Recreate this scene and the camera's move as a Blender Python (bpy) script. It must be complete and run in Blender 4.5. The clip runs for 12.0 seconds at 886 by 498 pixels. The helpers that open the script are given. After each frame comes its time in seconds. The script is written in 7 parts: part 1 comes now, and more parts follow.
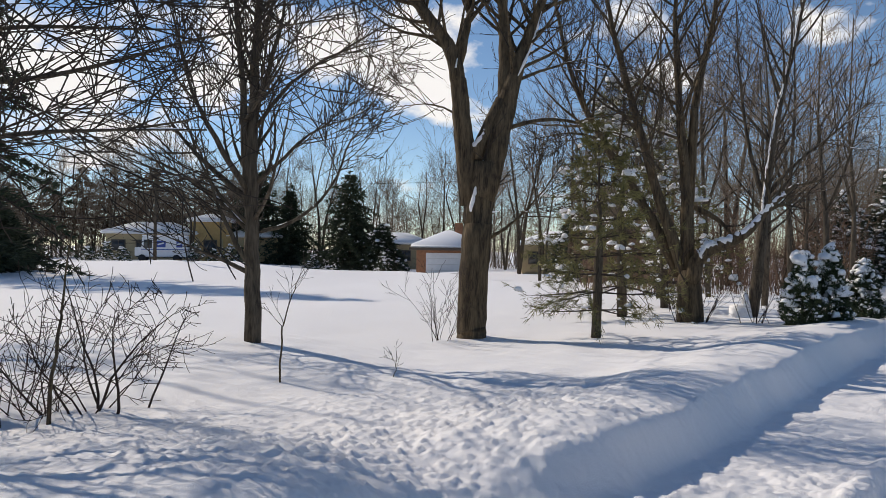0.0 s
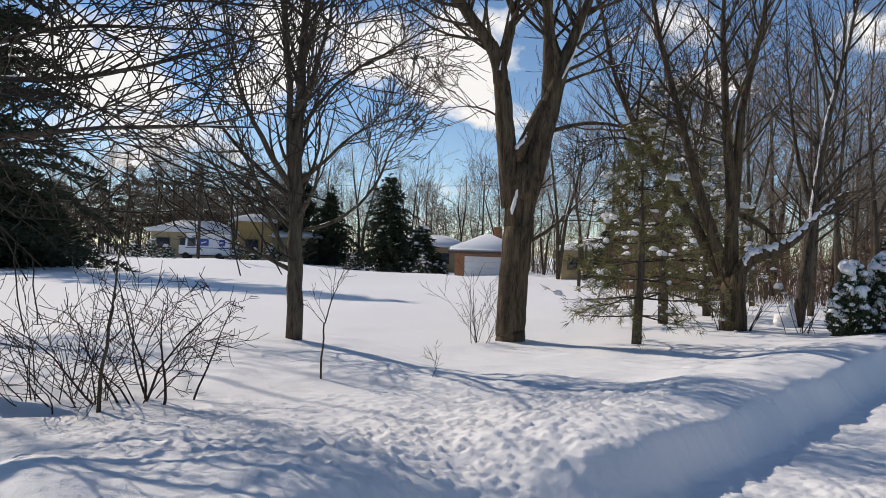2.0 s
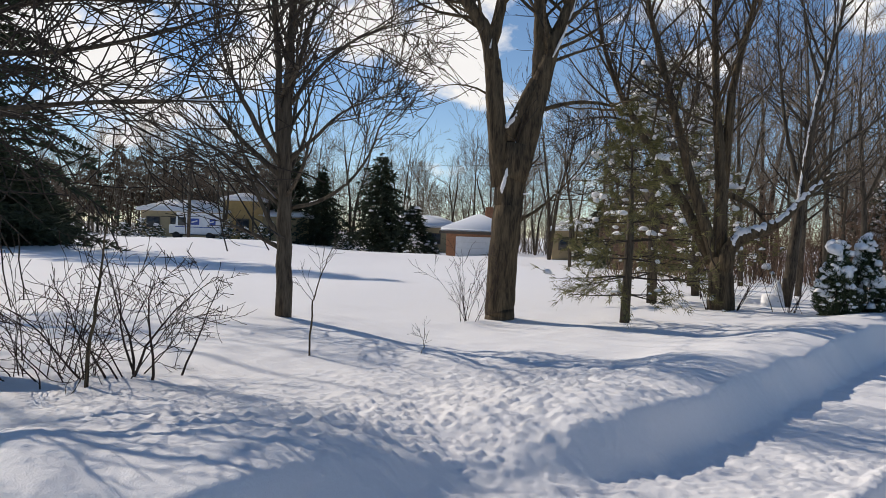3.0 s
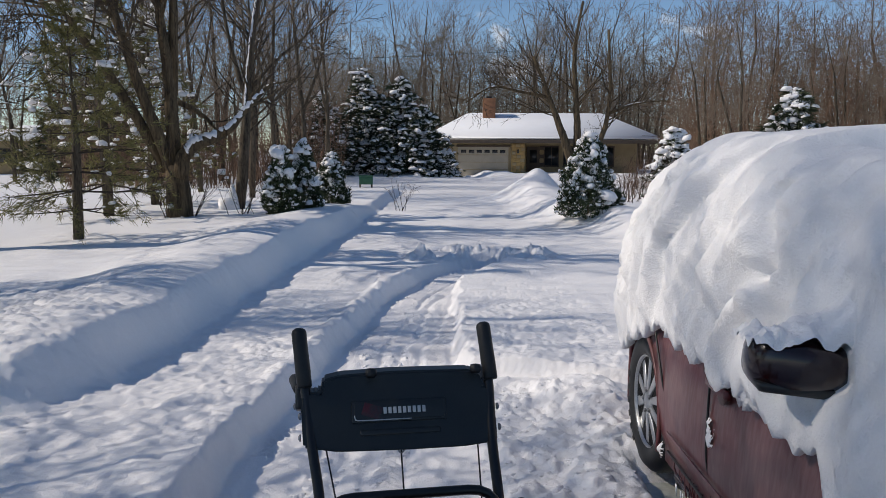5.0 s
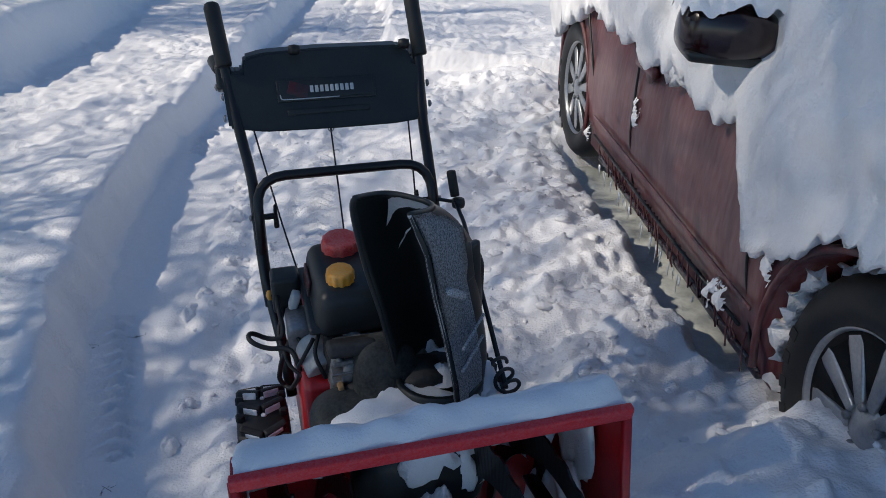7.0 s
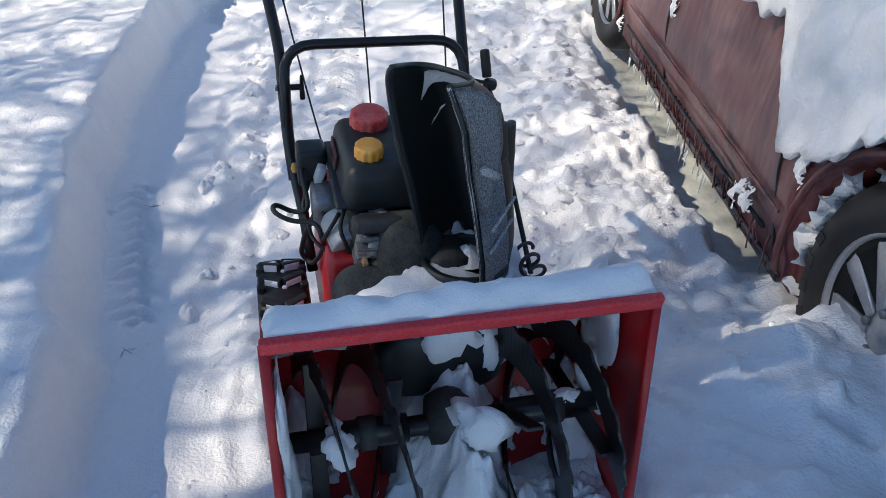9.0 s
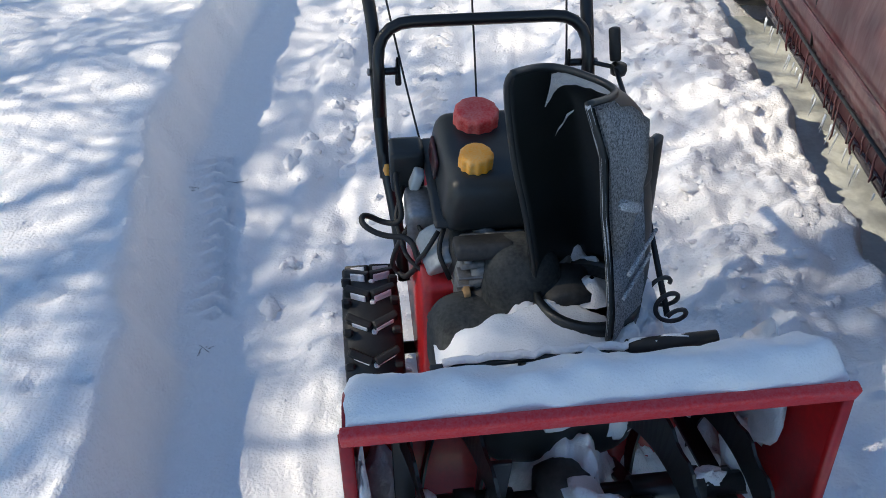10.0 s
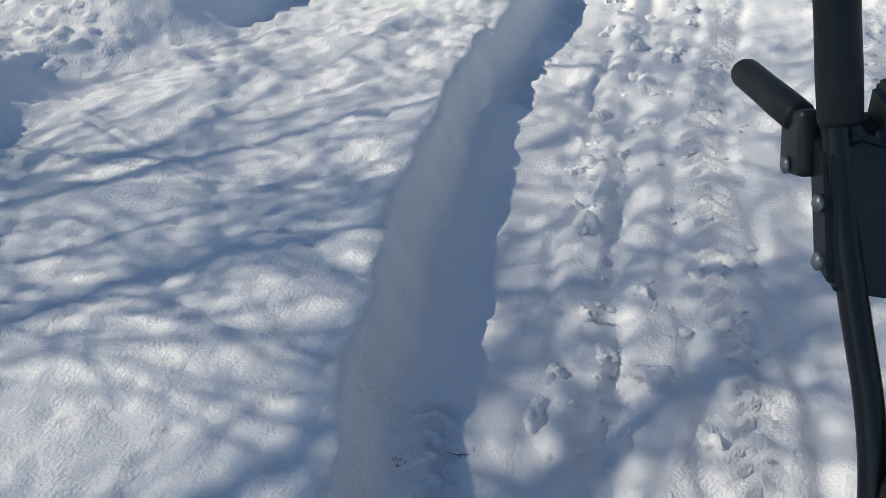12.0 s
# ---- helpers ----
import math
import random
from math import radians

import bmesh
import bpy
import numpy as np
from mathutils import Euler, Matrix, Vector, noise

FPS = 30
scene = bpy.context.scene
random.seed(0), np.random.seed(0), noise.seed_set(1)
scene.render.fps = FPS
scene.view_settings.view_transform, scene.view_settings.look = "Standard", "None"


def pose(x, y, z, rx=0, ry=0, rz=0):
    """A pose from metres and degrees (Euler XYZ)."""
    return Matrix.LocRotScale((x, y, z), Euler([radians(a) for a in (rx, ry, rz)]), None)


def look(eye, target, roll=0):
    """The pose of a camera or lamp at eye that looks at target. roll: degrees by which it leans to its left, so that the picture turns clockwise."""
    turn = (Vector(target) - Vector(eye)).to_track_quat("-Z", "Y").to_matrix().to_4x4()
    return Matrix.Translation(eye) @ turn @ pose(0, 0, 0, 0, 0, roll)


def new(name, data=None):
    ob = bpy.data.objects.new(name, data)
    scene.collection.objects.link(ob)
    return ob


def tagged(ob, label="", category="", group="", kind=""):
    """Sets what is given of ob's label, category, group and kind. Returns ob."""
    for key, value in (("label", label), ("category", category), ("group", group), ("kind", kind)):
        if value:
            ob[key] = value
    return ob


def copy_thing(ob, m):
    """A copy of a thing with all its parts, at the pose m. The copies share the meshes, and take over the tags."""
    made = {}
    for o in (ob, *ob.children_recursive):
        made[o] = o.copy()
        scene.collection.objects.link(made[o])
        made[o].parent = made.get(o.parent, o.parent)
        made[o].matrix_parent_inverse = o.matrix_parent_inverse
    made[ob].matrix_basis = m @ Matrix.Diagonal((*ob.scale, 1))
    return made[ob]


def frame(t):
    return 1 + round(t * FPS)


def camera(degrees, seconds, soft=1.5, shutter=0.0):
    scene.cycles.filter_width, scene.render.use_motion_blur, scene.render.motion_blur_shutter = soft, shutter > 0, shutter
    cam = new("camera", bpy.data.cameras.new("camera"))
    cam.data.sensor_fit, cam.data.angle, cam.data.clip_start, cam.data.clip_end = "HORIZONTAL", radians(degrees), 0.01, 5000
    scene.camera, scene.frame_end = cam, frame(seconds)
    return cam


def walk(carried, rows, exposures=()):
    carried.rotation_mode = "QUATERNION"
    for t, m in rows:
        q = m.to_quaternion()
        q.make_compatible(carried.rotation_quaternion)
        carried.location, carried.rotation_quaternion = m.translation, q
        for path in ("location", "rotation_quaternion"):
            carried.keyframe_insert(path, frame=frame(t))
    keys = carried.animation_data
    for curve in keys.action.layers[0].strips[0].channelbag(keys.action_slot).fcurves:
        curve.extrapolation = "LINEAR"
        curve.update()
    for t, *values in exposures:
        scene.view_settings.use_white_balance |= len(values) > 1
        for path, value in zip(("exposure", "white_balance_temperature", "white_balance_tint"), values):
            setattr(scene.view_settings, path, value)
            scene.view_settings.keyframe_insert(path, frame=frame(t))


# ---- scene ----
cam = camera(59.8, 12.0, soft=0.75)
PATH = [
    (0, (0.11, 0.383, 1.679), (-1.096, 1.978, 1.681), 0.8),
    (0.5, (0.109, 0.329, 1.676), (-1.202, 1.839, 1.711), 1.1),
    (1, (0.102, 0.342, 1.663), (-1.206, 1.855, 1.684), 1.4),
    (1.5, (0.121, 0.341, 1.673), (-1.172, 1.867, 1.687), 1.7),
    (2, (0.1, 0.345, 1.651), (-1.184, 1.878, 1.66), 1.9),
    (2.5, (0.083, 0.342, 1.632), (-1.209, 1.869, 1.627), 2.1),
    (3, (0.133, 0.354, 1.625), (-1.133, 1.902, 1.584), 2.1),
    (3.5, (0.234, 0.369, 1.634), (-0.652, 2.161, 1.568), 2.0),
    (3.7, (0.259, 0.354, 1.627), (-0.451, 2.222, 1.549), 1.8),
    (5.3, (0.398, 0.15, 1.682), (0.439, 2.125, 1.366), -0.1),
    (5.5, (0.396, 0.155, 1.68), (0.479, 2.12, 1.318), -0.3),
    (6, (0.396, 0.169, 1.664), (0.529, 2.1, 1.161), -0.3),
    (6.5, (0.388, 0.174, 1.63), (0.528, 2.034, 0.908), 0.0),
    (7, (0.398, 0.181, 1.591), (0.529, 1.927, 0.625), 0.5),
    (7.2, (0.398, 0.193, 1.597), (0.533, 1.895, 0.555), 0.9),
    (8.8, (0.366, 0.187, 1.57), (0.479, 1.805, 0.4), 2.8),
    (9, (0.355, 0.193, 1.552), (0.467, 1.791, 0.354), 3.6),
    (9.5, (0.369, 0.341, 1.517), (0.475, 1.836, 0.193), 4.3),
    (10, (0.309, 0.485, 1.516), (0.205, 1.983, 0.195), 0.6),
    (10.5, (0.113, 0.663, 1.486), (-0.214, 2.149, 0.188), -1.0),
    (11, (0.019, 0.899, 1.459), (-0.393, 2.398, 0.2), -0.6),
    (11.5, (-0.106, 1.156, 1.436), (-0.567, 2.668, 0.21), -3.2),
    (12, (-0.182, 1.411, 1.418), (-0.647, 2.942, 0.218), -5.2),
]
walk(cam, [(t, look(eye, target, roll)) for t, eye, target, roll in PATH], exposures=[(0, 0.04, 7150, 11), (3.5, 0.0, 7050, 11), (5.5, -0.08, 6950, 11), (7.0, 0.26, 6950, 9), (9.0, 0.96, 7250, 8), (10.0, 1.08, 7450, 7), (11.0, 0.66, 7450, 5), (12.0, 0.18, 7050, 4)])

# ---- light ----
SUN_FROM = Vector((-1.0, -0.06, 0.77)).normalized()
sun = new("sun", bpy.data.lights.new("sun", "SUN"))
sun.data.energy, sun.data.angle, sun.data.color = 3.2, radians(0.55), (1.0, 0.94, 0.865)
sun.matrix_world = look((0, 0, 30), Vector((0, 0, 30)) - SUN_FROM)
world = bpy.data.worlds.new("sky")
scene.world = world
world.use_nodes = True
wn = world.node_tree.nodes
wl = world.node_tree.links
wn.clear()


def add(tree, kind, **sockets):
    """A node with its inputs set by name."""
    n = tree.nodes.new(kind)
    for key, v in sockets.items():
        n.inputs[key.replace("_", " ")].default_value = v
    return n


sky = wn.new("ShaderNodeTexSky")
sky.sky_type, sky.sun_disc = "NISHITA", False
sky.sun_elevation, sky.sun_rotation = math.asin(SUN_FROM.z), math.atan2(SUN_FROM.x, SUN_FROM.y)
sky.air_density, sky.dust_density, sky.ozone_density = 0.75, 0.02, 2.3
# clouds: cumulus banks low over the field, from noise over the direction
CLOUDS = [(-0.731, 0.639, 0.239, 5.5), (-0.666, 0.706, 0.241, 5.0), (-0.622, 0.741, 0.253, 5.5), (-0.578, 0.777, 0.25, 5.0), (-0.884, 0.408, 0.228, 7), (-0.839, 0.497, 0.221, 8), (-0.799, 0.545, 0.253, 6), (-0.803, 0.591, 0.082, 3), (-0.9, 0.404, 0.166, 7), (-0.624, 0.769, 0.139, 4), (-0.368, 0.899, 0.239, 6), (-0.162, 0.965, 0.205, 6), (-0.689, 0.669, 0.278, 3)]
coord = wn.new("ShaderNodeTexCoord")
squash = wn.new("ShaderNodeMapping")
squash.inputs["Scale"].default_value = (1.0, 1.0, 1.7)
wl.new(coord.outputs["Generated"], squash.inputs["Vector"])
puff = add(world.node_tree, "ShaderNodeTexNoise", Scale=9.0, Detail=8.0, Roughness=0.55)
wl.new(squash.outputs["Vector"], puff.inputs["Vector"])
total = puff.outputs["Fac"]
for cx, cy, cz, deg in CLOUDS:
    dot = wn.new("ShaderNodeVectorMath")
    dot.operation = "DOT_PRODUCT"
    dot.inputs[1].default_value = (cx, cy, cz)
    wl.new(coord.outputs["Generated"], dot.inputs[0])
    mr = wn.new("ShaderNodeMapRange")
    mr.interpolation_type = "SMOOTHSTEP"
    mr.inputs["From Min"].default_value, mr.inputs["From Max"].default_value = math.cos(radians(deg * 1.1)), math.cos(radians(deg * 0.2))
    mr.inputs["To Max"].default_value = 0.115
    wl.new(dot.outputs["Value"], mr.inputs["Value"])
    big = wn.new("ShaderNodeMath")
    wl.new(total, big.inputs[0])
    wl.new(mr.outputs["Result"], big.inputs[1])
    total = big.outputs[0]
ramp = wn.new("ShaderNodeValToRGB")
ramp.color_ramp.elements[0].position, ramp.color_ramp.elements[1].position = 0.62, 0.74
wl.new(total, ramp.inputs["Fac"])
deep = add(world.node_tree, "ShaderNodeHueSaturation", Saturation=1.1, Value=0.9)
wl.new(sky.outputs["Color"], deep.inputs["Color"])
mixsky = wn.new("ShaderNodeMixRGB")
mixsky.inputs["Color2"].default_value = (6.9, 7.1, 7.5, 1)
wl.new(ramp.outputs["Color"], mixsky.inputs["Fac"])
wl.new(deep.outputs["Color"], mixsky.inputs["Color1"])
bg = add(world.node_tree, "ShaderNodeBackground", Strength=0.128)
wl.new(mixsky.outputs["Color"], bg.inputs["Color"])
wl.new(bg.outputs["Background"], wn.new("ShaderNodeOutputWorld").inputs["Surface"])


# ---- materials ----
def material(name, color, rough=0.6, metal=0.0, var=0.25, scale=8.0, bump=0.3, fine=60.0, spec=0.5, color2=None, coat=0.0, stretch=(1, 1, 1), dist=0.01, island=0.0):
    """A surface with variation at two scales and fine relief."""
    m = bpy.data.materials.new(name)
    m.use_nodes = True
    t = m.node_tree
    p = t.nodes["Principled BSDF"]
    p.inputs["Roughness"].default_value, p.inputs["Metallic"].default_value = rough, metal
    p.inputs["Specular IOR Level"].default_value, p.inputs["Coat Weight"].default_value = spec, coat
    co = t.nodes.new("ShaderNodeTexCoord")
    mp = t.nodes.new("ShaderNodeMapping")
    mp.inputs["Scale"].default_value = stretch
    t.links.new(co.outputs["Object"], mp.inputs["Vector"])
    n1 = add(t, "ShaderNodeTexNoise", Scale=scale, Detail=4.0)
    n2 = add(t, "ShaderNodeTexNoise", Scale=fine, Detail=3.0)
    for n in (n1, n2):
        t.links.new(mp.outputs["Vector"], n.inputs["Vector"])
    c2 = color2 or tuple(c * (1 - var) for c in color)
    r = t.nodes.new("ShaderNodeValToRGB")
    r.color_ramp.elements[0].color, r.color_ramp.elements[1].color = (*c2, 1), (*color, 1)
    r.color_ramp.elements[0].position, r.color_ramp.elements[1].position = 0.36, 0.62
    both = t.nodes.new("ShaderNodeMath")
    both.operation = "MULTIPLY_ADD"
    t.links.new(n2.outputs["Fac"], both.inputs[0])
    both.inputs[1].default_value = 0.4
    low = t.nodes.new("ShaderNodeMath")
    low.operation = "MULTIPLY"
    low.inputs[1].default_value = 0.6
    t.links.new(n1.outputs["Fac"], low.inputs[0])
    t.links.new(low.outputs[0], both.inputs[2])
    t.links.new(both.outputs[0], r.inputs["Fac"])
    last = r.outputs["Color"]
    if island:
        g = t.nodes.new("ShaderNodeNewGeometry")
        h = t.nodes.new("ShaderNodeHueSaturation")
        s_ = t.nodes.new("ShaderNodeMapRange")
        s_.inputs["To Min"].default_value, s_.inputs["To Max"].default_value = 1 - island, 1 + island
        t.links.new(g.outputs["Random Per Island"], s_.inputs["Value"])
        t.links.new(s_.outputs["Result"], h.inputs["Value"])
        t.links.new(last, h.inputs["Color"])
        last = h.outputs["Color"]
    t.links.new(last, p.inputs["Base Color"])
    if bump:
        b = add(t, "ShaderNodeBump", Strength=bump, Distance=dist)
        t.links.new(both.outputs[0], b.inputs["Height"])
        t.links.new(b.outputs["Normal"], p.inputs["Normal"])
    return m


SNOW = material("snow", (0.90, 0.89, 0.895), 0.65, var=0.03, scale=30, bump=0.48, fine=120, spec=0.25, dist=0.02)
SNOW_SOFT = material("fresh_snow", (0.90, 0.89, 0.895), 0.65, var=0.03, scale=60, bump=0.6, fine=300, spec=0.25, dist=0.006)
SNOW_FAR = material("packed_snow", (0.88, 0.89, 0.91), 0.7, var=0.03, scale=2, bump=0.3, fine=12, spec=0.2, dist=0.05)
SLUSH = material("slush", (0.74, 0.77, 0.73), 0.4, var=0.25, scale=9, bump=0.4, fine=50)
BARK = material("bark", (0.145, 0.108, 0.066), 0.9, scale=16, bump=1.0, fine=60, spec=0.2, stretch=(1, 1, 0.14), dist=0.035, color2=(0.035, 0.026, 0.018))
BARK_GREY = material("grey_bark", (0.125, 0.10, 0.072), 0.9, scale=14, bump=0.9, fine=55, spec=0.2, stretch=(1, 1, 0.18), dist=0.025, color2=(0.04, 0.031, 0.023))
TWIG = material("twig", (0.06, 0.047, 0.037), 0.85, var=0.4, scale=5, bump=0.0, spec=0.2)
# lighter than TWIG: the colour offsets shade within far and edge crowns
TWIG_FAR = material("lightened_far_twigs", (0.25, 0.20, 0.155), 0.9, var=0.4, scale=0.6, bump=0.0, spec=0.1)
STEM = material("shrub_stem", (0.055, 0.035, 0.028), 0.8, var=0.45, scale=5, bump=0.0, spec=0.2)
# lighter than STEM: the distant brush's brightness is put into the colour
STEM_FAR = material("lightened_far_stem", (0.23, 0.15, 0.105), 0.9, var=0.5, scale=0.7, bump=0.0, spec=0.1)
NEEDLE = material("pine_needles", (0.22, 0.20, 0.07), 0.7, var=0.45, scale=3, bump=0.0, spec=0.3, island=0.35)
NEEDLE_DARK = material("spruce_needles", (0.065, 0.08, 0.045), 0.75, var=0.5, scale=1.5, bump=0.0, spec=0.25, island=0.35)
RUSSET = material("withered_leaves", (0.17, 0.105, 0.065), 0.8, var=0.5, scale=1.5, bump=0.0, spec=0.2, island=0.4)
CEDAR = material("cedar_foliage", (0.055, 0.075, 0.035), 0.75, var=0.5, scale=6, bump=0.0, spec=0.25, island=0.4)
PAINT = material("maroon_paint", (0.078, 0.009, 0.012), 0.4, scale=3.6, bump=0.05, fine=55, spec=0.4, coat=0.2, color2=(0.17, 0.085, 0.085), stretch=(1, 1, 0.2))
MIRROR = material("dark_red_gloss", (0.015, 0.0025, 0.0035), 0.25, var=0.3, scale=6, bump=0.05, coat=0.4)
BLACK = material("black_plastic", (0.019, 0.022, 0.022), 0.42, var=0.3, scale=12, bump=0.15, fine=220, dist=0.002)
TUBE = material("black_enamel", (0.01, 0.01, 0.011), 0.32, var=0.3, scale=20, bump=0.05, fine=150, dist=0.002)
RUBBER = material("rubber", (0.013, 0.013, 0.013), 0.55, var=0.4, scale=25, bump=0.2, fine=150, dist=0.003)
FROST_RED = material("frosted_red_enamel", (0.66, 0.010, 0.016), 0.5, scale=190, bump=0.3, fine=420, color2=(0.64, 0.07, 0.08), dist=0.002)
RED = material("red_enamel", (0.52, 0.010, 0.013), 0.45, var=0.35, scale=9, bump=0.1, fine=90, coat=0.2, dist=0.002)
REDCAP = material("red_plastic", (0.62, 0.03, 0.025), 0.5, var=0.1, scale=30, bump=0.3, fine=240, color2=(0.66, 0.16, 0.14), dist=0.002)
ORANGE = material("orange_plastic", (0.88, 0.33, 0.008), 0.5, var=0.1, scale=30, bump=0.3, fine=240, color2=(0.82, 0.42, 0.12), dist=0.002)
STEEL = material("cast_aluminium", (0.34, 0.34, 0.35), 0.45, metal=0.8, var=0.4, scale=18, bump=0.2, fine=120, dist=0.002)
IRON = material("grimy_iron", (0.07, 0.068, 0.065), 0.6, metal=0.3, var=0.5, scale=22, bump=0.3, fine=120, dist=0.003)
FROST = material("frosted_plastic", (0.62, 0.63, 0.65), 0.7, scale=300, fine=750, bump=0.4, color2=(0.08, 0.083, 0.09), dist=0.003)
RIM = material("alloy", (0.48, 0.49, 0.50), 0.35, metal=0.75, var=0.3, scale=10, bump=0.1, fine=120, dist=0.002)
PALE = material("pale_plastic", (0.6, 0.6, 0.58), 0.5, var=0.15)
YELLOW = material("yellow_print", (0.75, 0.62, 0.05), 0.5, var=0.1)
LOGO_RED = material("dark_red_print", (0.09, 0.012, 0.016), 0.4, var=0.5, scale=30, color2=(0.03, 0.03, 0.03))
WOOD = material("weathered_timber", (0.40, 0.24, 0.11), 0.8, var=0.4, scale=6, bump=0.4, fine=60, stretch=(1, 1, 0.12), dist=0.006)
BRICK = material("brick", (0.36, 0.17, 0.09), 0.9, var=0.35, scale=5, bump=0.5, fine=30, dist=0.01)
TAN = material("tan_siding", (0.42, 0.33, 0.19), 0.8, var=0.2, scale=1.5, bump=0.1)
YELLOW_BRICK = material("yellow_brick", (0.50, 0.34, 0.14), 0.85, var=0.25, scale=3, bump=0.2)
DARK_WOOD = material("brown_fascia", (0.11, 0.085, 0.065), 0.8, var=0.3, scale=4, bump=0.2)
DOOR_PAINT = material("beige_door_paint", (0.45, 0.40, 0.31), 0.6, var=0.12, scale=2, bump=0.05)
WHITE_PAINT = material("white_paint", (0.74, 0.75, 0.76), 0.5, var=0.1, scale=3, bump=0.05)
GLASS = material("dark_glass", (0.03, 0.035, 0.04), 0.08, var=0.2, scale=2, bump=0.0, spec=0.6)
BLUE = material("blue_print", (0.03, 0.07, 0.30), 0.5, var=0.1)
GREEN = material("green_paint", (0.035, 0.13, 0.07), 0.6, var=0.2)
ALLOY = material("dull_silver", (0.50, 0.50, 0.49), 0.5, metal=0.35, var=0.3, scale=22, bump=0.15, fine=140, dist=0.002)
CAST = material("grey_casting", (0.34, 0.335, 0.32), 0.6, metal=0.3, var=0.55, scale=20, bump=0.4, fine=110, dist=0.003)
DUSTY = material("dusty_black_cover", (0.075, 0.077, 0.072), 0.75, scale=22, bump=0.35, fine=150, spec=0.3, dist=0.003, color2=(0.022, 0.024, 0.024))
ICE = material("ice", (0.80, 0.84, 0.87), 0.12, var=0.05, scale=20, bump=0.2)


# ---- mesh helpers ----
def mesh(name, verts, faces, smooth=True):
    me = bpy.data.meshes.new(name)
    me.from_pydata([tuple(v) for v in verts], [], faces)
    if smooth:
        me.polygons.foreach_set("use_smooth", [True] * len(me.polygons))
    me.update()
    return me


def obj(name, me, mat, parent=None, label="", m=None):
    ob = new(name, me)
    if mat and not me.materials:
        me.materials.append(mat)
    if m is not None:
        ob.matrix_basis = m
    if parent:
        ob.parent = parent
    if name in ("twigs", "limbs", "crown", "snow_load", "snow_patches", "suckers", "stems", "icicles", "crumb_snow", "stuck_snow", "snow_ridge", "drum_snow", "frozen_crust"):
        tagged(ob, kind="stuff")
    return tagged(ob, label) if label else ob


def part(name, bm, mat, parent=None, label="", smooth=True, m=None):
    """One mesh object from a bmesh, under a thing or a part."""
    me = bpy.data.meshes.new(name)
    bm.normal_update()
    bm.to_mesh(me)
    bm.free()
    if smooth:
        me.polygons.foreach_set("use_smooth", [True] * len(me.polygons))
    return obj(name, me, mat, parent, label, m)


def thing(name, m, label, category, group=""):
    ob = new(name)
    ob.matrix_basis = m
    return tagged(ob, label, category, group)


def box(bm, c, size, bevel=0.0, rot=None, taper=1.0, seg=2):
    """A bevelled box about c; taper narrows its top."""
    r = bmesh.ops.create_cube(bm, size=1.0)
    vs = r["verts"]
    for v in vs:
        k = taper if v.co.z > 0 else 1.0
        v.co = Vector((v.co.x * size[0] * k, v.co.y * size[1] * k, v.co.z * size[2]))
    if bevel:
        es = list({e for v in vs for e in v.link_edges})
        q = bmesh.ops.bevel(bm, geom=es, offset=bevel, segments=seg, affect="EDGES", profile=0.6)
        vs = list({v for f in q["faces"] for v in f.verts} | {v for v in vs if v.is_valid})
    mm = Matrix.Translation(c) @ (rot or Matrix())
    bmesh.ops.transform(bm, matrix=mm, verts=vs)
    return bm


def rotz(a):
    return Matrix.Rotation(radians(a), 4, "Z")


def rotx(a):
    return Matrix.Rotation(radians(a), 4, "X")


def roty(a):
    return Matrix.Rotation(radians(a), 4, "Y")


def rounded(points, r, n=5):
    """The polyline with its inner corners rounded."""
    pts = [Vector(p) for p in points]
    out = [pts[0]]
    for a, b, c in zip(pts, pts[1:], pts[2:]):
        d1, d2 = min(r, (a - b).length * 0.49), min(r, (c - b).length * 0.49)
        p, q = b + (a - b).normalized() * d1, b + (c - b).normalized() * d2
        for i in range(n + 1):
            t = i / n
            out.append(p * (1 - t) ** 2 + b * 2 * t * (1 - t) + q * t * t)
    return out + [pts[-1]]


def sweep(paths, sides=8, caps=True):
    """Verts and faces of tubes; each path is a list of (point, radius)."""
    verts, faces = [], []
    ring = [(math.cos(2 * math.pi * i / sides), math.sin(2 * math.pi * i / sides)) for i in range(sides)]
    for path in paths:
        n0 = len(verts)
        last = None
        for i, (p, r) in enumerate(path):
            a, b = path[max(i - 1, 0)][0], path[min(i + 1, len(path) - 1)][0]
            d = (b - a)
            d = d.normalized() if d.length > 1e-9 else Vector((0, 0, 1))
            if last is None:
                u = d.orthogonal().normalized()
            else:
                u = last - d * last.dot(d)
                u = u.normalized() if u.length > 1e-6 else d.orthogonal().normalized()
            last = u
            w = d.cross(u)
            for c, s in ring:
                verts.append(p + (u * c + w * s) * r)
        k = len(path)
        for i in range(k - 1):
            for j in range(sides):
                j2 = (j + 1) % sides
                faces.append((n0 + i * sides + j, n0 + i * sides + j2, n0 + (i + 1) * sides + j2, n0 + (i + 1) * sides + j))
        if caps:
            faces.append(tuple(n0 + j for j in reversed(range(sides))))
            faces.append(tuple(n0 + (k - 1) * sides + j for j in range(sides)))
    return verts, faces


def pipe(name, points, r, mat, parent, round_=0.03, sides=10, label=""):
    path = [(p, r) for p in (rounded(points, round_) if round_ else [Vector(p) for p in points])]
    return obj(name, mesh(name, *sweep([path], sides)), mat, parent, label)


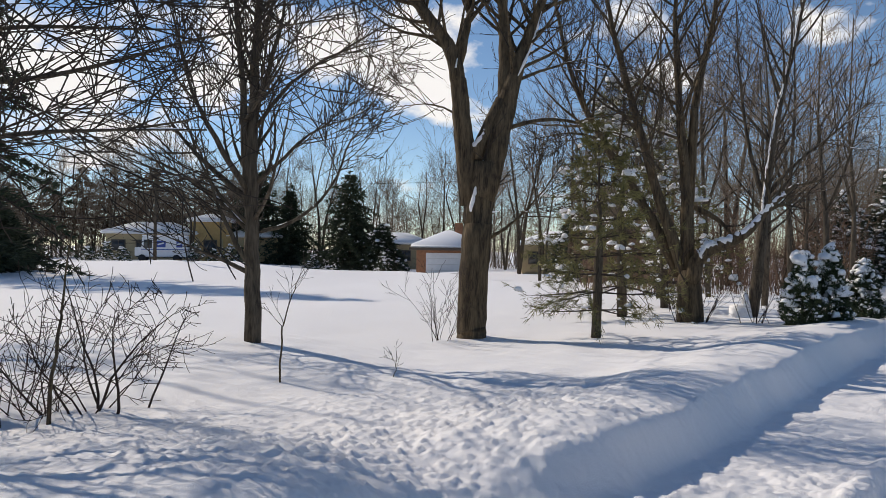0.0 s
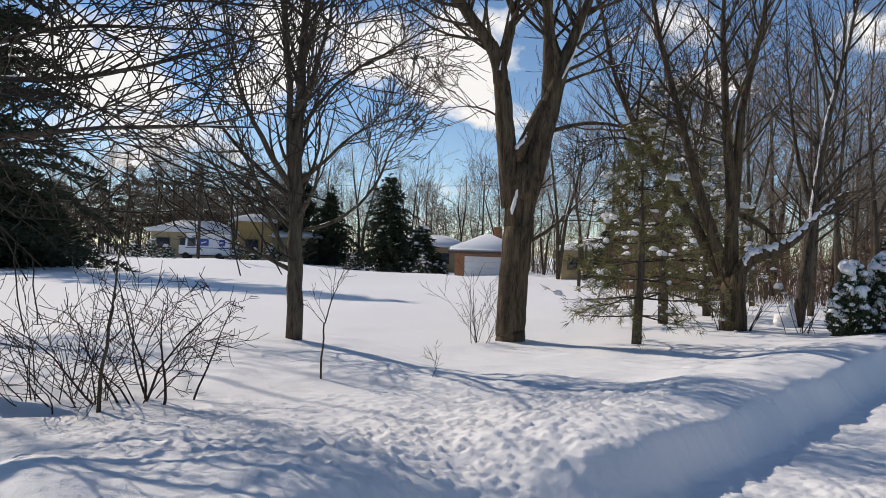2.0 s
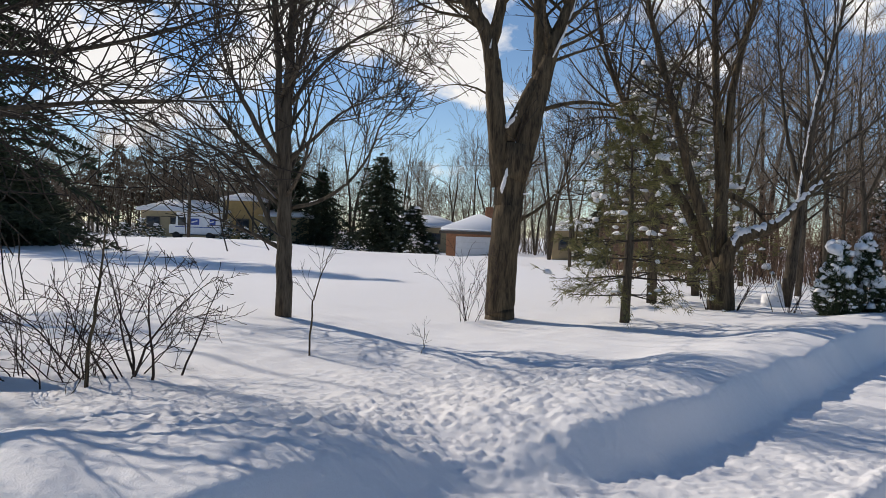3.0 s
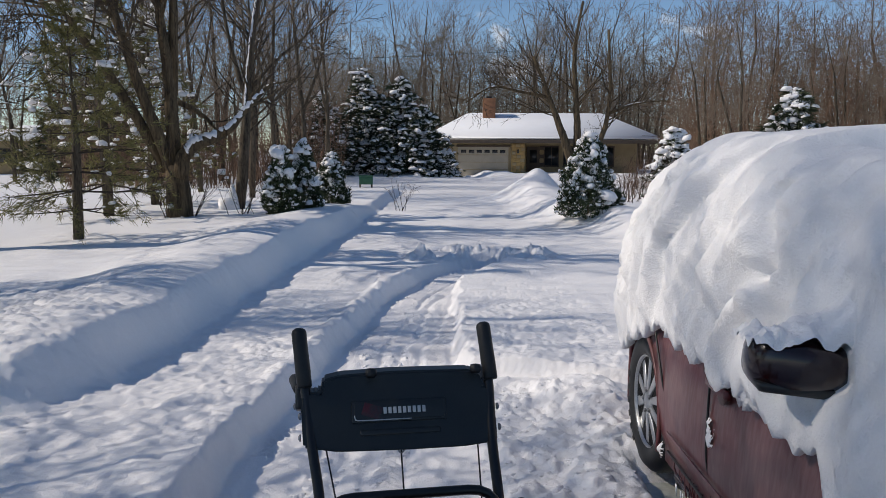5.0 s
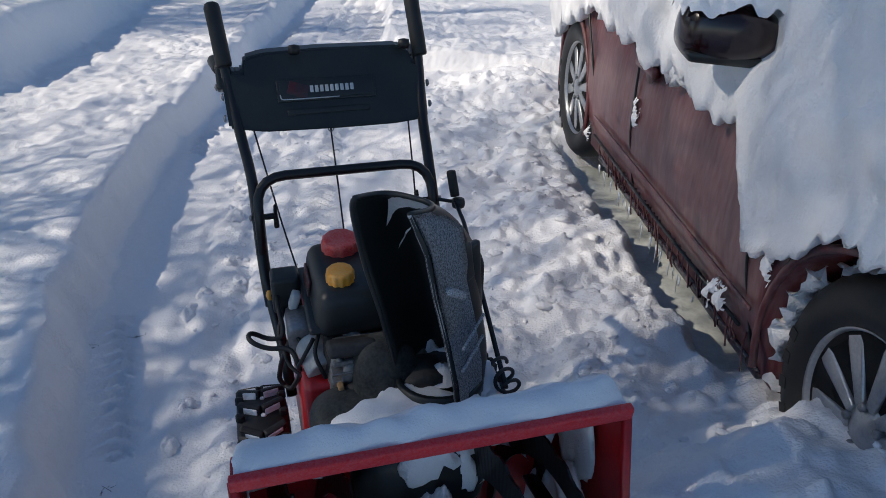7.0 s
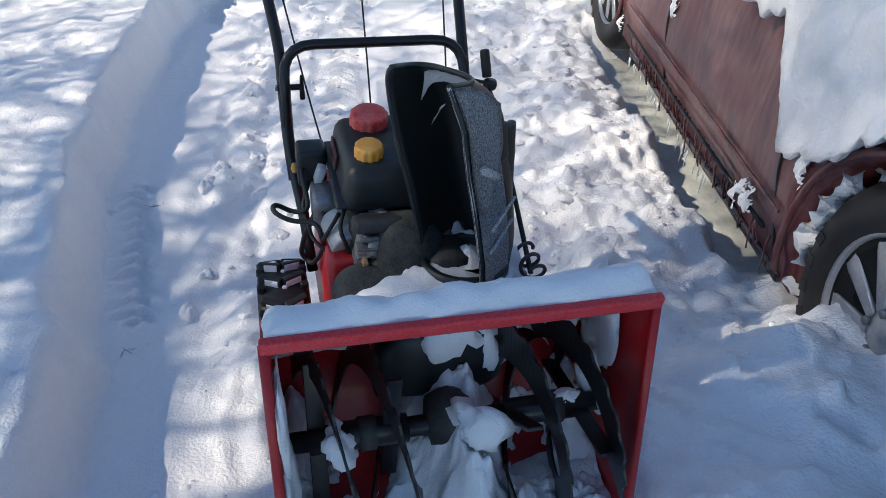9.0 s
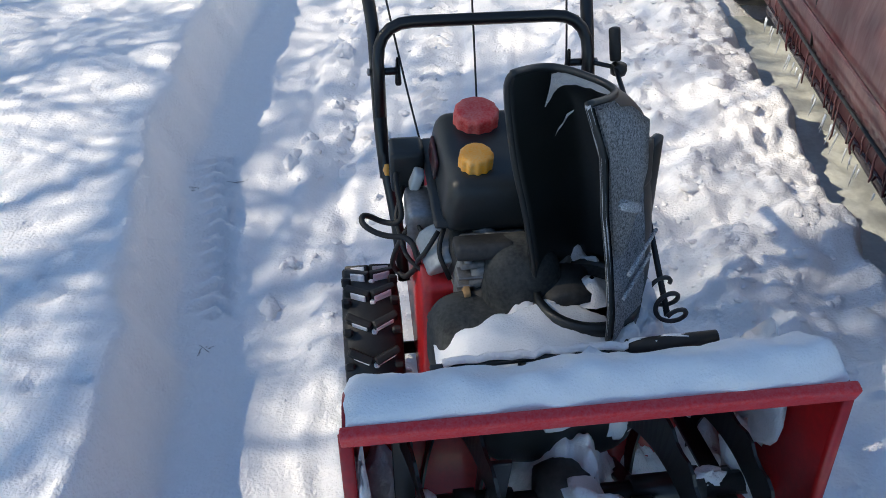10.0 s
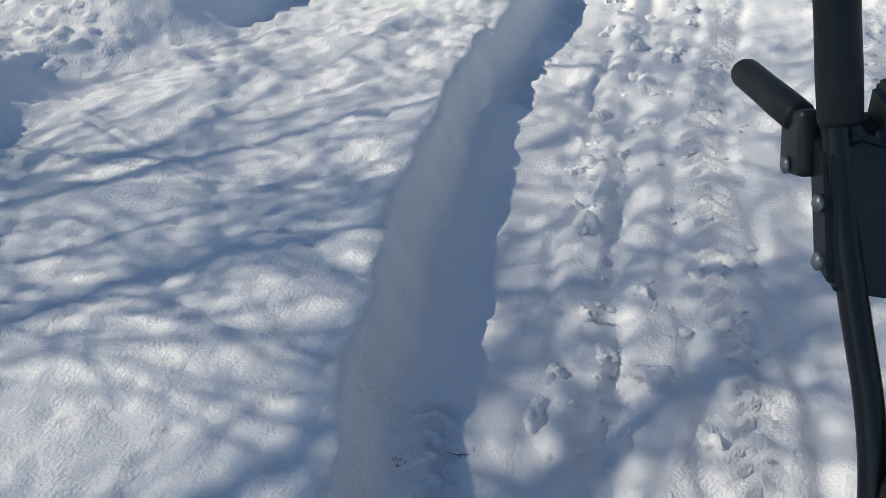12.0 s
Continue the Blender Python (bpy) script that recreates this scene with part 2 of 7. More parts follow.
def lathe(bm, profile, n=24, m=None):
    """A turned form about local z: profile of (radius, height)."""
    rings = [[bm.verts.new((r * math.cos(2 * math.pi * i / n), r * math.sin(2 * math.pi * i / n), z)) for i in range(n)] for r, z in profile]
    for a, b in zip(rings, rings[1:]):
        for i in range(n):
            bm.faces.new((a[i], a[(i + 1) % n], b[(i + 1) % n], b[i]))
    for ringv, flip in ((rings[0], True), (rings[-1], False)):
        if profile[0 if flip else -1][0] > 1e-5:
            bm.faces.new(list(reversed(ringv)) if flip else ringv)
    if m is not None:
        bmesh.ops.transform(bm, matrix=m, verts=[v for r_ in rings for v in r_])
    return bm


def hashed(ix, iy, seed):
    h = (ix.astype(np.int64) * 374761393 + iy.astype(np.int64) * 668265263 + seed * 1442695041) & 0xFFFFFFFF
    h = ((h ^ (h >> 13)) * 1274126177) & 0xFFFFFFFF
    return ((h ^ (h >> 16)) & 0xFFFF) / 65535.0


def noise2(x, y, seed=0):
    """Smooth value noise in -1 to 1 over arrays."""
    ix, iy = np.floor(x), np.floor(y)
    fx, fy = x - ix, y - iy
    fx, fy = fx * fx * fx * (fx * (fx * 6 - 15) + 10), fy * fy * fy * (fy * (fy * 6 - 15) + 10)
    a, b = hashed(ix, iy, seed), hashed(ix + 1, iy, seed)
    c, d = hashed(ix, iy + 1, seed), hashed(ix + 1, iy + 1, seed)
    return ((a + (b - a) * fx) * (1 - fy) + (c + (d - c) * fx) * fy) * 2 - 1


def fbm(x, y, octaves=4, seed=0, gain=0.5):
    s, k, amp = 0.0, 1.0, 1.0
    for o in range(octaves):
        s = s + amp * noise2(x * k + 17.3 * o, y * k - 9.1 * o, seed + o)
        k, amp = k * 2.03, amp * gain
    return s


def step(a, b, x):
    t = np.clip((x - a) / (b - a), 0, 1)
    return t * t * (3 - 2 * t)


# ---- the snow-covered ground ----
def trench_left(y):
    return np.interp(y, [-2.0, 0.6, 1.4, 2.0, 2.5, 3.4, 4.4, 4.9, 6.5, 8.8, 10.2, 11.2], [-0.45, -0.42, -0.5, -0.6, -0.76, -0.88, -0.86, -0.80, -0.68, -0.42, -0.1, 0.5])


def ground_height(x, y):
    """The snow's surface: driveway with a blown lane, ploughed bank, lawn, street."""
    x, y = np.asarray(x, float), np.asarray(y, float)
    far = np.hypot(x, y)
    near = 1 - step(9, 16, far)
    # lawn, with the bank along the driveway and a notch in it
    out = -0.6 * x + 0.8 * y
    bearing = np.degrees(np.arctan2(-x, np.maximum(y, 0.01)))
    lawn = 0.38 - 0.85 * step(13, 62, out * (x < 0)) * step(-4, -14, x) * (1 - 0.8 * step(42, 57, bearing)) + 0.12 * np.exp(-((x + 7.9) / 2.0) ** 2 - ((y - 6.3) / 1.6) ** 2) + 0.05 * fbm(x / 3.1, y / 3.1, 3, 3)
    lawn = lawn - 0.10 * np.exp(-((x + 6.0) ** 2 / 3.5 + (y - 9.5) ** 2 / 9))
    edge = -1.93 + 0.05 * noise2(y / 1.3, y * 0, 5) + 0.22 * step(9, 17, y) - 0.55 * step(5.0, 3.4, y)
    crest = 0.16 * np.exp(-((x - edge + 0.55) / 0.75) ** 2) * (1 + 0.25 * noise2(y / 1.9, y * 0 + 3, 8)) * step(20, 15, y)
    notch = np.exp(-((y - 3.95 + 0.12 * (x + 2.2)) / 0.55) ** 2) * step(-4.0, -2.3, x)
    lump = 0.10 * np.exp(-((x + 3.6) / 1.5) ** 2 - ((y - 2.5) / 0.75) ** 2)
    lawn = lawn + crest - 0.20 * notch + lump + (0.02 * fbm(x / 0.7, y / 0.7, 3, 11) + 0.010 * fbm(x / 1.2, y / 0.16, 2, 12) * step(4, 7, y)) * near
    crumbs = np.exp(-((x + 2.9) / 1.1) ** 2) * step(8.5, 6.0, y) * step(1.8, 3.5, y) + 0.5 * np.exp(-((x + 4.2) / 1.5) ** 2) * step(8.5, 6.0, y)
    lawn = lawn + (0.021 * np.maximum(fbm(x / 0.046, y / 0.042, 2, 21), -0.15) + 0.010 * fbm(x / 0.17, y / 0.17, 2, 22)) * crumbs * near
    lawn = lawn + 0.17 * np.exp(-((x + 3.5) / 0.5) ** 2 - ((y - 1.75) / 0.45) ** 2) + 0.006 * fbm(x / 0.9, y / 0.07, 3, 24) * step(6, 8, y) * near
    # driveway, untouched snow in long low drifts
    drive = 0.15 + 0.065 * step(6.5, 3.5, y) + (0.03 * fbm(x / 1.3, y / 0.55, 3, 31) + 0.014 * fbm(x / 1.1, y / 0.2, 2, 33)) * step(4, 8, y) + 0.012 * fbm(x / 0.5, y / 0.5, 3, 32) * near
    dents = np.maximum(fbm(x / 0.045, y / 0.03, 2, 35) - 0.55, 0)
    drive = drive - 0.022 * dents * near + 0.008 * fbm(x / 0.055, y / 0.055, 2, 38) * step(9, 7, y) * (0.55 + 0.45 * step(3.5, 5, y)) + 0.013 * fbm(x / 0.16, y / 0.16, 3, 36) * step(3, 4.5, y) * step(9, 6, y) + 0.010 * np.maximum(fbm(x / 0.06, y / 0.06, 3, 37) - 0.1, 0) * step(2.8, 4.5, y) * step(9, 6, y)
    w = 0.16 + 0.05 * noise2(y / 0.6, y * 0 + 9, 6)
    k = step(edge + w, edge - w, x)
    h = drive * (1 - k) + lawn * k
    # right-hand bank and lawn
    r_edge = 3.4 + 0.9 * step(13, 9, y) - 1.6 * step(13, 19, y) + 0.35 * noise2(y / 2.3, y * 0 + 1, 41)
    rk = step(r_edge - 0.5, r_edge + 0.6, x)
    bank_r = 0.36 + 0.16 * np.exp(-((x - r_edge - 0.8) / 0.8) ** 2) * (1 + 0.6 * noise2(x / 0.9, y / 1.1, 43)) + 0.06 * fbm(x / 1.5, y / 1.5, 3, 44)
    h = h * (1 - rk) + bank_r * rk
    heap = 0.55 * np.exp(-(((x - 3.1) / 0.55) ** 2 + ((y - 25.6) / 0.9) ** 2)) + 0.28 * np.exp(-(((x - 2.3) / 1.2) ** 2 + ((y - 23.6) / 1.6) ** 2))
    h = h + heap
    # street across the far end, with a ploughed ridge behind it
    street = step(27, 30, y) * step(46, 42, y) * (step(-30, -8, x) + 0.0)
    h = h * (1 - street) + (0.02 + 0.02 * fbm(x / 2.0, y / 1.2, 3, 51)) * street
    ridge = 0.45 * np.exp(-((y - 43.0 - 0.02 * x) / 0.8) ** 2) * (1 + 0.35 * fbm(x / 0.8, y / 0.8, 3, 52)) * step(-12, -6, x) * (1 - 0.75 * step(0.3, 2.2, x) * step(9, 6, x))
    ridge2 = 0.5 * np.exp(-((out - 60.0) / 1.2) ** 2) * step(-18, -22, x) * (1 + 0.35 * fbm(x / 0.9, y / 0.9, 3, 53)) * step(-62, -52, x)
    h = h + ridge + ridge2 - 0.25 * step(44, 52, y) * step(-20, -10, x)
    # the lane that the blower has cleared
    xl = trench_left(y) + 0.018 * noise2(y / 0.11, y * 0, 61) + 0.03 * noise2(y / 0.5, y * 0, 62)
    xr = np.interp(y, [-1, 5.0, 5.8, 8.0, 9.6, 10.6, 11.6], [3.3, 3.2, 0.45, 0.40, 0.40, 0.95, 1.1]) + 0.05 * noise2(y / 0.25, y * 0, 63)
    lip = 0.035 * np.exp(-((x - xl + 0.05) / 0.07) ** 2) * (1 + 0.8 * noise2(y / 0.09, x / 0.09, 64)) * step(4.4, 5.6, y)
    inside = step(xl - 0.01, xl + 0.10, x) * step(xr + 0.05, xr - 0.05, x) * step(11.8, 11.0, y)
    rough = 0.018 * fbm(x / 0.20, y / 0.55, 4, 71) + 0.012 * fbm(x / 0.07, y / 0.6, 2, 70) + 0.024 * np.maximum(fbm(x / 0.10, y / 0.26, 4, 72) - 0.12, 0)
    mid = step(0.30, 0.55, x - xl)
    rough = rough * (0.4 + 0.6 * mid) * (0.45 + 0.55 * step(9, 4, y))
    scraped = step(0.62, 0.76, x - xl + 0.05 * noise2(y / 0.4, y * 0 + 9, 86))
    rough = (rough * 0.85 + 0.007 * fbm(x / 0.038, y / 0.038, 2, 79) * mid * step(6, 4, y)) * (1 - 0.6 * scraped)
    ruts = -0.020 * np.exp(-((x - xl - 0.47 - 0.02 * np.sin(y * 3.3)) / 0.022) ** 2) * step(-0.2, 0.2, noise2(y / 0.5, y * 0 + 5, 85)) - 0.018 * np.exp(-((x - xl - 1.02 + 0.03 * np.sin(y * 1.7)) / 0.03) ** 2) - 0.022 * np.exp(-((x - xl - 0.62 - 0.03 * np.sin(y * 2.1)) / 0.035) ** 2) - 0.014 * np.exp(-((x - xl - 0.80) / 0.03) ** 2)
    strip = np.exp(-((x - xl - 0.19) / 0.06) ** 4)
    tread = -0.020 * strip * (np.sin((y + np.abs(x - xl - 0.19) * 0.9) * 2 * math.pi / 0.062) > 0.25) * (noise2(y / 0.25, y * 0 + 2, 73) > -0.1) * near
    strip2 = np.exp(-((x - xl - 0.92) / 0.06) ** 4)
    tread2 = -0.015 * strip2 * (np.sin((y + np.abs(x - xl - 0.92) * 0.9) * 2 * math.pi / 0.062) > 0.2) * near
    floor_ = rough + ruts + tread + tread2
    thrown = step(0.42, 0.7, x + 0.1 * noise2(y / 0.4, x / 0.4, 74)) * step(6.0, 5.2, y)
    clods = 0.05 + 0.05 * step(0.7, 1.15, x) + 0.035 * fbm(x / 0.33, y / 0.33, 3, 75) + 0.018 * np.maximum(fbm(x / 0.12, y / 0.12, 3, 76), -0.25) + 0.026 * np.maximum(fbm(x / 0.06, y / 0.06, 3, 77) - 0.1, 0) + 0.008 * fbm(x / 0.034, y / 0.034, 2, 83)
    floor_ = floor_ * (1 - thrown) + clods * thrown
    heapf = 0.27 * step(1.45, 1.05, y - 0.45 * (x - 0.45)) * step(0.02, 0.22, x)
    floor_ = floor_ + heapf * (1 + 0.12 * fbm(x / 0.25, y / 0.25, 3, 78))
    bare = step(1.34, 1.42, x + 0.03 * (y - 1.5) + 0.05 * noise2(y / 0.13, y * 0, 82) + 0.06 * noise2(y / 0.5, y * 0, 84)) * step(1.95, 2.25, y) * step(4.2, 3.9, y)
    floor_ = floor_ * (1 - bare) - 0.03 * bare
    h = h + lip * step(11, 10, y)
    h = h * (1 - inside) + floor_ * inside
    clumps = np.exp(-((y - 11.3 - 0.25 * np.sin(x * 2)) / 0.45) ** 2) * step(-0.6, -0.2, x) * step(2.1, 1.6, x)
    h = h + 0.11 * clumps * np.maximum(fbm(x / 0.15, y / 0.15, 4, 81) + 0.2, 0)
    return h


def lines(spans, reach):
    """Grid lines: spans of (from, to, step), then growing steps out to reach."""
    out = []
    for a, b, d in spans:
        out += list(np.arange(a, b, d))
    d = spans[0][2]
    lo, hi = out[0], out[-1]
    while lo > -reach:
        d = min(d * 1.09, 40)
        lo -= d
        out.insert(0, lo)
    d = spans[-1][2]
    while hi < reach:
        d = min(d * 1.09, 40)
        hi += d
        out.append(hi)
    return np.array(out)


gx = lines([(-6.4, -5.0, 0.04), (-5.0, -1.2, 0.019), (-1.2, 1.7, 0.0145), (1.7, 4.0, 0.05)], 900)
gy = lines([(-0.4, 0.7, 0.05), (0.7, 4.2, 0.0145), (4.2, 8.0, 0.019), (8.0, 18.0, 0.042)], 900)
GX, GY = np.meshgrid(gx, gy)
GZ = ground_height(GX, GY)
nx, ny = len(gx), len(gy)
me = bpy.data.meshes.new("ground")
co = np.stack([GX, GY, GZ], -1).reshape(-1, 3).astype(np.float32)
idx = (np.arange(ny - 1)[:, None] * nx + np.arange(nx - 1)[None]).reshape(-1)
quads = np.stack([idx, idx + 1, idx + nx + 1, idx + nx], -1).astype(np.int32)
me.vertices.add(len(co))
me.vertices.foreach_set("co", co.ravel())
me.loops.add(quads.size)
me.loops.foreach_set("vertex_index", quads.ravel())
me.polygons.add(len(quads))
me.polygons.foreach_set("loop_start", np.arange(0, quads.size, 4, dtype=np.int32))
me.update(calc_edges=True)
me.polygons.foreach_set("use_smooth", [True] * len(quads))
tagged(obj("ground", me, SNOW), "deep white snow over lawn and driveway with a cleared lane", "snow", kind="structure")


def gz(x, y):
    i, j = int(np.clip(np.searchsorted(gx, x) - 1, 0, nx - 2)), int(np.clip(np.searchsorted(gy, y) - 1, 0, ny - 2))
    u, w = (x - gx[i]) / (gx[i + 1] - gx[i]), (y - gy[j]) / (gy[j + 1] - gy[j])
    return float((GZ[j, i] * (1 - u) + GZ[j, i + 1] * u) * (1 - w) + (GZ[j + 1, i] * (1 - u) + GZ[j + 1, i + 1] * u) * w)


# ---- trees ----
VIEW = 37.0


def grow(rng, p, d, length, r, depth, out, up=0.1, wob=0.18, kids=(3, 5), spread=(25, 55), shrink=0.62, steps=6, rmin=0.0025, start=0.25):
    """Branch p onwards, then its side branches; each goes to out[depth] as a path."""
    path = [(p.copy(), r)]
    d = d.normalized()
    seg = length / steps
    for i in range(steps):
        d = (d + Vector((rng.gauss(0, wob), rng.gauss(0, wob), rng.gauss(0, wob) + up)) * 0.5).normalized()
        p = p + d * seg
        path.append((p.copy(), max(r * (1 - 0.8 * (i + 1) / steps), rmin)))
    out.setdefault(depth, []).append(path)
    if depth > 0:
        n = rng.randint(*kids)
        for i in range(n):
            t = start + (1 - start) * (i + rng.random()) / n
            j = min(int(t * steps), steps - 1)
            q, rq = path[j][0].lerp(path[j + 1][0], t * steps - j), path[j][1]
            dd = (path[j + 1][0] - path[j][0]).normalized()
            side = dd.orthogonal().normalized()
            side.rotate(Matrix.Rotation(rng.random() * 6.283, 3, dd))
            a = radians(rng.uniform(*spread))
            grow(rng, q, dd * math.cos(a) + side * math.sin(a), length * shrink * rng.uniform(0.7, 1.15) * (1.15 - 0.5 * t), max(rq * 0.55, rmin), depth - 1, out, up, wob, kids, spread, shrink, max(3, steps - 1), rmin, 0.2)
    return path


def limb(points, r0, r1, rng, out, depth, n=None, kids=2.2, length=1.3, start=0.35, up=0.12, rmin=0.005):
    """A thick limb along given points (local metres) with side branches of its own."""
    pts = rounded(points, 0.5, 4)
    total = len(pts) - 1
    path = [(p + Vector((rng.gauss(0, 0.008), rng.gauss(0, 0.008), 0)), r0 + (r1 - r0) * i / total) for i, p in enumerate(pts)]
    out.setdefault(9, []).append(path)
    run = sum((b - a).length for a, b in zip(pts, pts[1:]))
    n = n if n is not None else int(run * kids)
    for i in range(n):
        t = start + (1 - start) * (i + rng.random()) / max(n, 1)
        j = min(int(t * total), total - 1)
        q = pts[j].lerp(pts[j + 1], t * total - j)
        dd = (pts[j + 1] - pts[j]).normalized()
        side = dd.orthogonal().normalized()
        side.rotate(Matrix.Rotation(rng.random() * 6.283, 3, dd))
        a = radians(rng.uniform(30, 65))
        grow(rng, q, dd * math.cos(a) + side * math.sin(a), length * rng.uniform(0.6, 1.2), min(path[j][1] * 0.5, 0.03), depth, out, up=up, rmin=rmin)
    return path


def snow_blob(rng, verts, faces, p, sx, sy, sz):
    """A small uneven puff of snow, rounded all over and tilted at random."""
    n0, n = len(verts), 6
    turn = Matrix.Rotation(rng.random() * 6.28, 3, "Z") @ Matrix.Rotation(rng.gauss(0, 0.3), 3, "X")
    verts.append(p + Vector((0, 0, -0.35 * sz)))
    for lat in (-0.45, 0.2, 0.85):
        for j in range(n):
            b = 2 * math.pi * (j + 0.5 * (lat > 0)) / n
            k = rng.uniform(0.78, 1.2)
            q = turn @ Vector((math.cos(lat) * math.cos(b) * k, math.cos(lat) * math.sin(b) * k, 0))
            verts.append(p + Vector((q.x * sx, q.y * sy, (math.sin(lat) * k + q.z) * sz * 0.75)))
    verts.append(p + Vector((rng.gauss(0, 0.1) * sx, rng.gauss(0, 0.1) * sy, sz * 0.78)))
    for j in range(n):
        k = (j + 1) % n
        faces.append((n0, n0 + 1 + k, n0 + 1 + j))
        for r in (0, 1):
            a = n0 + 1 + r * n
            faces.append((a + j, a + k, a + n + k, a + n + j))
        faces.append((n0 + 1 + 2 * n + j, n0 + 1 + 2 * n + k, n0 + 1 + 3 * n))


def lump(verts, faces, p, sx, sy, sz, seed, rough=0.45):
    """A crumbly rounded clod of snow."""
    n0, nu, nv = len(verts), 22, 14
    A, B = np.meshgrid(np.linspace(0, 2 * math.pi, nu, endpoint=False), np.linspace(-math.pi / 2, math.pi / 2, nv))
    X, Y, Z = np.cos(B) * np.cos(A), np.cos(B) * np.sin(A), np.sin(B)
    K = 1 + rough * fbm(X * 1.3 + Z * 0.7, Y * 1.3 - Z * 0.5, 3, seed) + 0.12 * fbm(X * 4 + Z, Y * 4 + Z * 2, 2, seed + 7)
    K[0], K[-1] = 1, 1
    verts.extend(p + Vector((x * sx, y * sy, z * sz)) for x, y, z in zip((X * K).ravel(), (Y * K).ravel(), (Z * K).ravel()))
    faces.extend((n0 + j * nu + i, n0 + j * nu + (i + 1) % nu, n0 + (j + 1) * nu + (i + 1) % nu, n0 + (j + 1) * nu + i) for j in range(nv - 1) for i in range(nu))


def dome(bm, c, size, power=0.7, rot=None):
    """A rounded-box form, softer than a bevelled box."""
    r = bmesh.ops.create_uvsphere(bm, u_segments=28, v_segments=18, radius=1.0)
    for q in r["verts"]:
        q.co = Vector(math.copysign(abs(k) ** power, k) * h for k, h in zip(q.co, size))
    bmesh.ops.transform(bm, matrix=Matrix.Translation(c) @ (rot or Matrix()), verts=r["verts"])
    return bm


def snow_along(rng, paths, verts, faces, chance, top=0.8, low=0.0):
    """Ridges of snow on the upper side of flat-lying and forked wood."""
    runs = []
    for path in paths:
        run = []
        for (a, ra), (b, rb) in zip(path, path[1:]):
            d = b - a
            if d.length < 1e-5 or abs(d.normalized().z) > top or a.z < low or rng.random() > chance:
                if len(run) > 1:
                    runs.append(run)
                run = []
                continue
            for k in range(3):
                r = max(ra + (rb - ra) * k / 3, 0.010)
                run.append((a.lerp(b, k / 3) + Vector((rng.gauss(0, 0.06 * r), rng.gauss(0, 0.06 * r), r * 0.62)), r * rng.uniform(0.5, 0.8)))
        if len(run) > 1:
            runs.append(run)
    for run in runs:
        run[0], run[-1] = (run[0][0], run[0][1] * 0.35), (run[-1][0], run[-1][1] * 0.35)
    if runs:
        v, f = sweep(runs, 7)
        n0 = len(verts)
        verts.extend(v)
        faces.extend(tuple(n0 + i for i in g) for g in f)


def put_tree(name, m, out, bark, label, category="tree", snow=0.0, twig=TWIG, trunk_name="trunk", group="", rng=None):
    tr = thing(name, m, label, category, group)
    obj(trunk_name, mesh("trunk", *sweep(out.get(9, []), 12)), bark, tr)
    big = [p for k, v in out.items() if k in (2, 3, 4) for p in v]
    if big:
        obj("limbs", mesh("limbs", *sweep(big, 6)), bark, tr)
    small = [p for k, v in out.items() if k in (0, 1) for p in v]
    if small:
        obj("twigs", mesh("twigs", *sweep(small, 3, False)), twig, tr)
    if snow:
        v, f = [], []
        snow_along(rng, out.get(9, []), v, f, snow * 1.0, 0.93)
        snow_along(rng, big, v, f, snow * 0.5, 0.7)
        if v:
            obj("snow_patches", mesh("snow_patches", v, f), SNOW, tr, "white snow lodged on the bark")
    return tr


def seen_from(x, y, z=None, yaw=VIEW):
    """A tree's local frame: x to the right across the first view, y away from it."""
    return Matrix.Translation((x, y, gz(x, y) - 0.04 if z is None else z)) @ rotz(yaw)


def V(*p):
    return Vector(p)


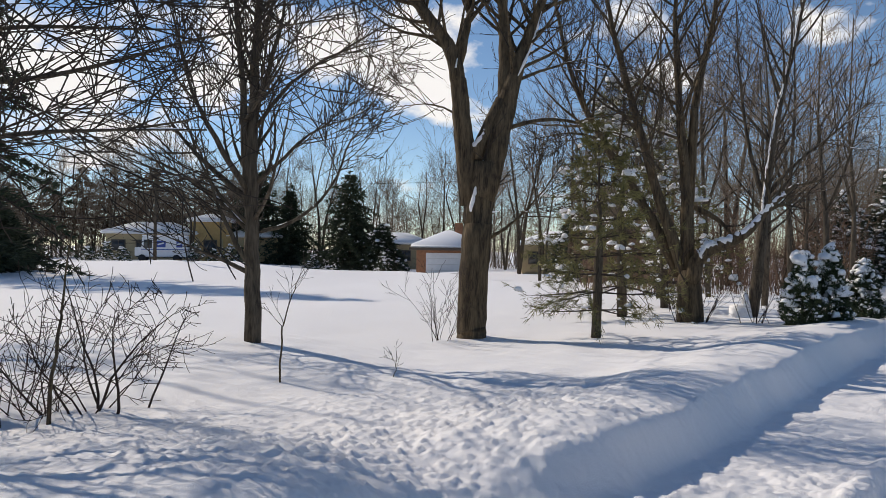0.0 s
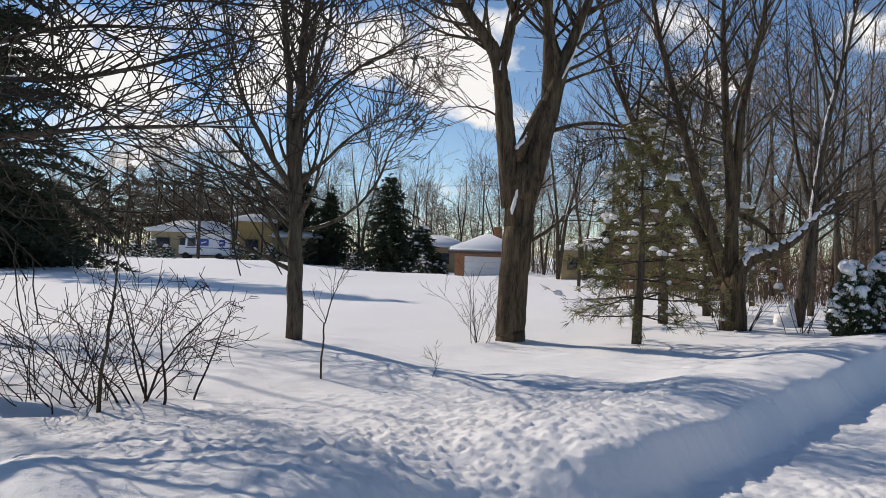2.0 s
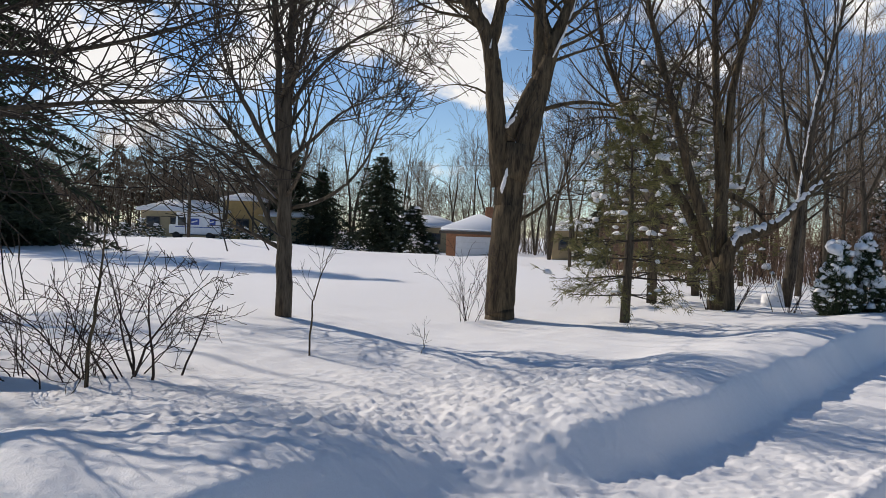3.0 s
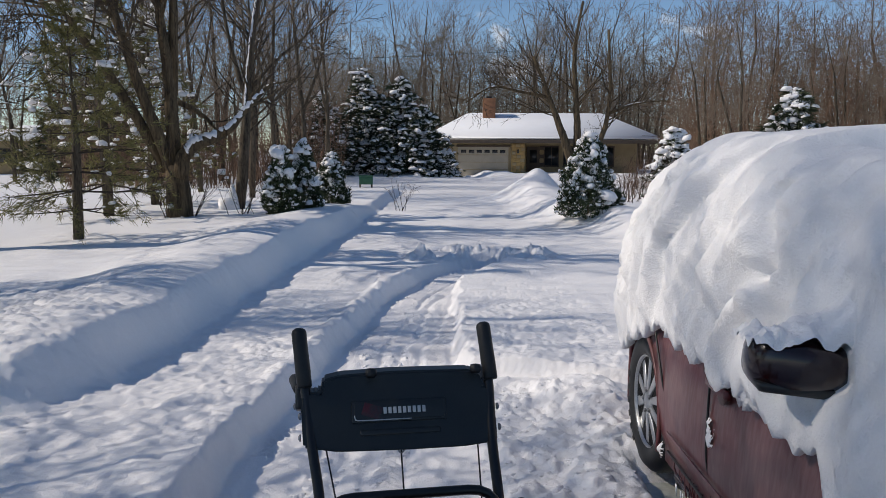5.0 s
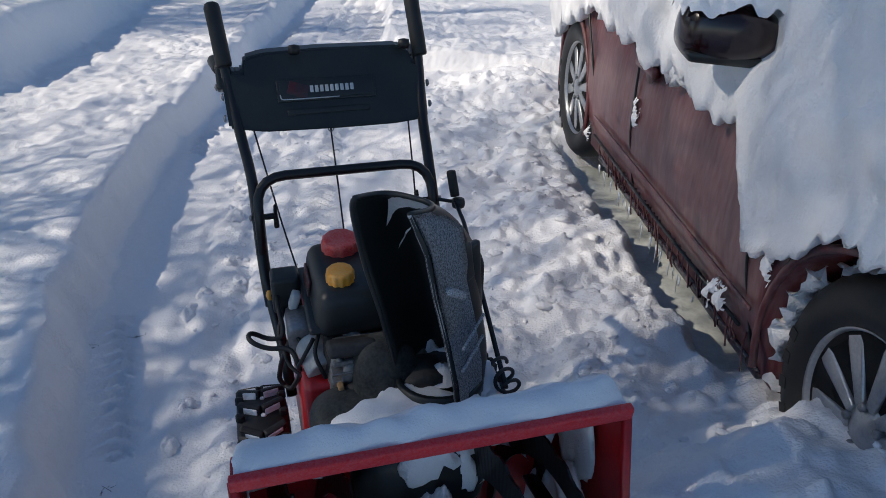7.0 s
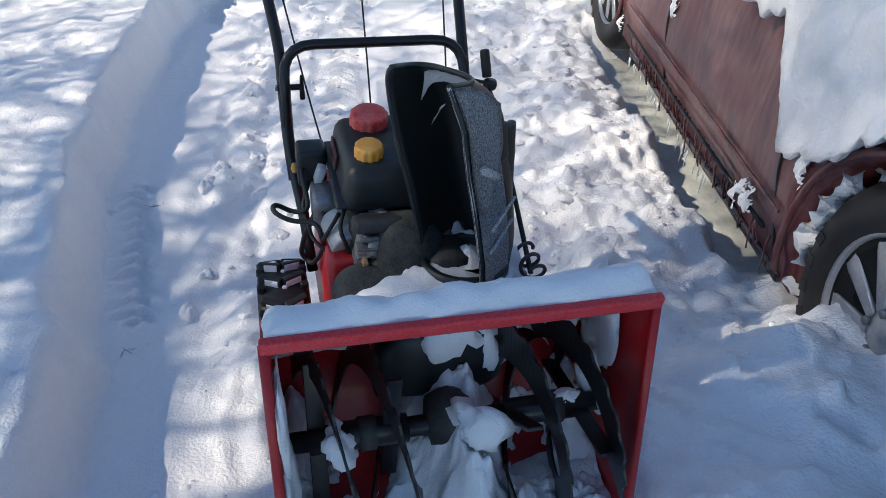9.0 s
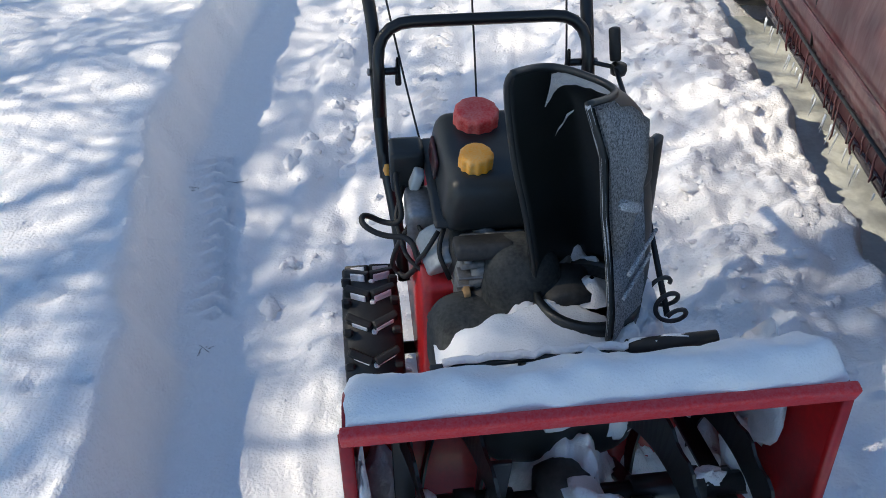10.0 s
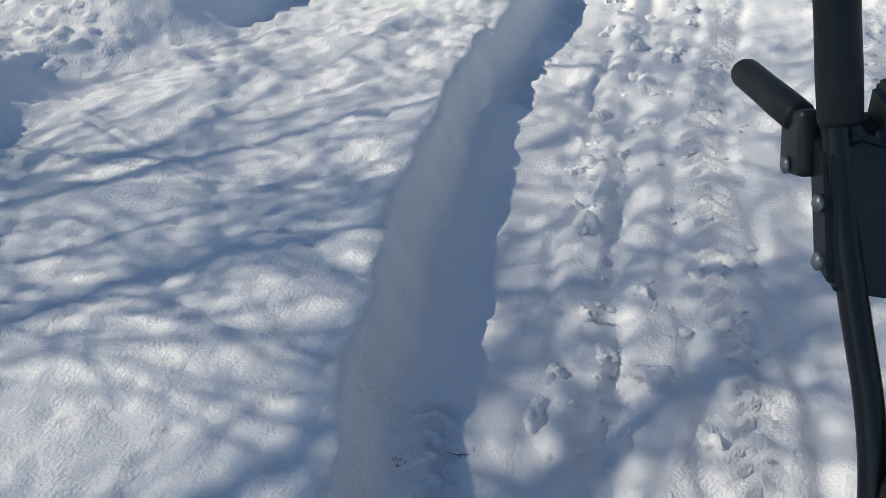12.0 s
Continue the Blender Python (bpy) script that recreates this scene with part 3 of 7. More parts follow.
def lawn_maple():
    rng = random.Random(11)
    out = {}
    limb([V(0, 0, 0), V(-0.02, 0, 0.9), V(-0.06, 0, 2.0), V(-0.04, 0.03, 3.2), V(0.02, 0.1, 4.6), V(0.1, 0.1, 6.6)], 0.105, 0.03, rng, out, 2, n=26, start=0.25, length=1.9, up=0.25)
    limb([V(-0.08, 0, 1.75), V(-0.14, 0.02, 2.3), V(-0.16, -0.05, 3.2), V(-0.26, -0.1, 4.6), V(-0.4, -0.1, 6.0)], 0.055, 0.02, rng, out, 2, n=14, length=1.6, up=0.25)
    limb([V(-0.03, 0, 0.88), V(-0.3, 0.05, 1.0), V(-0.85, 0.1, 1.22), V(-1.5, 0.1, 1.5)], 0.032, 0.006, rng, out, 1, n=8, length=0.8)
    limb([V(-0.05, 0, 0.95), V(-0.25, -0.1, 1.35), V(-0.5, -0.15, 1.9), V(-0.62, -0.2, 2.6)], 0.035, 0.008, rng, out, 1, n=9, length=1.0)
    limb([V(-0.08, 0, 1.8), V(-0.5, 0.1, 2.1), V(-1.1, 0.15, 2.7), V(-1.5, 0.2, 3.6)], 0.04, 0.008, rng, out, 2, n=9, length=1.2)
    limb([V(-0.08, 0, 1.9), V(-0.45, -0.2, 2.5), V(-0.8, -0.3, 3.3), V(-1.0, -0.3, 4.4)], 0.04, 0.008, rng, out, 2, n=9, length=1.2)
    limb([V(-0.06, 0, 1.4), V(-0.6, 0.2, 1.9), V(-1.3, 0.3, 2.3), V(-1.9, 0.3, 2.5)], 0.03, 0.006, rng, out, 2, n=9, length=1.0)
    limb([V(0, 0, 1.4), V(0.45, 0.1, 1.5), V(0.95, 0.1, 1.95), V(1.15, 0.1, 2.6), V(1.5, 0.1, 2.9)], 0.026, 0.006, rng, out, 2, n=9, length=1.0)
    limb([V(0.0, 0, 2.0), V(0.35, -0.1, 2.3), V(0.8, -0.2, 2.7), V(1.5, -0.2, 2.85)], 0.028, 0.005, rng, out, 2, n=9, length=1.1)
    limb([V(0.0, 0, 2.7), V(0.4, 0.1, 3.3), V(1.0, 0.1, 3.7), V(1.9, 0.1, 3.9)], 0.028, 0.005, rng, out, 2, n=10, length=1.2)
    limb([V(0.0, 0, 3.0), V(0.3, -0.1, 3.8), V(0.45, -0.1, 5.0)], 0.035, 0.01, rng, out, 2, n=9, length=1.2, up=0.25)
    put_tree("maple_tree", seen_from(-7.5, 6.58), out, BARK_GREY, "bare young tree with a forking trunk and snow-flecked bark", snow=0.3, rng=rng)


def twin_trunk_tree():
    rng = random.Random(5)
    out = {}
    limb([V(0.0, 0, -0.1), V(0.0, 0, 0.05), V(0.01, 0, 0.25), V(0.03, 0, 1.3), V(0.12, 0, 2.3), V(0.2, 0, 2.75)], 0.235, 0.235, rng, out, 1, n=5, start=0.6, length=0.9)
    limb([V(-0.02, 0.02, 2.1), V(-0.12, 0, 2.85), V(-0.22, 0, 3.7), V(-0.29, 0, 4.4), V(-0.6, -0.05, 4.85), V(-1.02, -0.1, 5.35), V(-1.7, -0.1, 7.0)], 0.175, 0.06, rng, out, 2, n=18, start=0.5, length=2.0, up=0.2)
    limb([V(-0.28, 0, 4.3), V(-0.18, 0.1, 4.75), V(-0.03, 0.15, 5.3), V(0.1, 0.3, 7.5)], 0.10, 0.03, rng, out, 2, n=12, length=1.7, up=0.25)
    limb([V(0.12, 0, 2.2), V(0.3, 0, 2.75), V(0.47, 0, 3.5), V(0.6, 0, 4.1), V(0.82, 0.02, 4.7), V(1.05, 0.05, 5.3), V(1.6, 0.1, 7.2)], 0.215, 0.05, rng, out, 2, n=18, start=0.45, length=2.0, up=0.2)
    limb([V(0.52, 0.05, 3.7), V(0.5, 0.1, 4.3), V(0.43, 0.12, 5.3), V(0.5, 0.1, 7.4)], 0.15, 0.04, rng, out, 2, n=14, length=1.8, up=0.25)
    limb([V(0.02, -0.04, 2.8), V(0.16, -0.06, 3.2), V(0.42, -0.02, 3.75)], 0.10, 0.09, rng, out, 1, n=0)
    limb([V(0.15, 0, 1.5), V(0.6, -0.1, 1.8), V(1.0, -0.15, 2.2), V(1.4, -0.1, 2.8)], 0.03, 0.006, rng, out, 2, n=9, length=1.0)
    limb([V(0.5, 0, 3.3), V(1.2, 0, 3.5), V(2.1, 0, 3.3), V(3.0, 0, 3.0)], 0.035, 0.006, rng, out, 2, n=10, length=1.2)
    limb([V(-0.1, 0, 3.4), V(-0.6, 0, 3.7), V(-1.3, 0, 3.6)], 0.02, 0.004, rng, out, 2, n=7, length=1.1)
    limb([V(0.55, 0, 4.0), V(1.2, 0.1, 4.3), V(2.0, 0.1, 4.5)], 0.03, 0.005, rng, out, 2, n=8, length=1.2)
    tr = put_tree("shade_tree", seen_from(-6.78, 10.25), out, BARK, "large bare tree with two stems and rough brown bark", snow=0.28, rng=rng)
    v, f = [], []
    for run, r in (([V(-0.04, -0.215, 1.98), V(-0.02, -0.215, 2.12), V(0.03, -0.21, 2.3), V(0.09, -0.2, 2.55), V(0.14, -0.19, 2.78)], 0.032), ([V(-0.03, -0.07, 3.02), V(0.06, -0.12, 3.06), V(0.13, -0.13, 3.18), V(0.2, -0.12, 3.32)], 0.05), ([V(0.68, -0.14, 4.1), V(0.8, -0.13, 4.4), V(0.95, -0.11, 4.8), V(1.02, -0.1, 5.1)], 0.024), ([V(-0.3, -0.13, 4.2), V(-0.27, -0.13, 4.36)], 0.04), ([V(0.3, -0.2, 1.98), V(0.4, -0.2, 2.0)], 0.035)):
        pts = rounded(run, 0.1, 3)
        path = [(q + V(rng.gauss(0, 0.006), 0, rng.gauss(0, 0.006)), r * rng.uniform(0.6, 1.1) * (1.25 - 0.9 * i / len(pts))) for i, q in enumerate(pts)]
        path[0], path[-1] = (path[0][0], r * 0.4), (path[-1][0], r * 0.15)
        n0 = len(v)
        a_, b_ = sweep([path], 8)
        v.extend(a_)
        f.extend(tuple(n0 + i for i in g) for g in b_)
    obj("snow_patches", mesh("snow_patches", v, f), SNOW, tr, "white snow packed in the fork")


def elbow_tree():
    rng = random.Random(8)
    out = {}
    limb([V(0, 0, 0), V(-0.02, 0, 0.5), V(-0.03, 0, 1.0)], 0.25, 0.2, rng, out, 1, n=3, length=0.8)
    limb([V(-0.05, 0, 0.9), V(-0.06, 0.1, 2.4), V(-0.2, 0.1, 3.7), V(-0.3, 0.2, 5.6), V(-0.3, 0.2, 8.0)], 0.13, 0.03, rng, out, 2, n=18, start=0.3, length=2.0, up=0.2)
    limb([V(0.0, 0.1, 2.3), V(0.05, 0.1, 4.1), V(0.4, 0.1, 5.7), V(0.6, 0.1, 7.5)], 0.09, 0.03, rng, out, 2, n=14, length=1.8, up=0.2)
    limb([V(-0.1, 0, 0.9), V(-0.55, 0.1, 2.2), V(-1.05, 0.1, 3.9), V(-1.5, 0.2, 5.6), V(-1.9, 0.2, 7.6)], 0.11, 0.03, rng, out, 2, n=16, start=0.3, length=2.0, up=0.15)
    limb([V(-0.15, 0.2, 0.9), V(-0.9, 0.3, 2.4), V(-1.7, 0.4, 3.6), V(-2.2, 0.5, 4.6), V(-2.6, 0.5, 6.4)], 0.10, 0.03, rng, out, 2, n=16, start=0.35, length=1.9, up=0.15)
    limb([V(-1.2, 0, 3.1), V(-2.1, -0.1, 3.6), V(-3.0, -0.1, 3.4)], 0.04, 0.008, rng, out, 2, n=9, length=1.2)
    el = limb([V(-0.02, -0.1, 0.8), V(0.02, -0.16, 1.12), V(0.2, -0.2, 1.4), V(0.6, -0.28, 1.52), V(0.95, -0.3, 1.72), V(1.2, -0.3, 2.05), V(1.5, -0.3, 2.35), V(1.8, -0.3, 2.6)], 0.15, 0.04, rng, out, 2, n=6, start=0.6, length=1.1)
    limb([V(1.3, -0.3, 2.15), V(1.55, -0.35, 2.25), V(1.8, -0.35, 2.2)], 0.04, 0.02, rng, out, 1, n=2, length=0.5)
    limb([V(0.1, 0.2, 2.2), V(0.7, 0.3, 1.95), V(0.95, 0.3, 1.5)], 0.06, 0.02, rng, out, 1, n=4, length=0.8)
    tr = put_tree("leaning_tree", seen_from(-4.89, 14.71), out, BARK, "bare many-stemmed tree with a snow-covered bent limb", snow=0.35, rng=rng)
    runs, run = [], []
    for (a, ra), (b, rb) in zip(el[4:], el[5:]):
        for k in (0.0, 0.33, 0.67):
            r = ra + (rb - ra) * k
            if rng.random() < 0.09 and len(run) > 2:
                runs.append(run)
                run = []
            run.append((a.lerp(b, k) + Vector((rng.gauss(0, 0.012), -0.34 * r + rng.gauss(0, 0.012), r * 0.62 + rng.gauss(0, 0.008))), r * rng.uniform(0.55, 0.82)))
    runs.append(run)
    for run in runs:
        run[0], run[-1] = (run[0][0], run[0][1] * 0.45), (run[-1][0], run[-1][1] * 0.3)
    v, f = sweep(runs, 9)
    obj("snow_ridge", mesh("snow_ridge", v, f), SNOW, tr, "thick snow lying on the bent limb")
    # thin suckers round the foot
    o2 = {}
    for i in range(16):
        a = rng.random() * 6.28
        grow(rng, V(math.cos(a) * 0.3, math.sin(a) * 0.3, 0), V(math.cos(a) * 0.4, math.sin(a) * 0.4, 1), rng.uniform(0.7, 1.3), 0.008, 1, o2, rmin=0.003, kids=(1, 3))
    obj("suckers", mesh("suckers", *sweep([p for q in o2.values() for p in q], 4, False)), STEM, tr)


def slender_tree():
    rng = random.Random(9)
    out = {}
    st = limb([V(0, 0, 0), V(0.12, 0, 1.0), V(0.24, 0, 2.2), V(0.36, 0, 3.6), V(0.62, 0, 4.9), V(0.95, 0, 6.3), V(1.2, 0, 8.2)], 0.125, 0.03, rng, out, 2, n=26, start=0.2, length=1.9, up=0.15)
    limb([V(0.3, 0, 2.6), V(0.9, 0, 3.3), V(1.7, 0, 3.9), V(2.5, 0, 4.6)], 0.045, 0.008, rng, out, 2, n=10, length=1.2)
    limb([V(0.25, 0, 2.4), V(0.0, 0.2, 3.4), V(-0.2, 0.3, 5.0), V(-0.3, 0.3, 7.0)], 0.055, 0.012, rng, out, 2, n=10, length=1.4)
    tr = put_tree("slender_tree", seen_from(-4.43, 17.08), out, BARK_GREY, "slender leaning bare tree with snow plastered on one side", snow=0.3, rng=rng)
    v, f = [], []
    for (a, ra), (b, rb) in zip(st, st[1:]):
        if a.z > 2.2:
            for k in range(4):
                snow_blob(rng, v, f, a.lerp(b, k / 4) + Vector((-ra * 0.6, -ra * 0.45 + rng.gauss(0, 0.1 * ra), 0)), ra * 0.34, ra * rng.uniform(0.35, 0.6), (b - a).length * 0.4)
    snow_blob(rng, v, f, V(-0.3, -0.1, 0.05), 0.26, 0.25, 0.3)
    snow_blob(rng, v, f, V(-0.13, -0.05, 0.1), 0.13, 0.13, 0.62)
    obj("snow_patches", mesh("snow_patches", v, f), SNOW, tr, "snow stuck to the windward bark")


def needles(rng, verts, faces, p, d, length, n, fat=0.006):
    """A brush of thin needle blades round the direction d."""
    for i in range(n):
        dd = (d + Vector((rng.gauss(0, 0.55), rng.gauss(0, 0.55), rng.gauss(0, 0.45)))).normalized()
        side = dd.orthogonal().normalized()
        side.rotate(Matrix.Rotation(rng.random() * 6.28, 3, dd))
        q = p + Vector((rng.gauss(0, 0.02), rng.gauss(0, 0.02), rng.gauss(0, 0.02)))
        l = length * rng.uniform(0.6, 1.1)
        n0 = len(verts)
        verts.extend((q - side * fat, q + side * fat, q + dd * l))
        faces.append((n0, n0 + 1, n0 + 2))


def white_pine(name, m, height, reach, rng, label, bare=0.3, snow=0.5, tiers=11, blades=9, blade=0.13, mat=NEEDLE, fat=0.006, per=5, group="", droop=-0.15):
    """An open pine: whorls of level limbs that end in needle brushes."""
    out = {}
    tr = thing(name, m, label, "tree", group)
    top = limb([V(0, 0, 0), V(rng.gauss(0, 0.04), 0, height * 0.5), V(0, rng.gauss(0, 0.04), height)], 0.018 * height + 0.015, 0.01, rng, out, 0, n=0)
    nv, nf, sv, sf = [], [], [], []
    for t in range(tiers):
        k = (t + 0.5) / tiers
        z = height * (0.10 + 0.88 * k)
        l = reach * (1 - 0.86 * k) * (0.75 if k < 0.12 else 1.0)
        for i in range(per):
            a = 6.283 * (i + rng.random() * 0.8) / per
            d = V(math.cos(a), math.sin(a), droop + 0.45 * k)
            ll = l * rng.uniform(0.6, 1.15)
            o = {}
            grow(rng, V(0, 0, z), d, ll, 0.006 + 0.012 * (1 - k) * height / 3, 1, o, up=0.04, wob=0.12, kids=(3, 6), spread=(30, 60), shrink=0.5, rmin=0.003, start=0.35, steps=5)
            for kk, paths in o.items():
                out.setdefault(kk, []).extend(paths)
                for path in paths:
                    for j in range(1, len(path)):
                        away = math.hypot(path[j][0].x, path[j][0].y) / max(l, 0.01)
                        if away < bare or rng.random() < 0.15:
                            continue
                        dd = (path[j][0] - path[j - 1][0]).normalized()
                        needles(rng, nv, nf, path[j][0], dd, blade, blades, fat)
                        if rng.random() < snow * (0.35 + 0.65 * k) * 0.33 and j >= 2:
                            w = (0.35 + abs(rng.gauss(0, 0.6))) * 0.07 * (0.7 + reach * 0.25)
                            snow_blob(rng, sv, sf, path[j][0] + Vector((0, 0, 0.01)), w * rng.uniform(0.6, 1.3), w * rng.uniform(0.6, 1.3), w * rng.uniform(0.55, 1.0))
    obj("trunk", mesh("trunk", *sweep(out[9], 8)), BARK_GREY, tr)
    obj("limbs", mesh("limbs", *sweep([p for k in (0, 1) for p in out.get(k, [])], 4, False)), TWIG, tr)
    obj("crown", mesh("crown", nv, nf, False), mat, tr)
    if sv:
        obj("snow_load", mesh("snow_load", sv, sf), SNOW, tr, "clumps of snow on the needles")
    return tr


def cedar(name, m, height, width, rng, label, snow=0.5, group=""):
    """A dense columnar conifer: sprays from the ground to a pointed top."""
    tr = thing(name, m, label, "shrub", group)
    obj("trunk", mesh("trunk", *sweep([[(V(0, 0, -0.05), 0.03), (V(0, 0, height * 0.8), 0.01)]], 6)), BARK, tr)
    nv, nf, sv, sf = [], [], [], []
    count = int(620 * height * width / 0.6)
    for i in range(count):
        k = (i + rng.random()) / count
        a = rng.random() * 6.283
        taper = min(1.0, 0.62 + 3.2 * k) * (1 - k) ** 0.72 + 0.05
        rr = width * 0.56 * taper * (1 + 0.17 * math.sin(3 * a + 9 * k) + 0.10 * math.sin(5 * a - 14 * k)) * rng.uniform(0.6, 1.1)
        p = V(math.cos(a) * rr, math.sin(a) * rr, height * k)
        d = V(math.cos(a) * 0.6, math.sin(a) * 0.6, 0.8)
        needles(rng, nv, nf, p, d, 0.10, 10, 0.011)
        if rng.random() < snow * 0.42 * (0.45 + k):
            w = 0.014 + abs(rng.gauss(0, 0.052)) * rng.random()
            snow_blob(rng, sv, sf, p + d * rng.uniform(0.0, 0.07), w * rng.uniform(0.7, 1.3), w * rng.uniform(0.7, 1.3), w * rng.uniform(0.6, 1.5))
    for k, w in ((0.80, 0.15), (0.87, 0.115), (0.94, 0.08)):
        snow_blob(rng, sv, sf, V(rng.gauss(0, 0.02), rng.gauss(0, 0.02), height * k), width * w, width * w, height * 0.13)
    for i in range(30):
        a, k = rng.random() * 6.28, rng.uniform(0.3, 0.86)
        w = width * 0.45 * (1 - k) ** 0.72
        q = width * rng.uniform(0.05, 0.11)
        snow_blob(rng, sv, sf, V(math.cos(a) * w, math.sin(a) * w, height * k), q, q, q * rng.uniform(0.8, 1.5))
    obj("crown", mesh("crown", nv, nf, False), CEDAR, tr)
    obj("snow_load", mesh("snow_load", sv, sf), SNOW, tr, "caps of fresh snow")
    return tr


def spruce(name, m, height, reach, rng, label, snow=0.0, mat=NEEDLE_DARK, group="", bare=0.0, tiers=18, per=8, blade=0.34):
    """A far conifer: tiers of drooping boughs made of flat sprays."""
    tr = thing(name, m, label, "tree", group)
    obj("trunk", mesh("trunk", *sweep([[(V(0, 0, -0.2), 0.013 * height + 0.04), (V(0, 0, height * 0.98), 0.02)]], 7)), BARK, tr)
    nv, nf, sv, sf = [], [], [], []
    for t in range(tiers):
        k = bare + (1 - bare) * (t + 0.3) / tiers
        l0 = reach * ((1 - k) / (1 - bare)) ** 0.8 + 0.15
        for i in range(per):
            a = 6.283 * (i + rng.random()) / per
            l = l0 * rng.uniform(0.45, 1.35)
            z = height * k + rng.gauss(0, 0.12 + 0.022 * height)
            n = max(3, int(l / 0.28))
            fall = rng.uniform(-0.42, 0.08)
            for j in range(n):
                f = (j + 0.7) / n
                p = V(math.cos(a) * l * f, math.sin(a) * l * f, z + 0.12 * l * math.sin(f * 3) + fall * l * f * f + rng.gauss(0, 0.05))
                d = V(math.cos(a), math.sin(a), -0.15)
                needles(rng, nv, nf, p, d, blade * rng.uniform(0.7, 1.2), 10, 0.05 if height > 2 else 0.02)
                if snow and rng.random() < snow * 0.9:
                    w = (0.06 + 0.19 * rng.random() ** 2) * min(1, height / 4 + 0.25)
                    snow_blob(rng, sv, sf, p + Vector((rng.gauss(0, 0.08), rng.gauss(0, 0.08), 0.06)), w * rng.uniform(0.6, 1.5), w * rng.uniform(0.6, 1.5), w * rng.uniform(0.5, 1.0))
    obj("crown", mesh("crown", nv, nf, False), mat, tr)
    if sv:
        obj("snow_load", mesh("snow_load", sv, sf), SNOW, tr, "snow lying on the boughs")
    return tr


def far_bare_tree(seed, height, group, twisty=0.16):
    rng = random.Random(seed)
    out = {}
    stems = rng.choice((1, 1, 2))
    for s in range(stems):
        lean = rng.gauss(0, 0.05) + (0.12 * (s * 2 - 1) if stems == 2 else 0)
        limb([V(0, 0, -0.2), V(lean * height * 0.3 + rng.gauss(0, 0.15), rng.gauss(0, 0.2), height * 0.35), V(lean * height * 0.8, rng.gauss(0, 0.4), height * 0.7), V(lean * height, rng.gauss(0, 0.5), height)], 0.0115 * height, 0.03, rng, out, 2, n=int(24 / stems), start=0.2, length=height * 0.30, up=0.16, rmin=0.011)
    tr = thing("bare_tree", Matrix.Translation((0, 0, -60)), "tall bare deciduous tree with fine grey-brown twigs", "tree", group)
    obj("trunk", mesh("trunk", *sweep(out[9], 7)), BARK_GREY, tr)
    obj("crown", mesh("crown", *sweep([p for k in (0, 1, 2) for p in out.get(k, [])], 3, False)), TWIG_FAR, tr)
    return tr


def thicket(name, m, rng, n, height, spread, label, r=0.007, kids=(2, 4), mat=STEM, depth=2, group="", wild=0.0):
    tr = thing(name, m, label, "shrub", group)
    out = {}
    for i in range(n):
        a, q = rng.random() * 6.28, abs(rng.gauss(0, 0.35)) * spread
        p = V(math.cos(a) * q, math.sin(a) * q, -0.05)
        grow(rng, p, V(math.cos(a) * 0.35 + rng.gauss(0, 0.2 + 0.3 * wild), math.sin(a) * 0.35 + rng.gauss(0, 0.2 + 0.3 * wild), 1), height * rng.uniform(0.5, 1.1), r * rng.uniform(0.6, 1.3), depth, out, up=0.06, wob=0.18 + 0.14 * wild, kids=kids, spread=(25 + 12 * wild, 55 + 20 * wild), rmin=0.0026, shrink=0.5)
    obj("stems", mesh("stems", *sweep([p for k, v in out.items() if k >= depth for p in v], 5, False)), mat, tr)
    obj("twigs", mesh("twigs", *sweep([p for k, v in out.items() if k < depth for p in v], 3, False)), mat, tr)
    return tr


lawn_maple()
twin_trunk_tree()
elbow_tree()
slender_tree()
rng = random.Random(21)
white_pine("young_pine", seen_from(-5.12, 11.22), 3.4, 1.35, rng, "young white pine with sparse needles on level limbs", bare=0.35, snow=0.25, tiers=11, per=5)
white_pine("snowy_pine", seen_from(-6.36, 14.93), 4.9, 2.0, rng, "pine with yellow-green needles loaded with clumps of snow", bare=0.3, snow=1.35, tiers=13, per=5, blades=10, blade=0.16, fat=0.007)
white_pine("snowy_pine", seen_from(-6.61, 17.87), 4.6, 1.9, rng, "pine with yellow-green needles loaded with clumps of snow", bare=0.35, snow=1.35, tiers=10, per=5, blades=9, blade=0.15, fat=0.007)
for x, y, h, w in ((-2.92, 14.6, 1.22, 0.62), (-2.62, 15.2, 1.28, 0.62), (-2.35, 16.9, 1.12, 0.7), (3.05, 15.9, 1.62, 1.15)):
    cedar("cedar_shrub", Matrix.Translation((x, y, gz(x, y) - 0.05)), h, w, rng, "evergreen cedar shrub capped with fresh snow", 0.9 if x < 0 else 1.2, "cedar shrubs by the driveway")
# brush in the foreground
thicket("bare_bush", seen_from(-5.42, 3.42), rng, 11, 1.35, 0.55, "tangled leafless brown bush standing in snow", r=0.0105, kids=(5, 7), wild=0.75)
thicket("bare_bush", seen_from(-5.75, 3.1), rng, 16, 1.05, 1.0, "arching leafless canes standing in snow", r=0.006, kids=(3, 5), wild=0.9, depth=1)
thicket("bare_bush", seen_from(-6.2, 2.95), rng, 16, 1.05, 0.9, "arching leafless canes standing in snow", r=0.006, kids=(3, 5), wild=0.9, depth=1)
thicket("bare_bush", seen_from(-6.85, 9.55), rng, 12, 1.2, 0.35, "thin leafless shrub at a tree's foot", r=0.006)


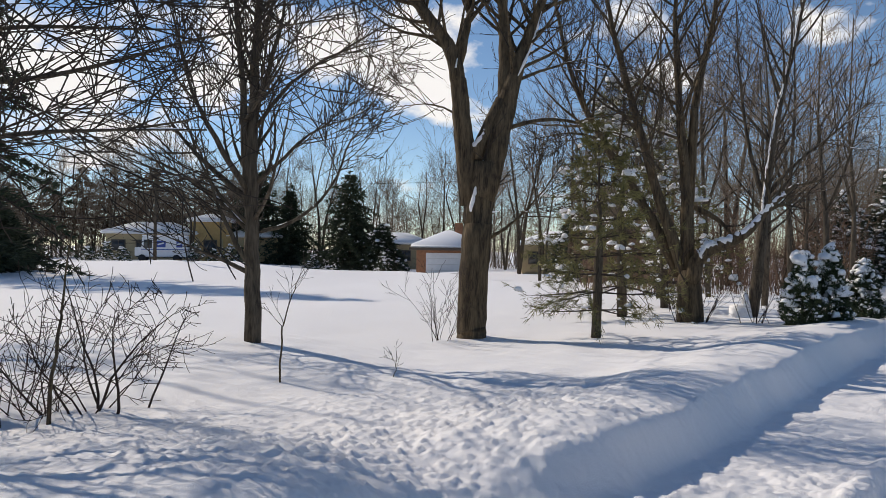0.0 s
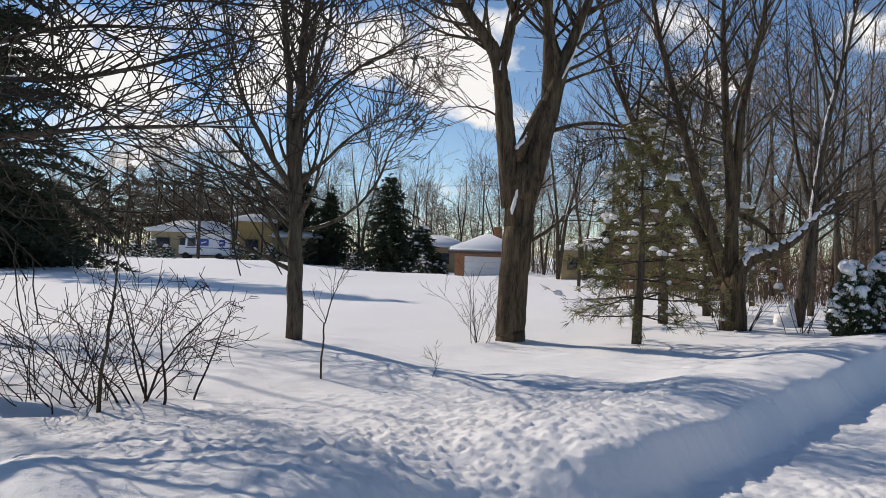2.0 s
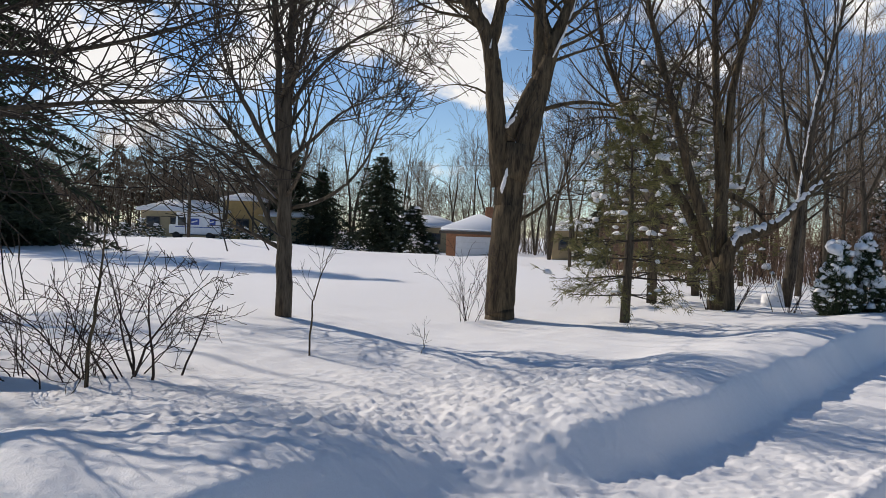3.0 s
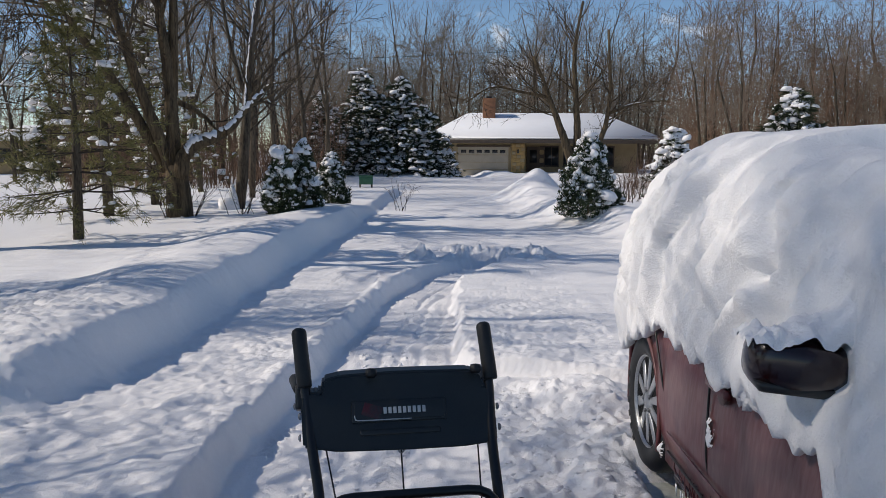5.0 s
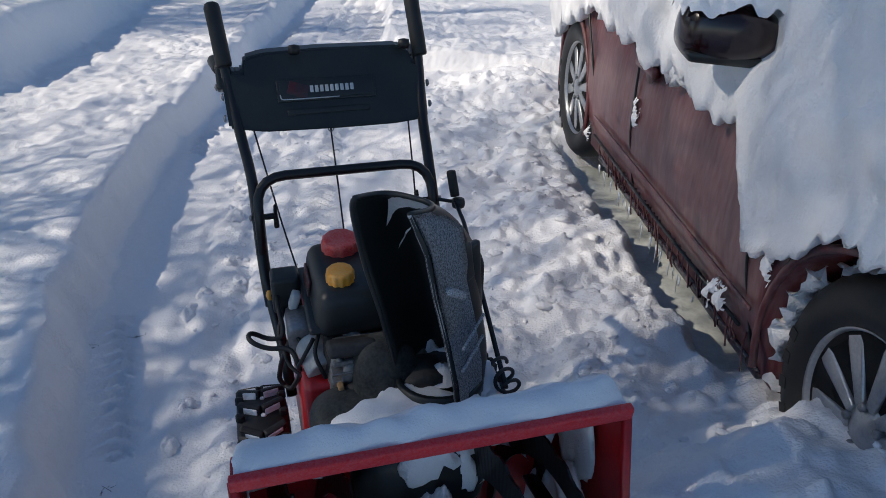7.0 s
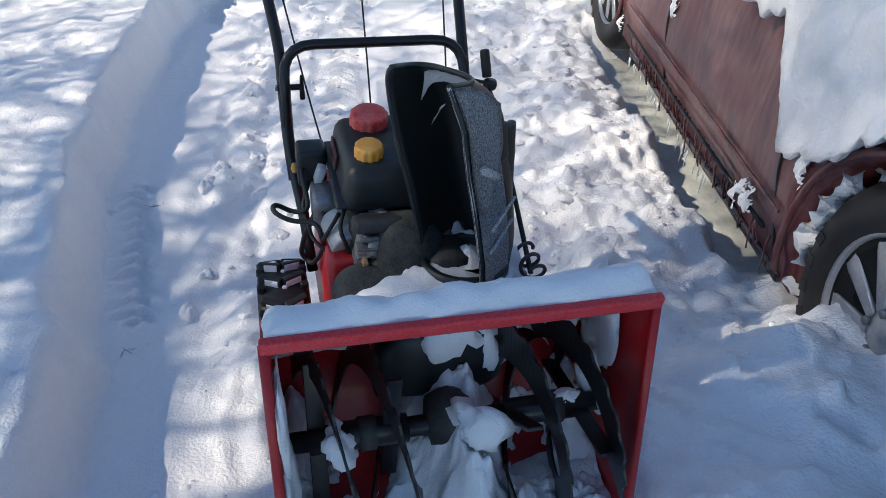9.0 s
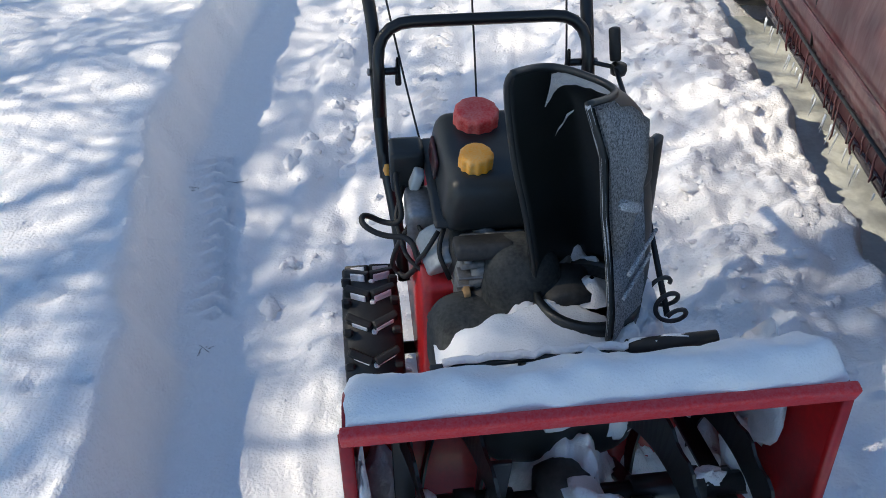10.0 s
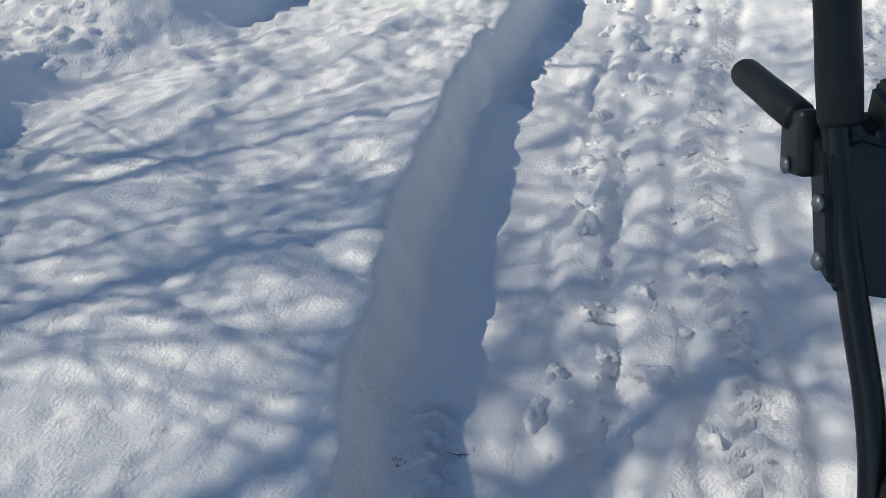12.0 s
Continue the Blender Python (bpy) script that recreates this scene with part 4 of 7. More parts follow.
def sapling(m, points, r, seed, label, n=8, length=0.45):
    rng = random.Random(seed)
    out = {}
    limb(points, r, 0.003, rng, out, 1, n=n, length=length, start=0.25, rmin=0.0018)
    tr = thing("sapling", m, label, "sapling")
    obj("stem", mesh("stem", *sweep(out[9], 6)), BARK, tr)
    obj("twigs", mesh("twigs", *sweep([p for k in (0, 1) for p in out.get(k, [])], 3, False)), TWIG, tr)


sapling(seen_from(-5.24, 2.98), [V(0, 0, 0), V(0.03, 0, 0.5), V(0.13, 0, 1.1), V(0.2, 0, 1.75)], 0.016, 3, "slim bare sapling rising from the brush", 6)
sapling(seen_from(-5.54, 5.31), [V(0, 0, 0), V(0.0, 0, 0.45), V(0.04, 0, 0.7), V(0.16, 0, 1.0), V(0.2, 0, 1.12)], 0.011, 4, "knee-high bare sapling in the snow", 7, 0.35)
sapling(seen_from(-4.9, 6.2), [V(0, 0, 0), V(0.05, 0, 0.15), V(0.04, 0, 0.3)], 0.004, 6, "tiny twig poking out of the snow", 4, 0.16)


def overhang():
    """A tree beside the lawn with long, low boughs."""
    rng = random.Random(31)
    out = {}
    limb([V(0, 0, 0), V(0.05, 0, 3), V(0, 0.1, 6), V(0.1, 0, 9.5)], 0.2, 0.04, rng, out, 1, n=10, start=0.55, length=2.2, up=0.1)
    for z, a, l, dz in ((1.9, 40, 4.2, 0.15), (2.1, 62, 4.6, 0.5), (2.4, 50, 5.0, 0.6), (2.6, 30, 4.2, 0.5), (2.9, 70, 4.6, 0.4), (3.1, 45, 5.2, 0.35), (3.3, 58, 5.0, 0.55), (3.5, 36, 5.0, 0.3), (3.8, 52, 5.0, 0.3), (4.2, 20, 4.0, 0.4), (4.3, 62, 4.6, 0.3), (4.7, 80, 3.6, 0.3), (3.0, 10, 3.4, 0.4), (5.2, 44, 4.0, 0.4), (4.0, -20, 3.2, 0.4), (5.0, 0, 3.6, 0.4), (5.6, -45, 3.2, 0.4)):
        c, s = math.cos(radians(a)), math.sin(radians(a))
        j = [rng.gauss(0, 0.16) for _ in range(6)]
        limb([V(0, 0, z), V(c * l * 0.2 + j[0], s * l * 0.2 - j[0], z + 0.1), V(c * l * 0.42 - j[1], s * l * 0.42 + j[1], z - 0.16 + j[4] * 0.5), V(c * l * 0.6 + j[2], s * l * 0.6 - j[2], z + dz * 0.1), V(c * l * 0.8 - j[3], s * l * 0.8 + j[3], z + dz * 0.7 + j[5] * 0.6), V(c * l, s * l, z + dz)], 0.034, 0.005, rng, out, 1, n=24, start=0.3, length=1.1, up=0.02)
    put_tree("overhanging_tree", Matrix.Translation((-7.0, 0.5, gz(-7.2, 0.4) - 0.05)), out, BARK_GREY, "bare tree with long low boughs reaching over the snow", snow=0.06, rng=rng)


overhang()

# ---- woods and far trees ----
rng = random.Random(77)
kinds = [far_bare_tree(100 + i, h, "woods behind the lawns") for i, h in enumerate((9, 11, 13, 12, 10, 14))]
spots = []


def scatter(n, a0, a1, d0, d1, s0, s1):
    """Spots in a sector: degrees left of the driveway's line, metres out, scale."""
    for i in range(n):
        a, d = radians(a0 + (a1 - a0) * (i + rng.random()) / n), rng.uniform(d0, d1)
        spots.append((0.3 - math.sin(a) * d, math.cos(a) * d, rng.uniform(s0, s1)))


scatter(15, 10.5, 27, 34, 50, 0.6, 0.95)     # behind the lawn
scatter(16, 12, 34, 52, 75, 0.8, 1.1)
scatter(60, -15, 12, 66, 92, 0.75, 1.2)     # beyond the street
scatter(34, -40, -16.5, 46, 66, 0.6, 0.95)     # right-hand woods
scatter(18, -40, -15, 30, 44, 0.4, 0.6)
scatter(64, 31, 71, 84, 108, 0.75, 1.1)      # across the field
scatter(11, 93, 113, 15, 24, 0.95, 1.35)       # behind the camera's left, shading the driveway
# two more unseen trees to the left, added for dappled shade
spots += [(-10.6, -0.9, 0.95), (-16.5, 3.4, 0.85)]
first = {}
for n, (x, y, s) in enumerate(spots):
    if -9.0 < x < 16 and 44 < y < 65:
        y += 20
    k = kinds[n % len(kinds)]
    m = Matrix.Translation((x, y, gz(x, y))) @ rotz(rng.uniform(0, 360))
    if k not in first:
        first[k] = True
        k.matrix_basis = m
        k.scale = (s, s, s)
    else:
        c = copy_thing(k, m)
        c.scale = (s, s, s)
for x, y, h, r, sn in ((-53.8, 56.2, 9.4, 4.2, 0.03), (-49.6, 56.4, 4.2, 2.3, 0.3), (-67.6, 56.6, 10.0, 3.8, 0.0), (-70.5, 56.4, 8.6, 3.4, 0.0), (-64.8, 58.2, 8.0, 3.2, 0.0), (-37.0, 13.3, 18, 5.4, 0.0), (-39.5, 14.8, 4.6, 3.4, 0.0), (-42, 16.2, 4.2, 3.2, 0.0), (-44, 18.6, 3.8, 2.8, 0.0), (-31, 60, 5, 2.4, 0.4), (-27, 56, 5.5, 2.6, 0.35), (-22, 48, 6, 2.6, 0.25)):
    spruce("spruce_tree", Matrix.Translation((x, y, gz(x, y))), h, r, rng, "tall dark green spruce with open boughs" if not sn else "dark spruce dusted with snow", sn, group="far spruces", blade=0.55, tiers=26, per=11)
for a0, d, h in ((52.5, 104, 10), (54.2, 100, 11), (56.0, 103, 9.6), (57.4, 99, 11), (58.8, 104, 10.4), (60.3, 101, 11.4), (62.0, 103, 11), (63.8, 99, 8.5), (66.2, 104, 8.5)):
    x, y = -math.sin(radians(a0)) * d, math.cos(radians(a0)) * d
    spruce("russet_tree", Matrix.Translation((x, y, gz(x, y))), h, 4.2, rng, "tall tree with dark brown withered foliage behind a house", 0.0, mat=RUSSET, group="far russet trees", blade=0.6, tiers=13, per=7, bare=0.25)
for i, (a0, d) in enumerate(((61.5, 79), (60.4, 80), (59.4, 79), (54.6, 78), (53.4, 80), (52.3, 79), (46.4, 76), (41.2, 71))):
    x, y = -math.sin(radians(a0)) * d, math.cos(radians(a0)) * d
    spruce("snowy_shrub", Matrix.Translation((x, y, gz(x, y))), 1.7 if i % 2 else 1.3, 1.0, rng, "rounded garden shrub dusted with snow before a house", 0.6, group="far garden shrubs", tiers=7, per=8, blade=0.3)
for x, y, h, r in ((-3.0, 46.6, 5.3, 2.9), (-1.5, 46.2, 3.8, 1.9), (-5.2, 46.5, 5.7, 3.2), (-7.4, 44.5, 4.4, 2.7), (-0.2, 45.6, 1.5, 0.8), (13.5, 31.0, 3.8, 2.4), (6.6, 22.5, 1.7, 0.8)):
    spruce("snowy_spruce", Matrix.Translation((x, y, gz(x, y))), h, r, rng, "broad spruce heavily loaded with snow", 1.15, group="snowy spruces", per=9, blade=0.42 if h > 2 else 0.18)


def edge_tree(seed, height):
    """A young tree at the lawn's far edge with snow caught on its branches."""
    rng = random.Random(seed)
    out = {}
    bend = rng.gauss(0, 0.3)
    limb([V(0, 0, -0.1), V(bend * 0.3, 0.1, height * 0.3), V(bend, rng.gauss(0, 0.3), height * 0.65), V(bend * 0.7, 0, height)], 0.085, 0.02, rng, out, 2, n=15, start=0.22, length=2.2, up=0.1, rmin=0.006)
    limb([V(bend * 0.3, 0.1, height * 0.3), V(bend + 0.8, 0.2, height * 0.5), V(bend + 1.3, 0.2, height * 0.85)], 0.05, 0.015, rng, out, 2, n=8, length=1.8, up=0.1, rmin=0.006)
    # TWIG_FAR here too, so the lighter colour lifts these shaded crowns
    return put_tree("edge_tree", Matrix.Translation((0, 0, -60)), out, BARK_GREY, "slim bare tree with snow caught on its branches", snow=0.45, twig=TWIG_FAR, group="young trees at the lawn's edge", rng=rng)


models = [edge_tree(401, 8.0), edge_tree(402, 9.5), edge_tree(405, 7.0)]
for i, (a0, d) in enumerate(((10.8, 24.5), (13.0, 27.0), (14.6, 22.5), (18.2, 25.0), (21.5, 24.0), (24.2, 27.5), (11.9, 33.0), (9.4, 29.5))):
    x, y = 0.3 - math.sin(radians(a0)) * d, math.cos(radians(a0)) * d
    m = Matrix.Translation((x, y, gz(x, y))) @ rotz(137 * i)
    if i < 3:
        models[i].matrix_basis = m
    else:
        copy_thing(models[i % 3], m)


def unseen_shade_tree(x, y, height, seed):
    """An unseen old tree, added so its high crown shades the parked car."""
    rng = random.Random(seed)
    out = {}
    limb([V(0, 0, -0.2), V(0.2, 0.1, height * 0.35), V(-0.1, 0.3, height * 0.7), V(0.1, 0.1, height)], 0.3, 0.05, rng, out, 2, n=92, start=0.785, length=height * 0.16, up=0.15, rmin=0.012)
    put_tree("unseen_shade_tree", Matrix.Translation((x, y, gz(x, y) - 0.05)), out, BARK_GREY, "unseen tall bare tree added to shade the car", rng=rng)


unseen_shade_tree(-22.0, -1.5, 24.0, 301)
unseen_shade_tree(-24.5, -1.7, 26.5, 303)


def yard_tree():
    rng = random.Random(19)
    out = {}
    limb([V(0, 0, 0), V(0.0, 0, 0.7), V(-0.02, 0, 1.3)], 0.26, 0.24, rng, out, 1, n=0)
    limb([V(-0.1, 0, 0.9), V(-0.45, 0, 2.0), V(-0.85, 0, 3.0), V(-1.3, 0, 4.2), V(-1.8, 0, 5.4)], 0.19, 0.06, rng, out, 2, n=14, start=0.5, length=2.2)
    limb([V(0.02, 0, 1.2), V(0.0, 0, 2.4), V(-0.1, 0, 3.6), V(-0.2, 0.2, 5.6), V(0.1, 0.2, 7.5)], 0.17, 0.05, rng, out, 2, n=14, start=0.4, length=2.2)
    limb([V(0.08, 0, 1.2), V(0.7, 0, 1.85), V(1.1, 0, 2.6), V(1.25, 0, 4.0), V(1.1, 0, 6.4)], 0.15, 0.05, rng, out, 2, n=14, start=0.4, length=2.0)
    limb([V(-1.1, 0, 3.8), V(-2.2, 0, 4.0), V(-3.4, 0, 4.3), V(-4.4, 0, 3.6)], 0.07, 0.02, rng, out, 2, n=9, length=1.6)
    limb([V(1.2, 0, 3.2), V(2.2, 0, 3.6), V(3.4, 0, 3.7)], 0.06, 0.02, rng, out, 2, n=9, length=1.6)
    put_tree("yard_tree", Matrix.Translation((5.12, 31.0, gz(5.12, 31.0) - 0.1)), out, BARK, "low-forked bare tree with snow along its limbs", snow=0.55, rng=rng)


yard_tree()


def brush_belt(name, n, a0, a1, d0, d1, h0, h1, seed, label, mat, r=0.02):
    """Crowded thin stems and side shoots at the edge of the woods, too many to count."""
    rng = random.Random(seed)
    paths = []
    for i in range(n):
        a, d = radians(rng.uniform(a0, a1)), rng.uniform(d0, d1)
        x, y = 0.3 - math.sin(a) * d, math.cos(a) * d
        h = rng.uniform(h0, h1)
        lean = V(rng.gauss(0, 0.18), rng.gauss(0, 0.18), 1)
        p = V(x, y, gz(x, y) - 0.1)
        pts = [p]
        for k in range(4):
            pts.append(pts[-1] + (lean + V(rng.gauss(0, 0.12), rng.gauss(0, 0.12), 0)) * h / 4)
        paths.append([(q, r * (1.1 - 0.22 * k)) for k, q in enumerate(pts)])
        for k in range(5):
            j = rng.randint(1, 3)
            q = pts[j].lerp(pts[j + 1], rng.random())
            e = q + V(rng.gauss(0, 1), rng.gauss(0, 1), rng.uniform(0.1, 0.9)) * h * 0.17
            paths.append([(q, r * 0.55), (q.lerp(e, 0.5) + V(0, 0, rng.gauss(0, 0.1)), r * 0.45), (e, r * 0.3)])
    tagged(obj(name, mesh(name, *sweep(paths, 3, False)), mat), label, "brush", kind="stuff")


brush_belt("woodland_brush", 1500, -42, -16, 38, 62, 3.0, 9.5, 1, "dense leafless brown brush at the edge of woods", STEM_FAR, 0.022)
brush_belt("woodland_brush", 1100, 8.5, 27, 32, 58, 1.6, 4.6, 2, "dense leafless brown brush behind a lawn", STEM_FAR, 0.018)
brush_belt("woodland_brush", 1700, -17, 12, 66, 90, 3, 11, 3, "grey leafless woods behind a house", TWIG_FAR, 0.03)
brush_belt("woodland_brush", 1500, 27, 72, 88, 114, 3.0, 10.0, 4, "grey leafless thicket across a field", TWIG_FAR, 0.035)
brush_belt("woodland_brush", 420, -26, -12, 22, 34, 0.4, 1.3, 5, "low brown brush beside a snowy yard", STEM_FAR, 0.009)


# ---- the car under snow ----
CAR = Matrix.Translation((1.40, 1.44, 0.03)) @ rotz(1.5)   # local: x from its near side inwards, y towards the rear


def car_half(y):
    """Section numbers of the body at y: belt height, roof height, inset of the end."""
    roof = np.interp(y, [-0.95, -0.7, 0.05, 0.75, 1.4, 2.3, 2.75, 3.15, 3.35], [0.62, 0.85, 0.98, 1.40, 1.50, 1.47, 1.36, 1.02, 0.70])
    belt = np.interp(y, [-0.95, -0.7, 0.05, 0.75, 2.3, 3.15, 3.35], [0.55, 0.74, 0.88, 0.93, 0.98, 0.90, 0.66])
    inset = np.interp(y, [-0.95, -0.8, -0.4, 0.2, 2.6, 3.1, 3.35], [0.45, 0.22, 0.05, 0.0, 0.0, 0.08, 0.3])
    return float(belt), float(roof), float(inset)


def car_section(y, width=1.72):
    belt, roof, inset = car_half(y)
    side = [(0.10, 0.17), (0.045, 0.19), (0.035, 0.27), (0.0, 0.36), (-0.012, 0.50), (-0.008, 0.62), (0.0, min(0.72, belt - 0.08)), (0.03, belt - 0.02), (0.06, belt)]
    k = max(0.0, roof - belt)
    side += [(0.06 + 0.30 * k * 0.55, belt + k * 0.5), (0.06 + 0.30 * k, belt + k * 0.88), (0.16 + 0.42 * k, belt + k * 0.985)]
    left = [(x + inset, z) for x, z in side]
    mid = [(width * 0.5, max(roof, belt) + 0.015)]
    right = [(width - x, z) for x, z in reversed(left)]
    return left + mid + right


def tyre_wheel(parent, y, x_face, r=0.36, w=0.2):
    g = r / 0.32
    wh = obj("wheel", mesh("wheel", *sweep([[(V(x_face + 0.09, y, r), 0.10), (V(x_face + w, y, r), 0.10)]], 14)), IRON, parent)
    turn = Matrix.Translation((x_face, y, r)) @ roty(90)
    wide = turn @ Matrix.Diagonal((g, g, 1, 1))
    prof = [(q * g, z) for q, z in ((0.205, 0.03), (0.215, 0.012), (0.255, 0.0), (0.29, 0.006), (0.312, 0.03), (0.32, 0.05), (0.32, w - 0.05), (0.30, w - 0.01), (0.22, w), (0.205, w))]
    ty = part("tyre", lathe(bmesh.new(), prof + [prof[0]], 56, turn), RUBBER, wh)
    for a in range(26):  # raised sidewall lettering as plain bars
        if a % 13 in (0, 1, 8, 9, 10, 11, 12):
            continue
        bm = box(bmesh.new(), (0.274, 0, 0.0), (0.026, 0.03, 0.003), 0.001)
        bmesh.ops.transform(bm, matrix=wide @ rotz(360 * a / 26 + 4), verts=bm.verts)
        part("sidewall_bar", bm, RUBBER, wh)
    rim = part("rim", lathe(bmesh.new(), [(0.185, 0.10), (0.196, 0.05), (0.206, 0.02), (0.211, 0.014), (0.213, 0.02), (0.205, 0.045), (0.19, 0.10)], 48, wide), RIM, wh, "frosted alloy rim")
    bm = bmesh.new()
    for i in range(10):
        b2 = bmesh.new()
        box(b2, (0.125, 0, 0.035), (0.15, 0.045, 0.022), 0.007, roty(-5))
        for v in b2.verts:
            v.co.y *= 0.55 + 0.75 * (v.co.x - 0.05) / 0.15
        bmesh.ops.transform(b2, matrix=wide @ rotz(36 * i), verts=b2.verts)
        tmp = bpy.data.meshes.new("spoke")
        b2.to_mesh(tmp)
        b2.free()
        obj("spoke", tmp, RIM, wh)
        tmp.polygons.foreach_set("use_smooth", [True] * len(tmp.polygons))
    bm.free()
    part("hub_cap", lathe(bmesh.new(), [(0.0, 0.012), (0.032, 0.014), (0.04, 0.02), (0.062, 0.03), (0.066, 0.06)], 28, wide), RIM, wh)
    for i in range(5):
        bm = lathe(bmesh.new(), [(0.0, 0.0), (0.009, 0.0), (0.011, 0.004), (0.011, 0.03)], 6, wide @ rotz(72 * i + 18) @ Matrix.Translation((0.052, 0, 0.01)))
        part("wheel_nut", bm, STEEL, wh)
    part("brake_disc", lathe(bmesh.new(), [(0.0, 0.12), (0.17, 0.12), (0.17, 0.135), (0.0, 0.135)], 30, wide), IRON, wh)
    return wh


def car():
    c = thing("car", CAR, "dark red hatchback with a salt-streaked side, snowed in on a driveway", "car")
    ys = np.concatenate([np.linspace(-0.95, -0.4, 8), np.linspace(-0.3, 3.35, 40)])
    secs = [car_section(y) for y in ys]
    n = len(secs[0])
    bm = bmesh.new()
    rows = [[bm.verts.new((x, y, z)) for x, z in s] for s, y in zip(secs, ys)]
    for a, b in zip(rows, rows[1:]):
        for i in range(n):
            bm.faces.new((a[i], b[i], b[(i + 1) % n], a[(i + 1) % n]))
    bm.faces.new(rows[0])
    bm.faces.new(list(reversed(rows[-1])))
    bmesh.ops.recalc_face_normals(bm, faces=bm.faces)
    body = part("body", bm, PAINT, c)
    cut = bmesh.new()
    for y in (0.0, 2.61):
        for x in (-0.2, 1.72 - 0.2):
            lathe(cut, [(0.40, 0.0), (0.40, 0.42)], 40, Matrix.Translation((x, y, 0.37)) @ roty(90))
    bmesh.ops.recalc_face_normals(cut, faces=cut.faces)
    cutter = part("cutter", cut, IRON)
    cutter.matrix_basis = CAR
    mod = body.modifiers.new("arches", "BOOLEAN")
    mod.object, mod.operation, mod.solver = cutter, "DIFFERENCE", "EXACT"
    bpy.context.view_layer.update()
    done = bpy.data.meshes.new_from_object(body.evaluated_get(bpy.context.evaluated_depsgraph_get()))
    body.modifiers.clear()
    body.data = done
    bpy.data.objects.remove(cutter)
    for y, name in ((0.0, "front"), (2.61, "rear")):  # dark arch liners
        prof = [(V(0.395 * math.cos(a), 0, 0.395 * math.sin(a))) for a in np.linspace(-0.25, math.pi + 0.25, 20)]
        vs = [V(0.2, y + p.x, 0.37 + p.z) for p in prof] + [V(0.23, y + p.x * 1.01, 0.37 + p.z * 1.01) for p in prof]
        k = len(prof)
        obj("wheel_arch_liner", mesh("liner", vs + [V(0.225, y, 0.37)], [(i, i + 1, k + i + 1, k + i) for i in range(k - 1)] + [(k + i, k + i + 1, 2 * k) for i in range(k - 1)]), RUBBER, c)
        lip = [(V(-0.004 + car_half(y + 0.41 * math.cos(a))[2], y + 0.41 * math.cos(a), 0.37 + 0.41 * math.sin(a)), 0.012) for a in np.linspace(-0.3, math.pi + 0.3, 24)]
        obj("wheel_arch_lip", mesh("arch_lip", *sweep([lip], 6)), PAINT, c)
        tyre_wheel(c, y, 0.03)
    for y in (0.0, 2.61):
        wh = obj("wheel", mesh("far_wheel", *sweep([[(V(1.5, y, 0.36), 0.36), (V(1.69, y, 0.36), 0.36)]], 32)), RUBBER, c)

    def seam(name, pts, r=0.005, mat=BLACK):
        pipe(name, pts, r, mat, c, 0.05, 6)
    seam("door_gap", [(-0.002, 0.55, 0.85), (-0.012, 0.54, 0.68), (-0.016, 0.52, 0.5), (0.03, 0.47, 0.24)])
    seam("door_gap", [(-0.002, 1.57, 0.92), (-0.012, 1.565, 0.72), (-0.016, 1.56, 0.5), (0.03, 1.56, 0.25)])
    seam("door_gap", [(-0.002, 2.42, 1.0), (-0.010, 2.30, 0.80), (-0.014, 2.16, 0.62), (0.03, 2.06, 0.3)])
    part("sill", box(bmesh.new(), (0.05, 1.25, 0.19), (0.034, 1.66, 0.036), 0.012), MIRROR, c, "dark lower sill crusted with ice")
    part("crease", box(bmesh.new(), (-0.0135, 1.25, 0.40), (0.006, 1.6, 0.012), 0.0025), PAINT, c)
    h = part("door_handle", box(bmesh.new(), (-0.03, 1.43, 0.80), (0.03, 0.2, 0.035), 0.013), PAINT, c)
    part("handle_recess", lathe(bmesh.new(), [(0.0, -0.004), (0.05, -0.002), (0.055, 0.004)], 20, Matrix.Translation((-0.008, 1.44, 0.79)) @ roty(-90)), PAINT, c)
    # mirror, pointing forward, with its arm
    bm = bmesh.new()
    bmesh.ops.create_uvsphere(bm, u_segments=32, v_segments=20, radius=1.0)
    for q in bm.verts:
        x, y, z = (math.copysign(abs(k) ** 0.72, k) for k in q.co)
        y = min(y, 0.72)
        q.co = Vector((x * 0.14, y * 0.105, z * 0.082 * (1 - 0.18 * x)))
    mi = part("wing_mirror", bm, MIRROR, c, "dark red door mirror capped with snow", m=Matrix.Translation((-0.055, 0.80, 1.075)) @ rotz(-8) @ roty(5))
    part("mirror_base", box(bmesh.new(), (0.0, -0.02, -0.062), (0.22, 0.13, 0.03), 0.013, None, 1.15), BLACK, mi)
    part("mirror_arm", box(bmesh.new(), (0.11, 0.0, -0.07), (0.12, 0.08, 0.07), 0.015), BLACK, mi)
    part("mirror_glass", box(bmesh.new(), (0.0, 0.079, 0.0), (0.24, 0.006, 0.10), 0.002), GLASS, mi)
    rng = random.Random(2)
    paths = []
    for i in range(26):
        y = rng.uniform(0.5, 2.1)
        paths.append([(V(0.03, y, 0.17), 0.0035), (V(0.03, y, 0.15), 0.0028), (V(0.03 + rng.gauss(0, 0.003), y, 0.165 - rng.uniform(0.02, 0.075)), 0.0006)])
    seam("rocker_gap", [(0.004, 0.52, 0.30), (-0.006, 1.3, 0.30), (0.004, 2.08, 0.30)], 0.006)
    crust = []
    y = 0.5
    while y < 2.1:
        z1 = 0.215 - abs(rng.gauss(0, 0.03))
        crust.append([(V(0.02, y, 0.285), 0.005), (V(0.018, y, 0.25), rng.uniform(0.002, 0.004)), (V(0.026, y + rng.gauss(0, 0.008), z1 + 0.02), rng.uniform(0.002, 0.005)), (V(0.03, y, z1), 0.003)])
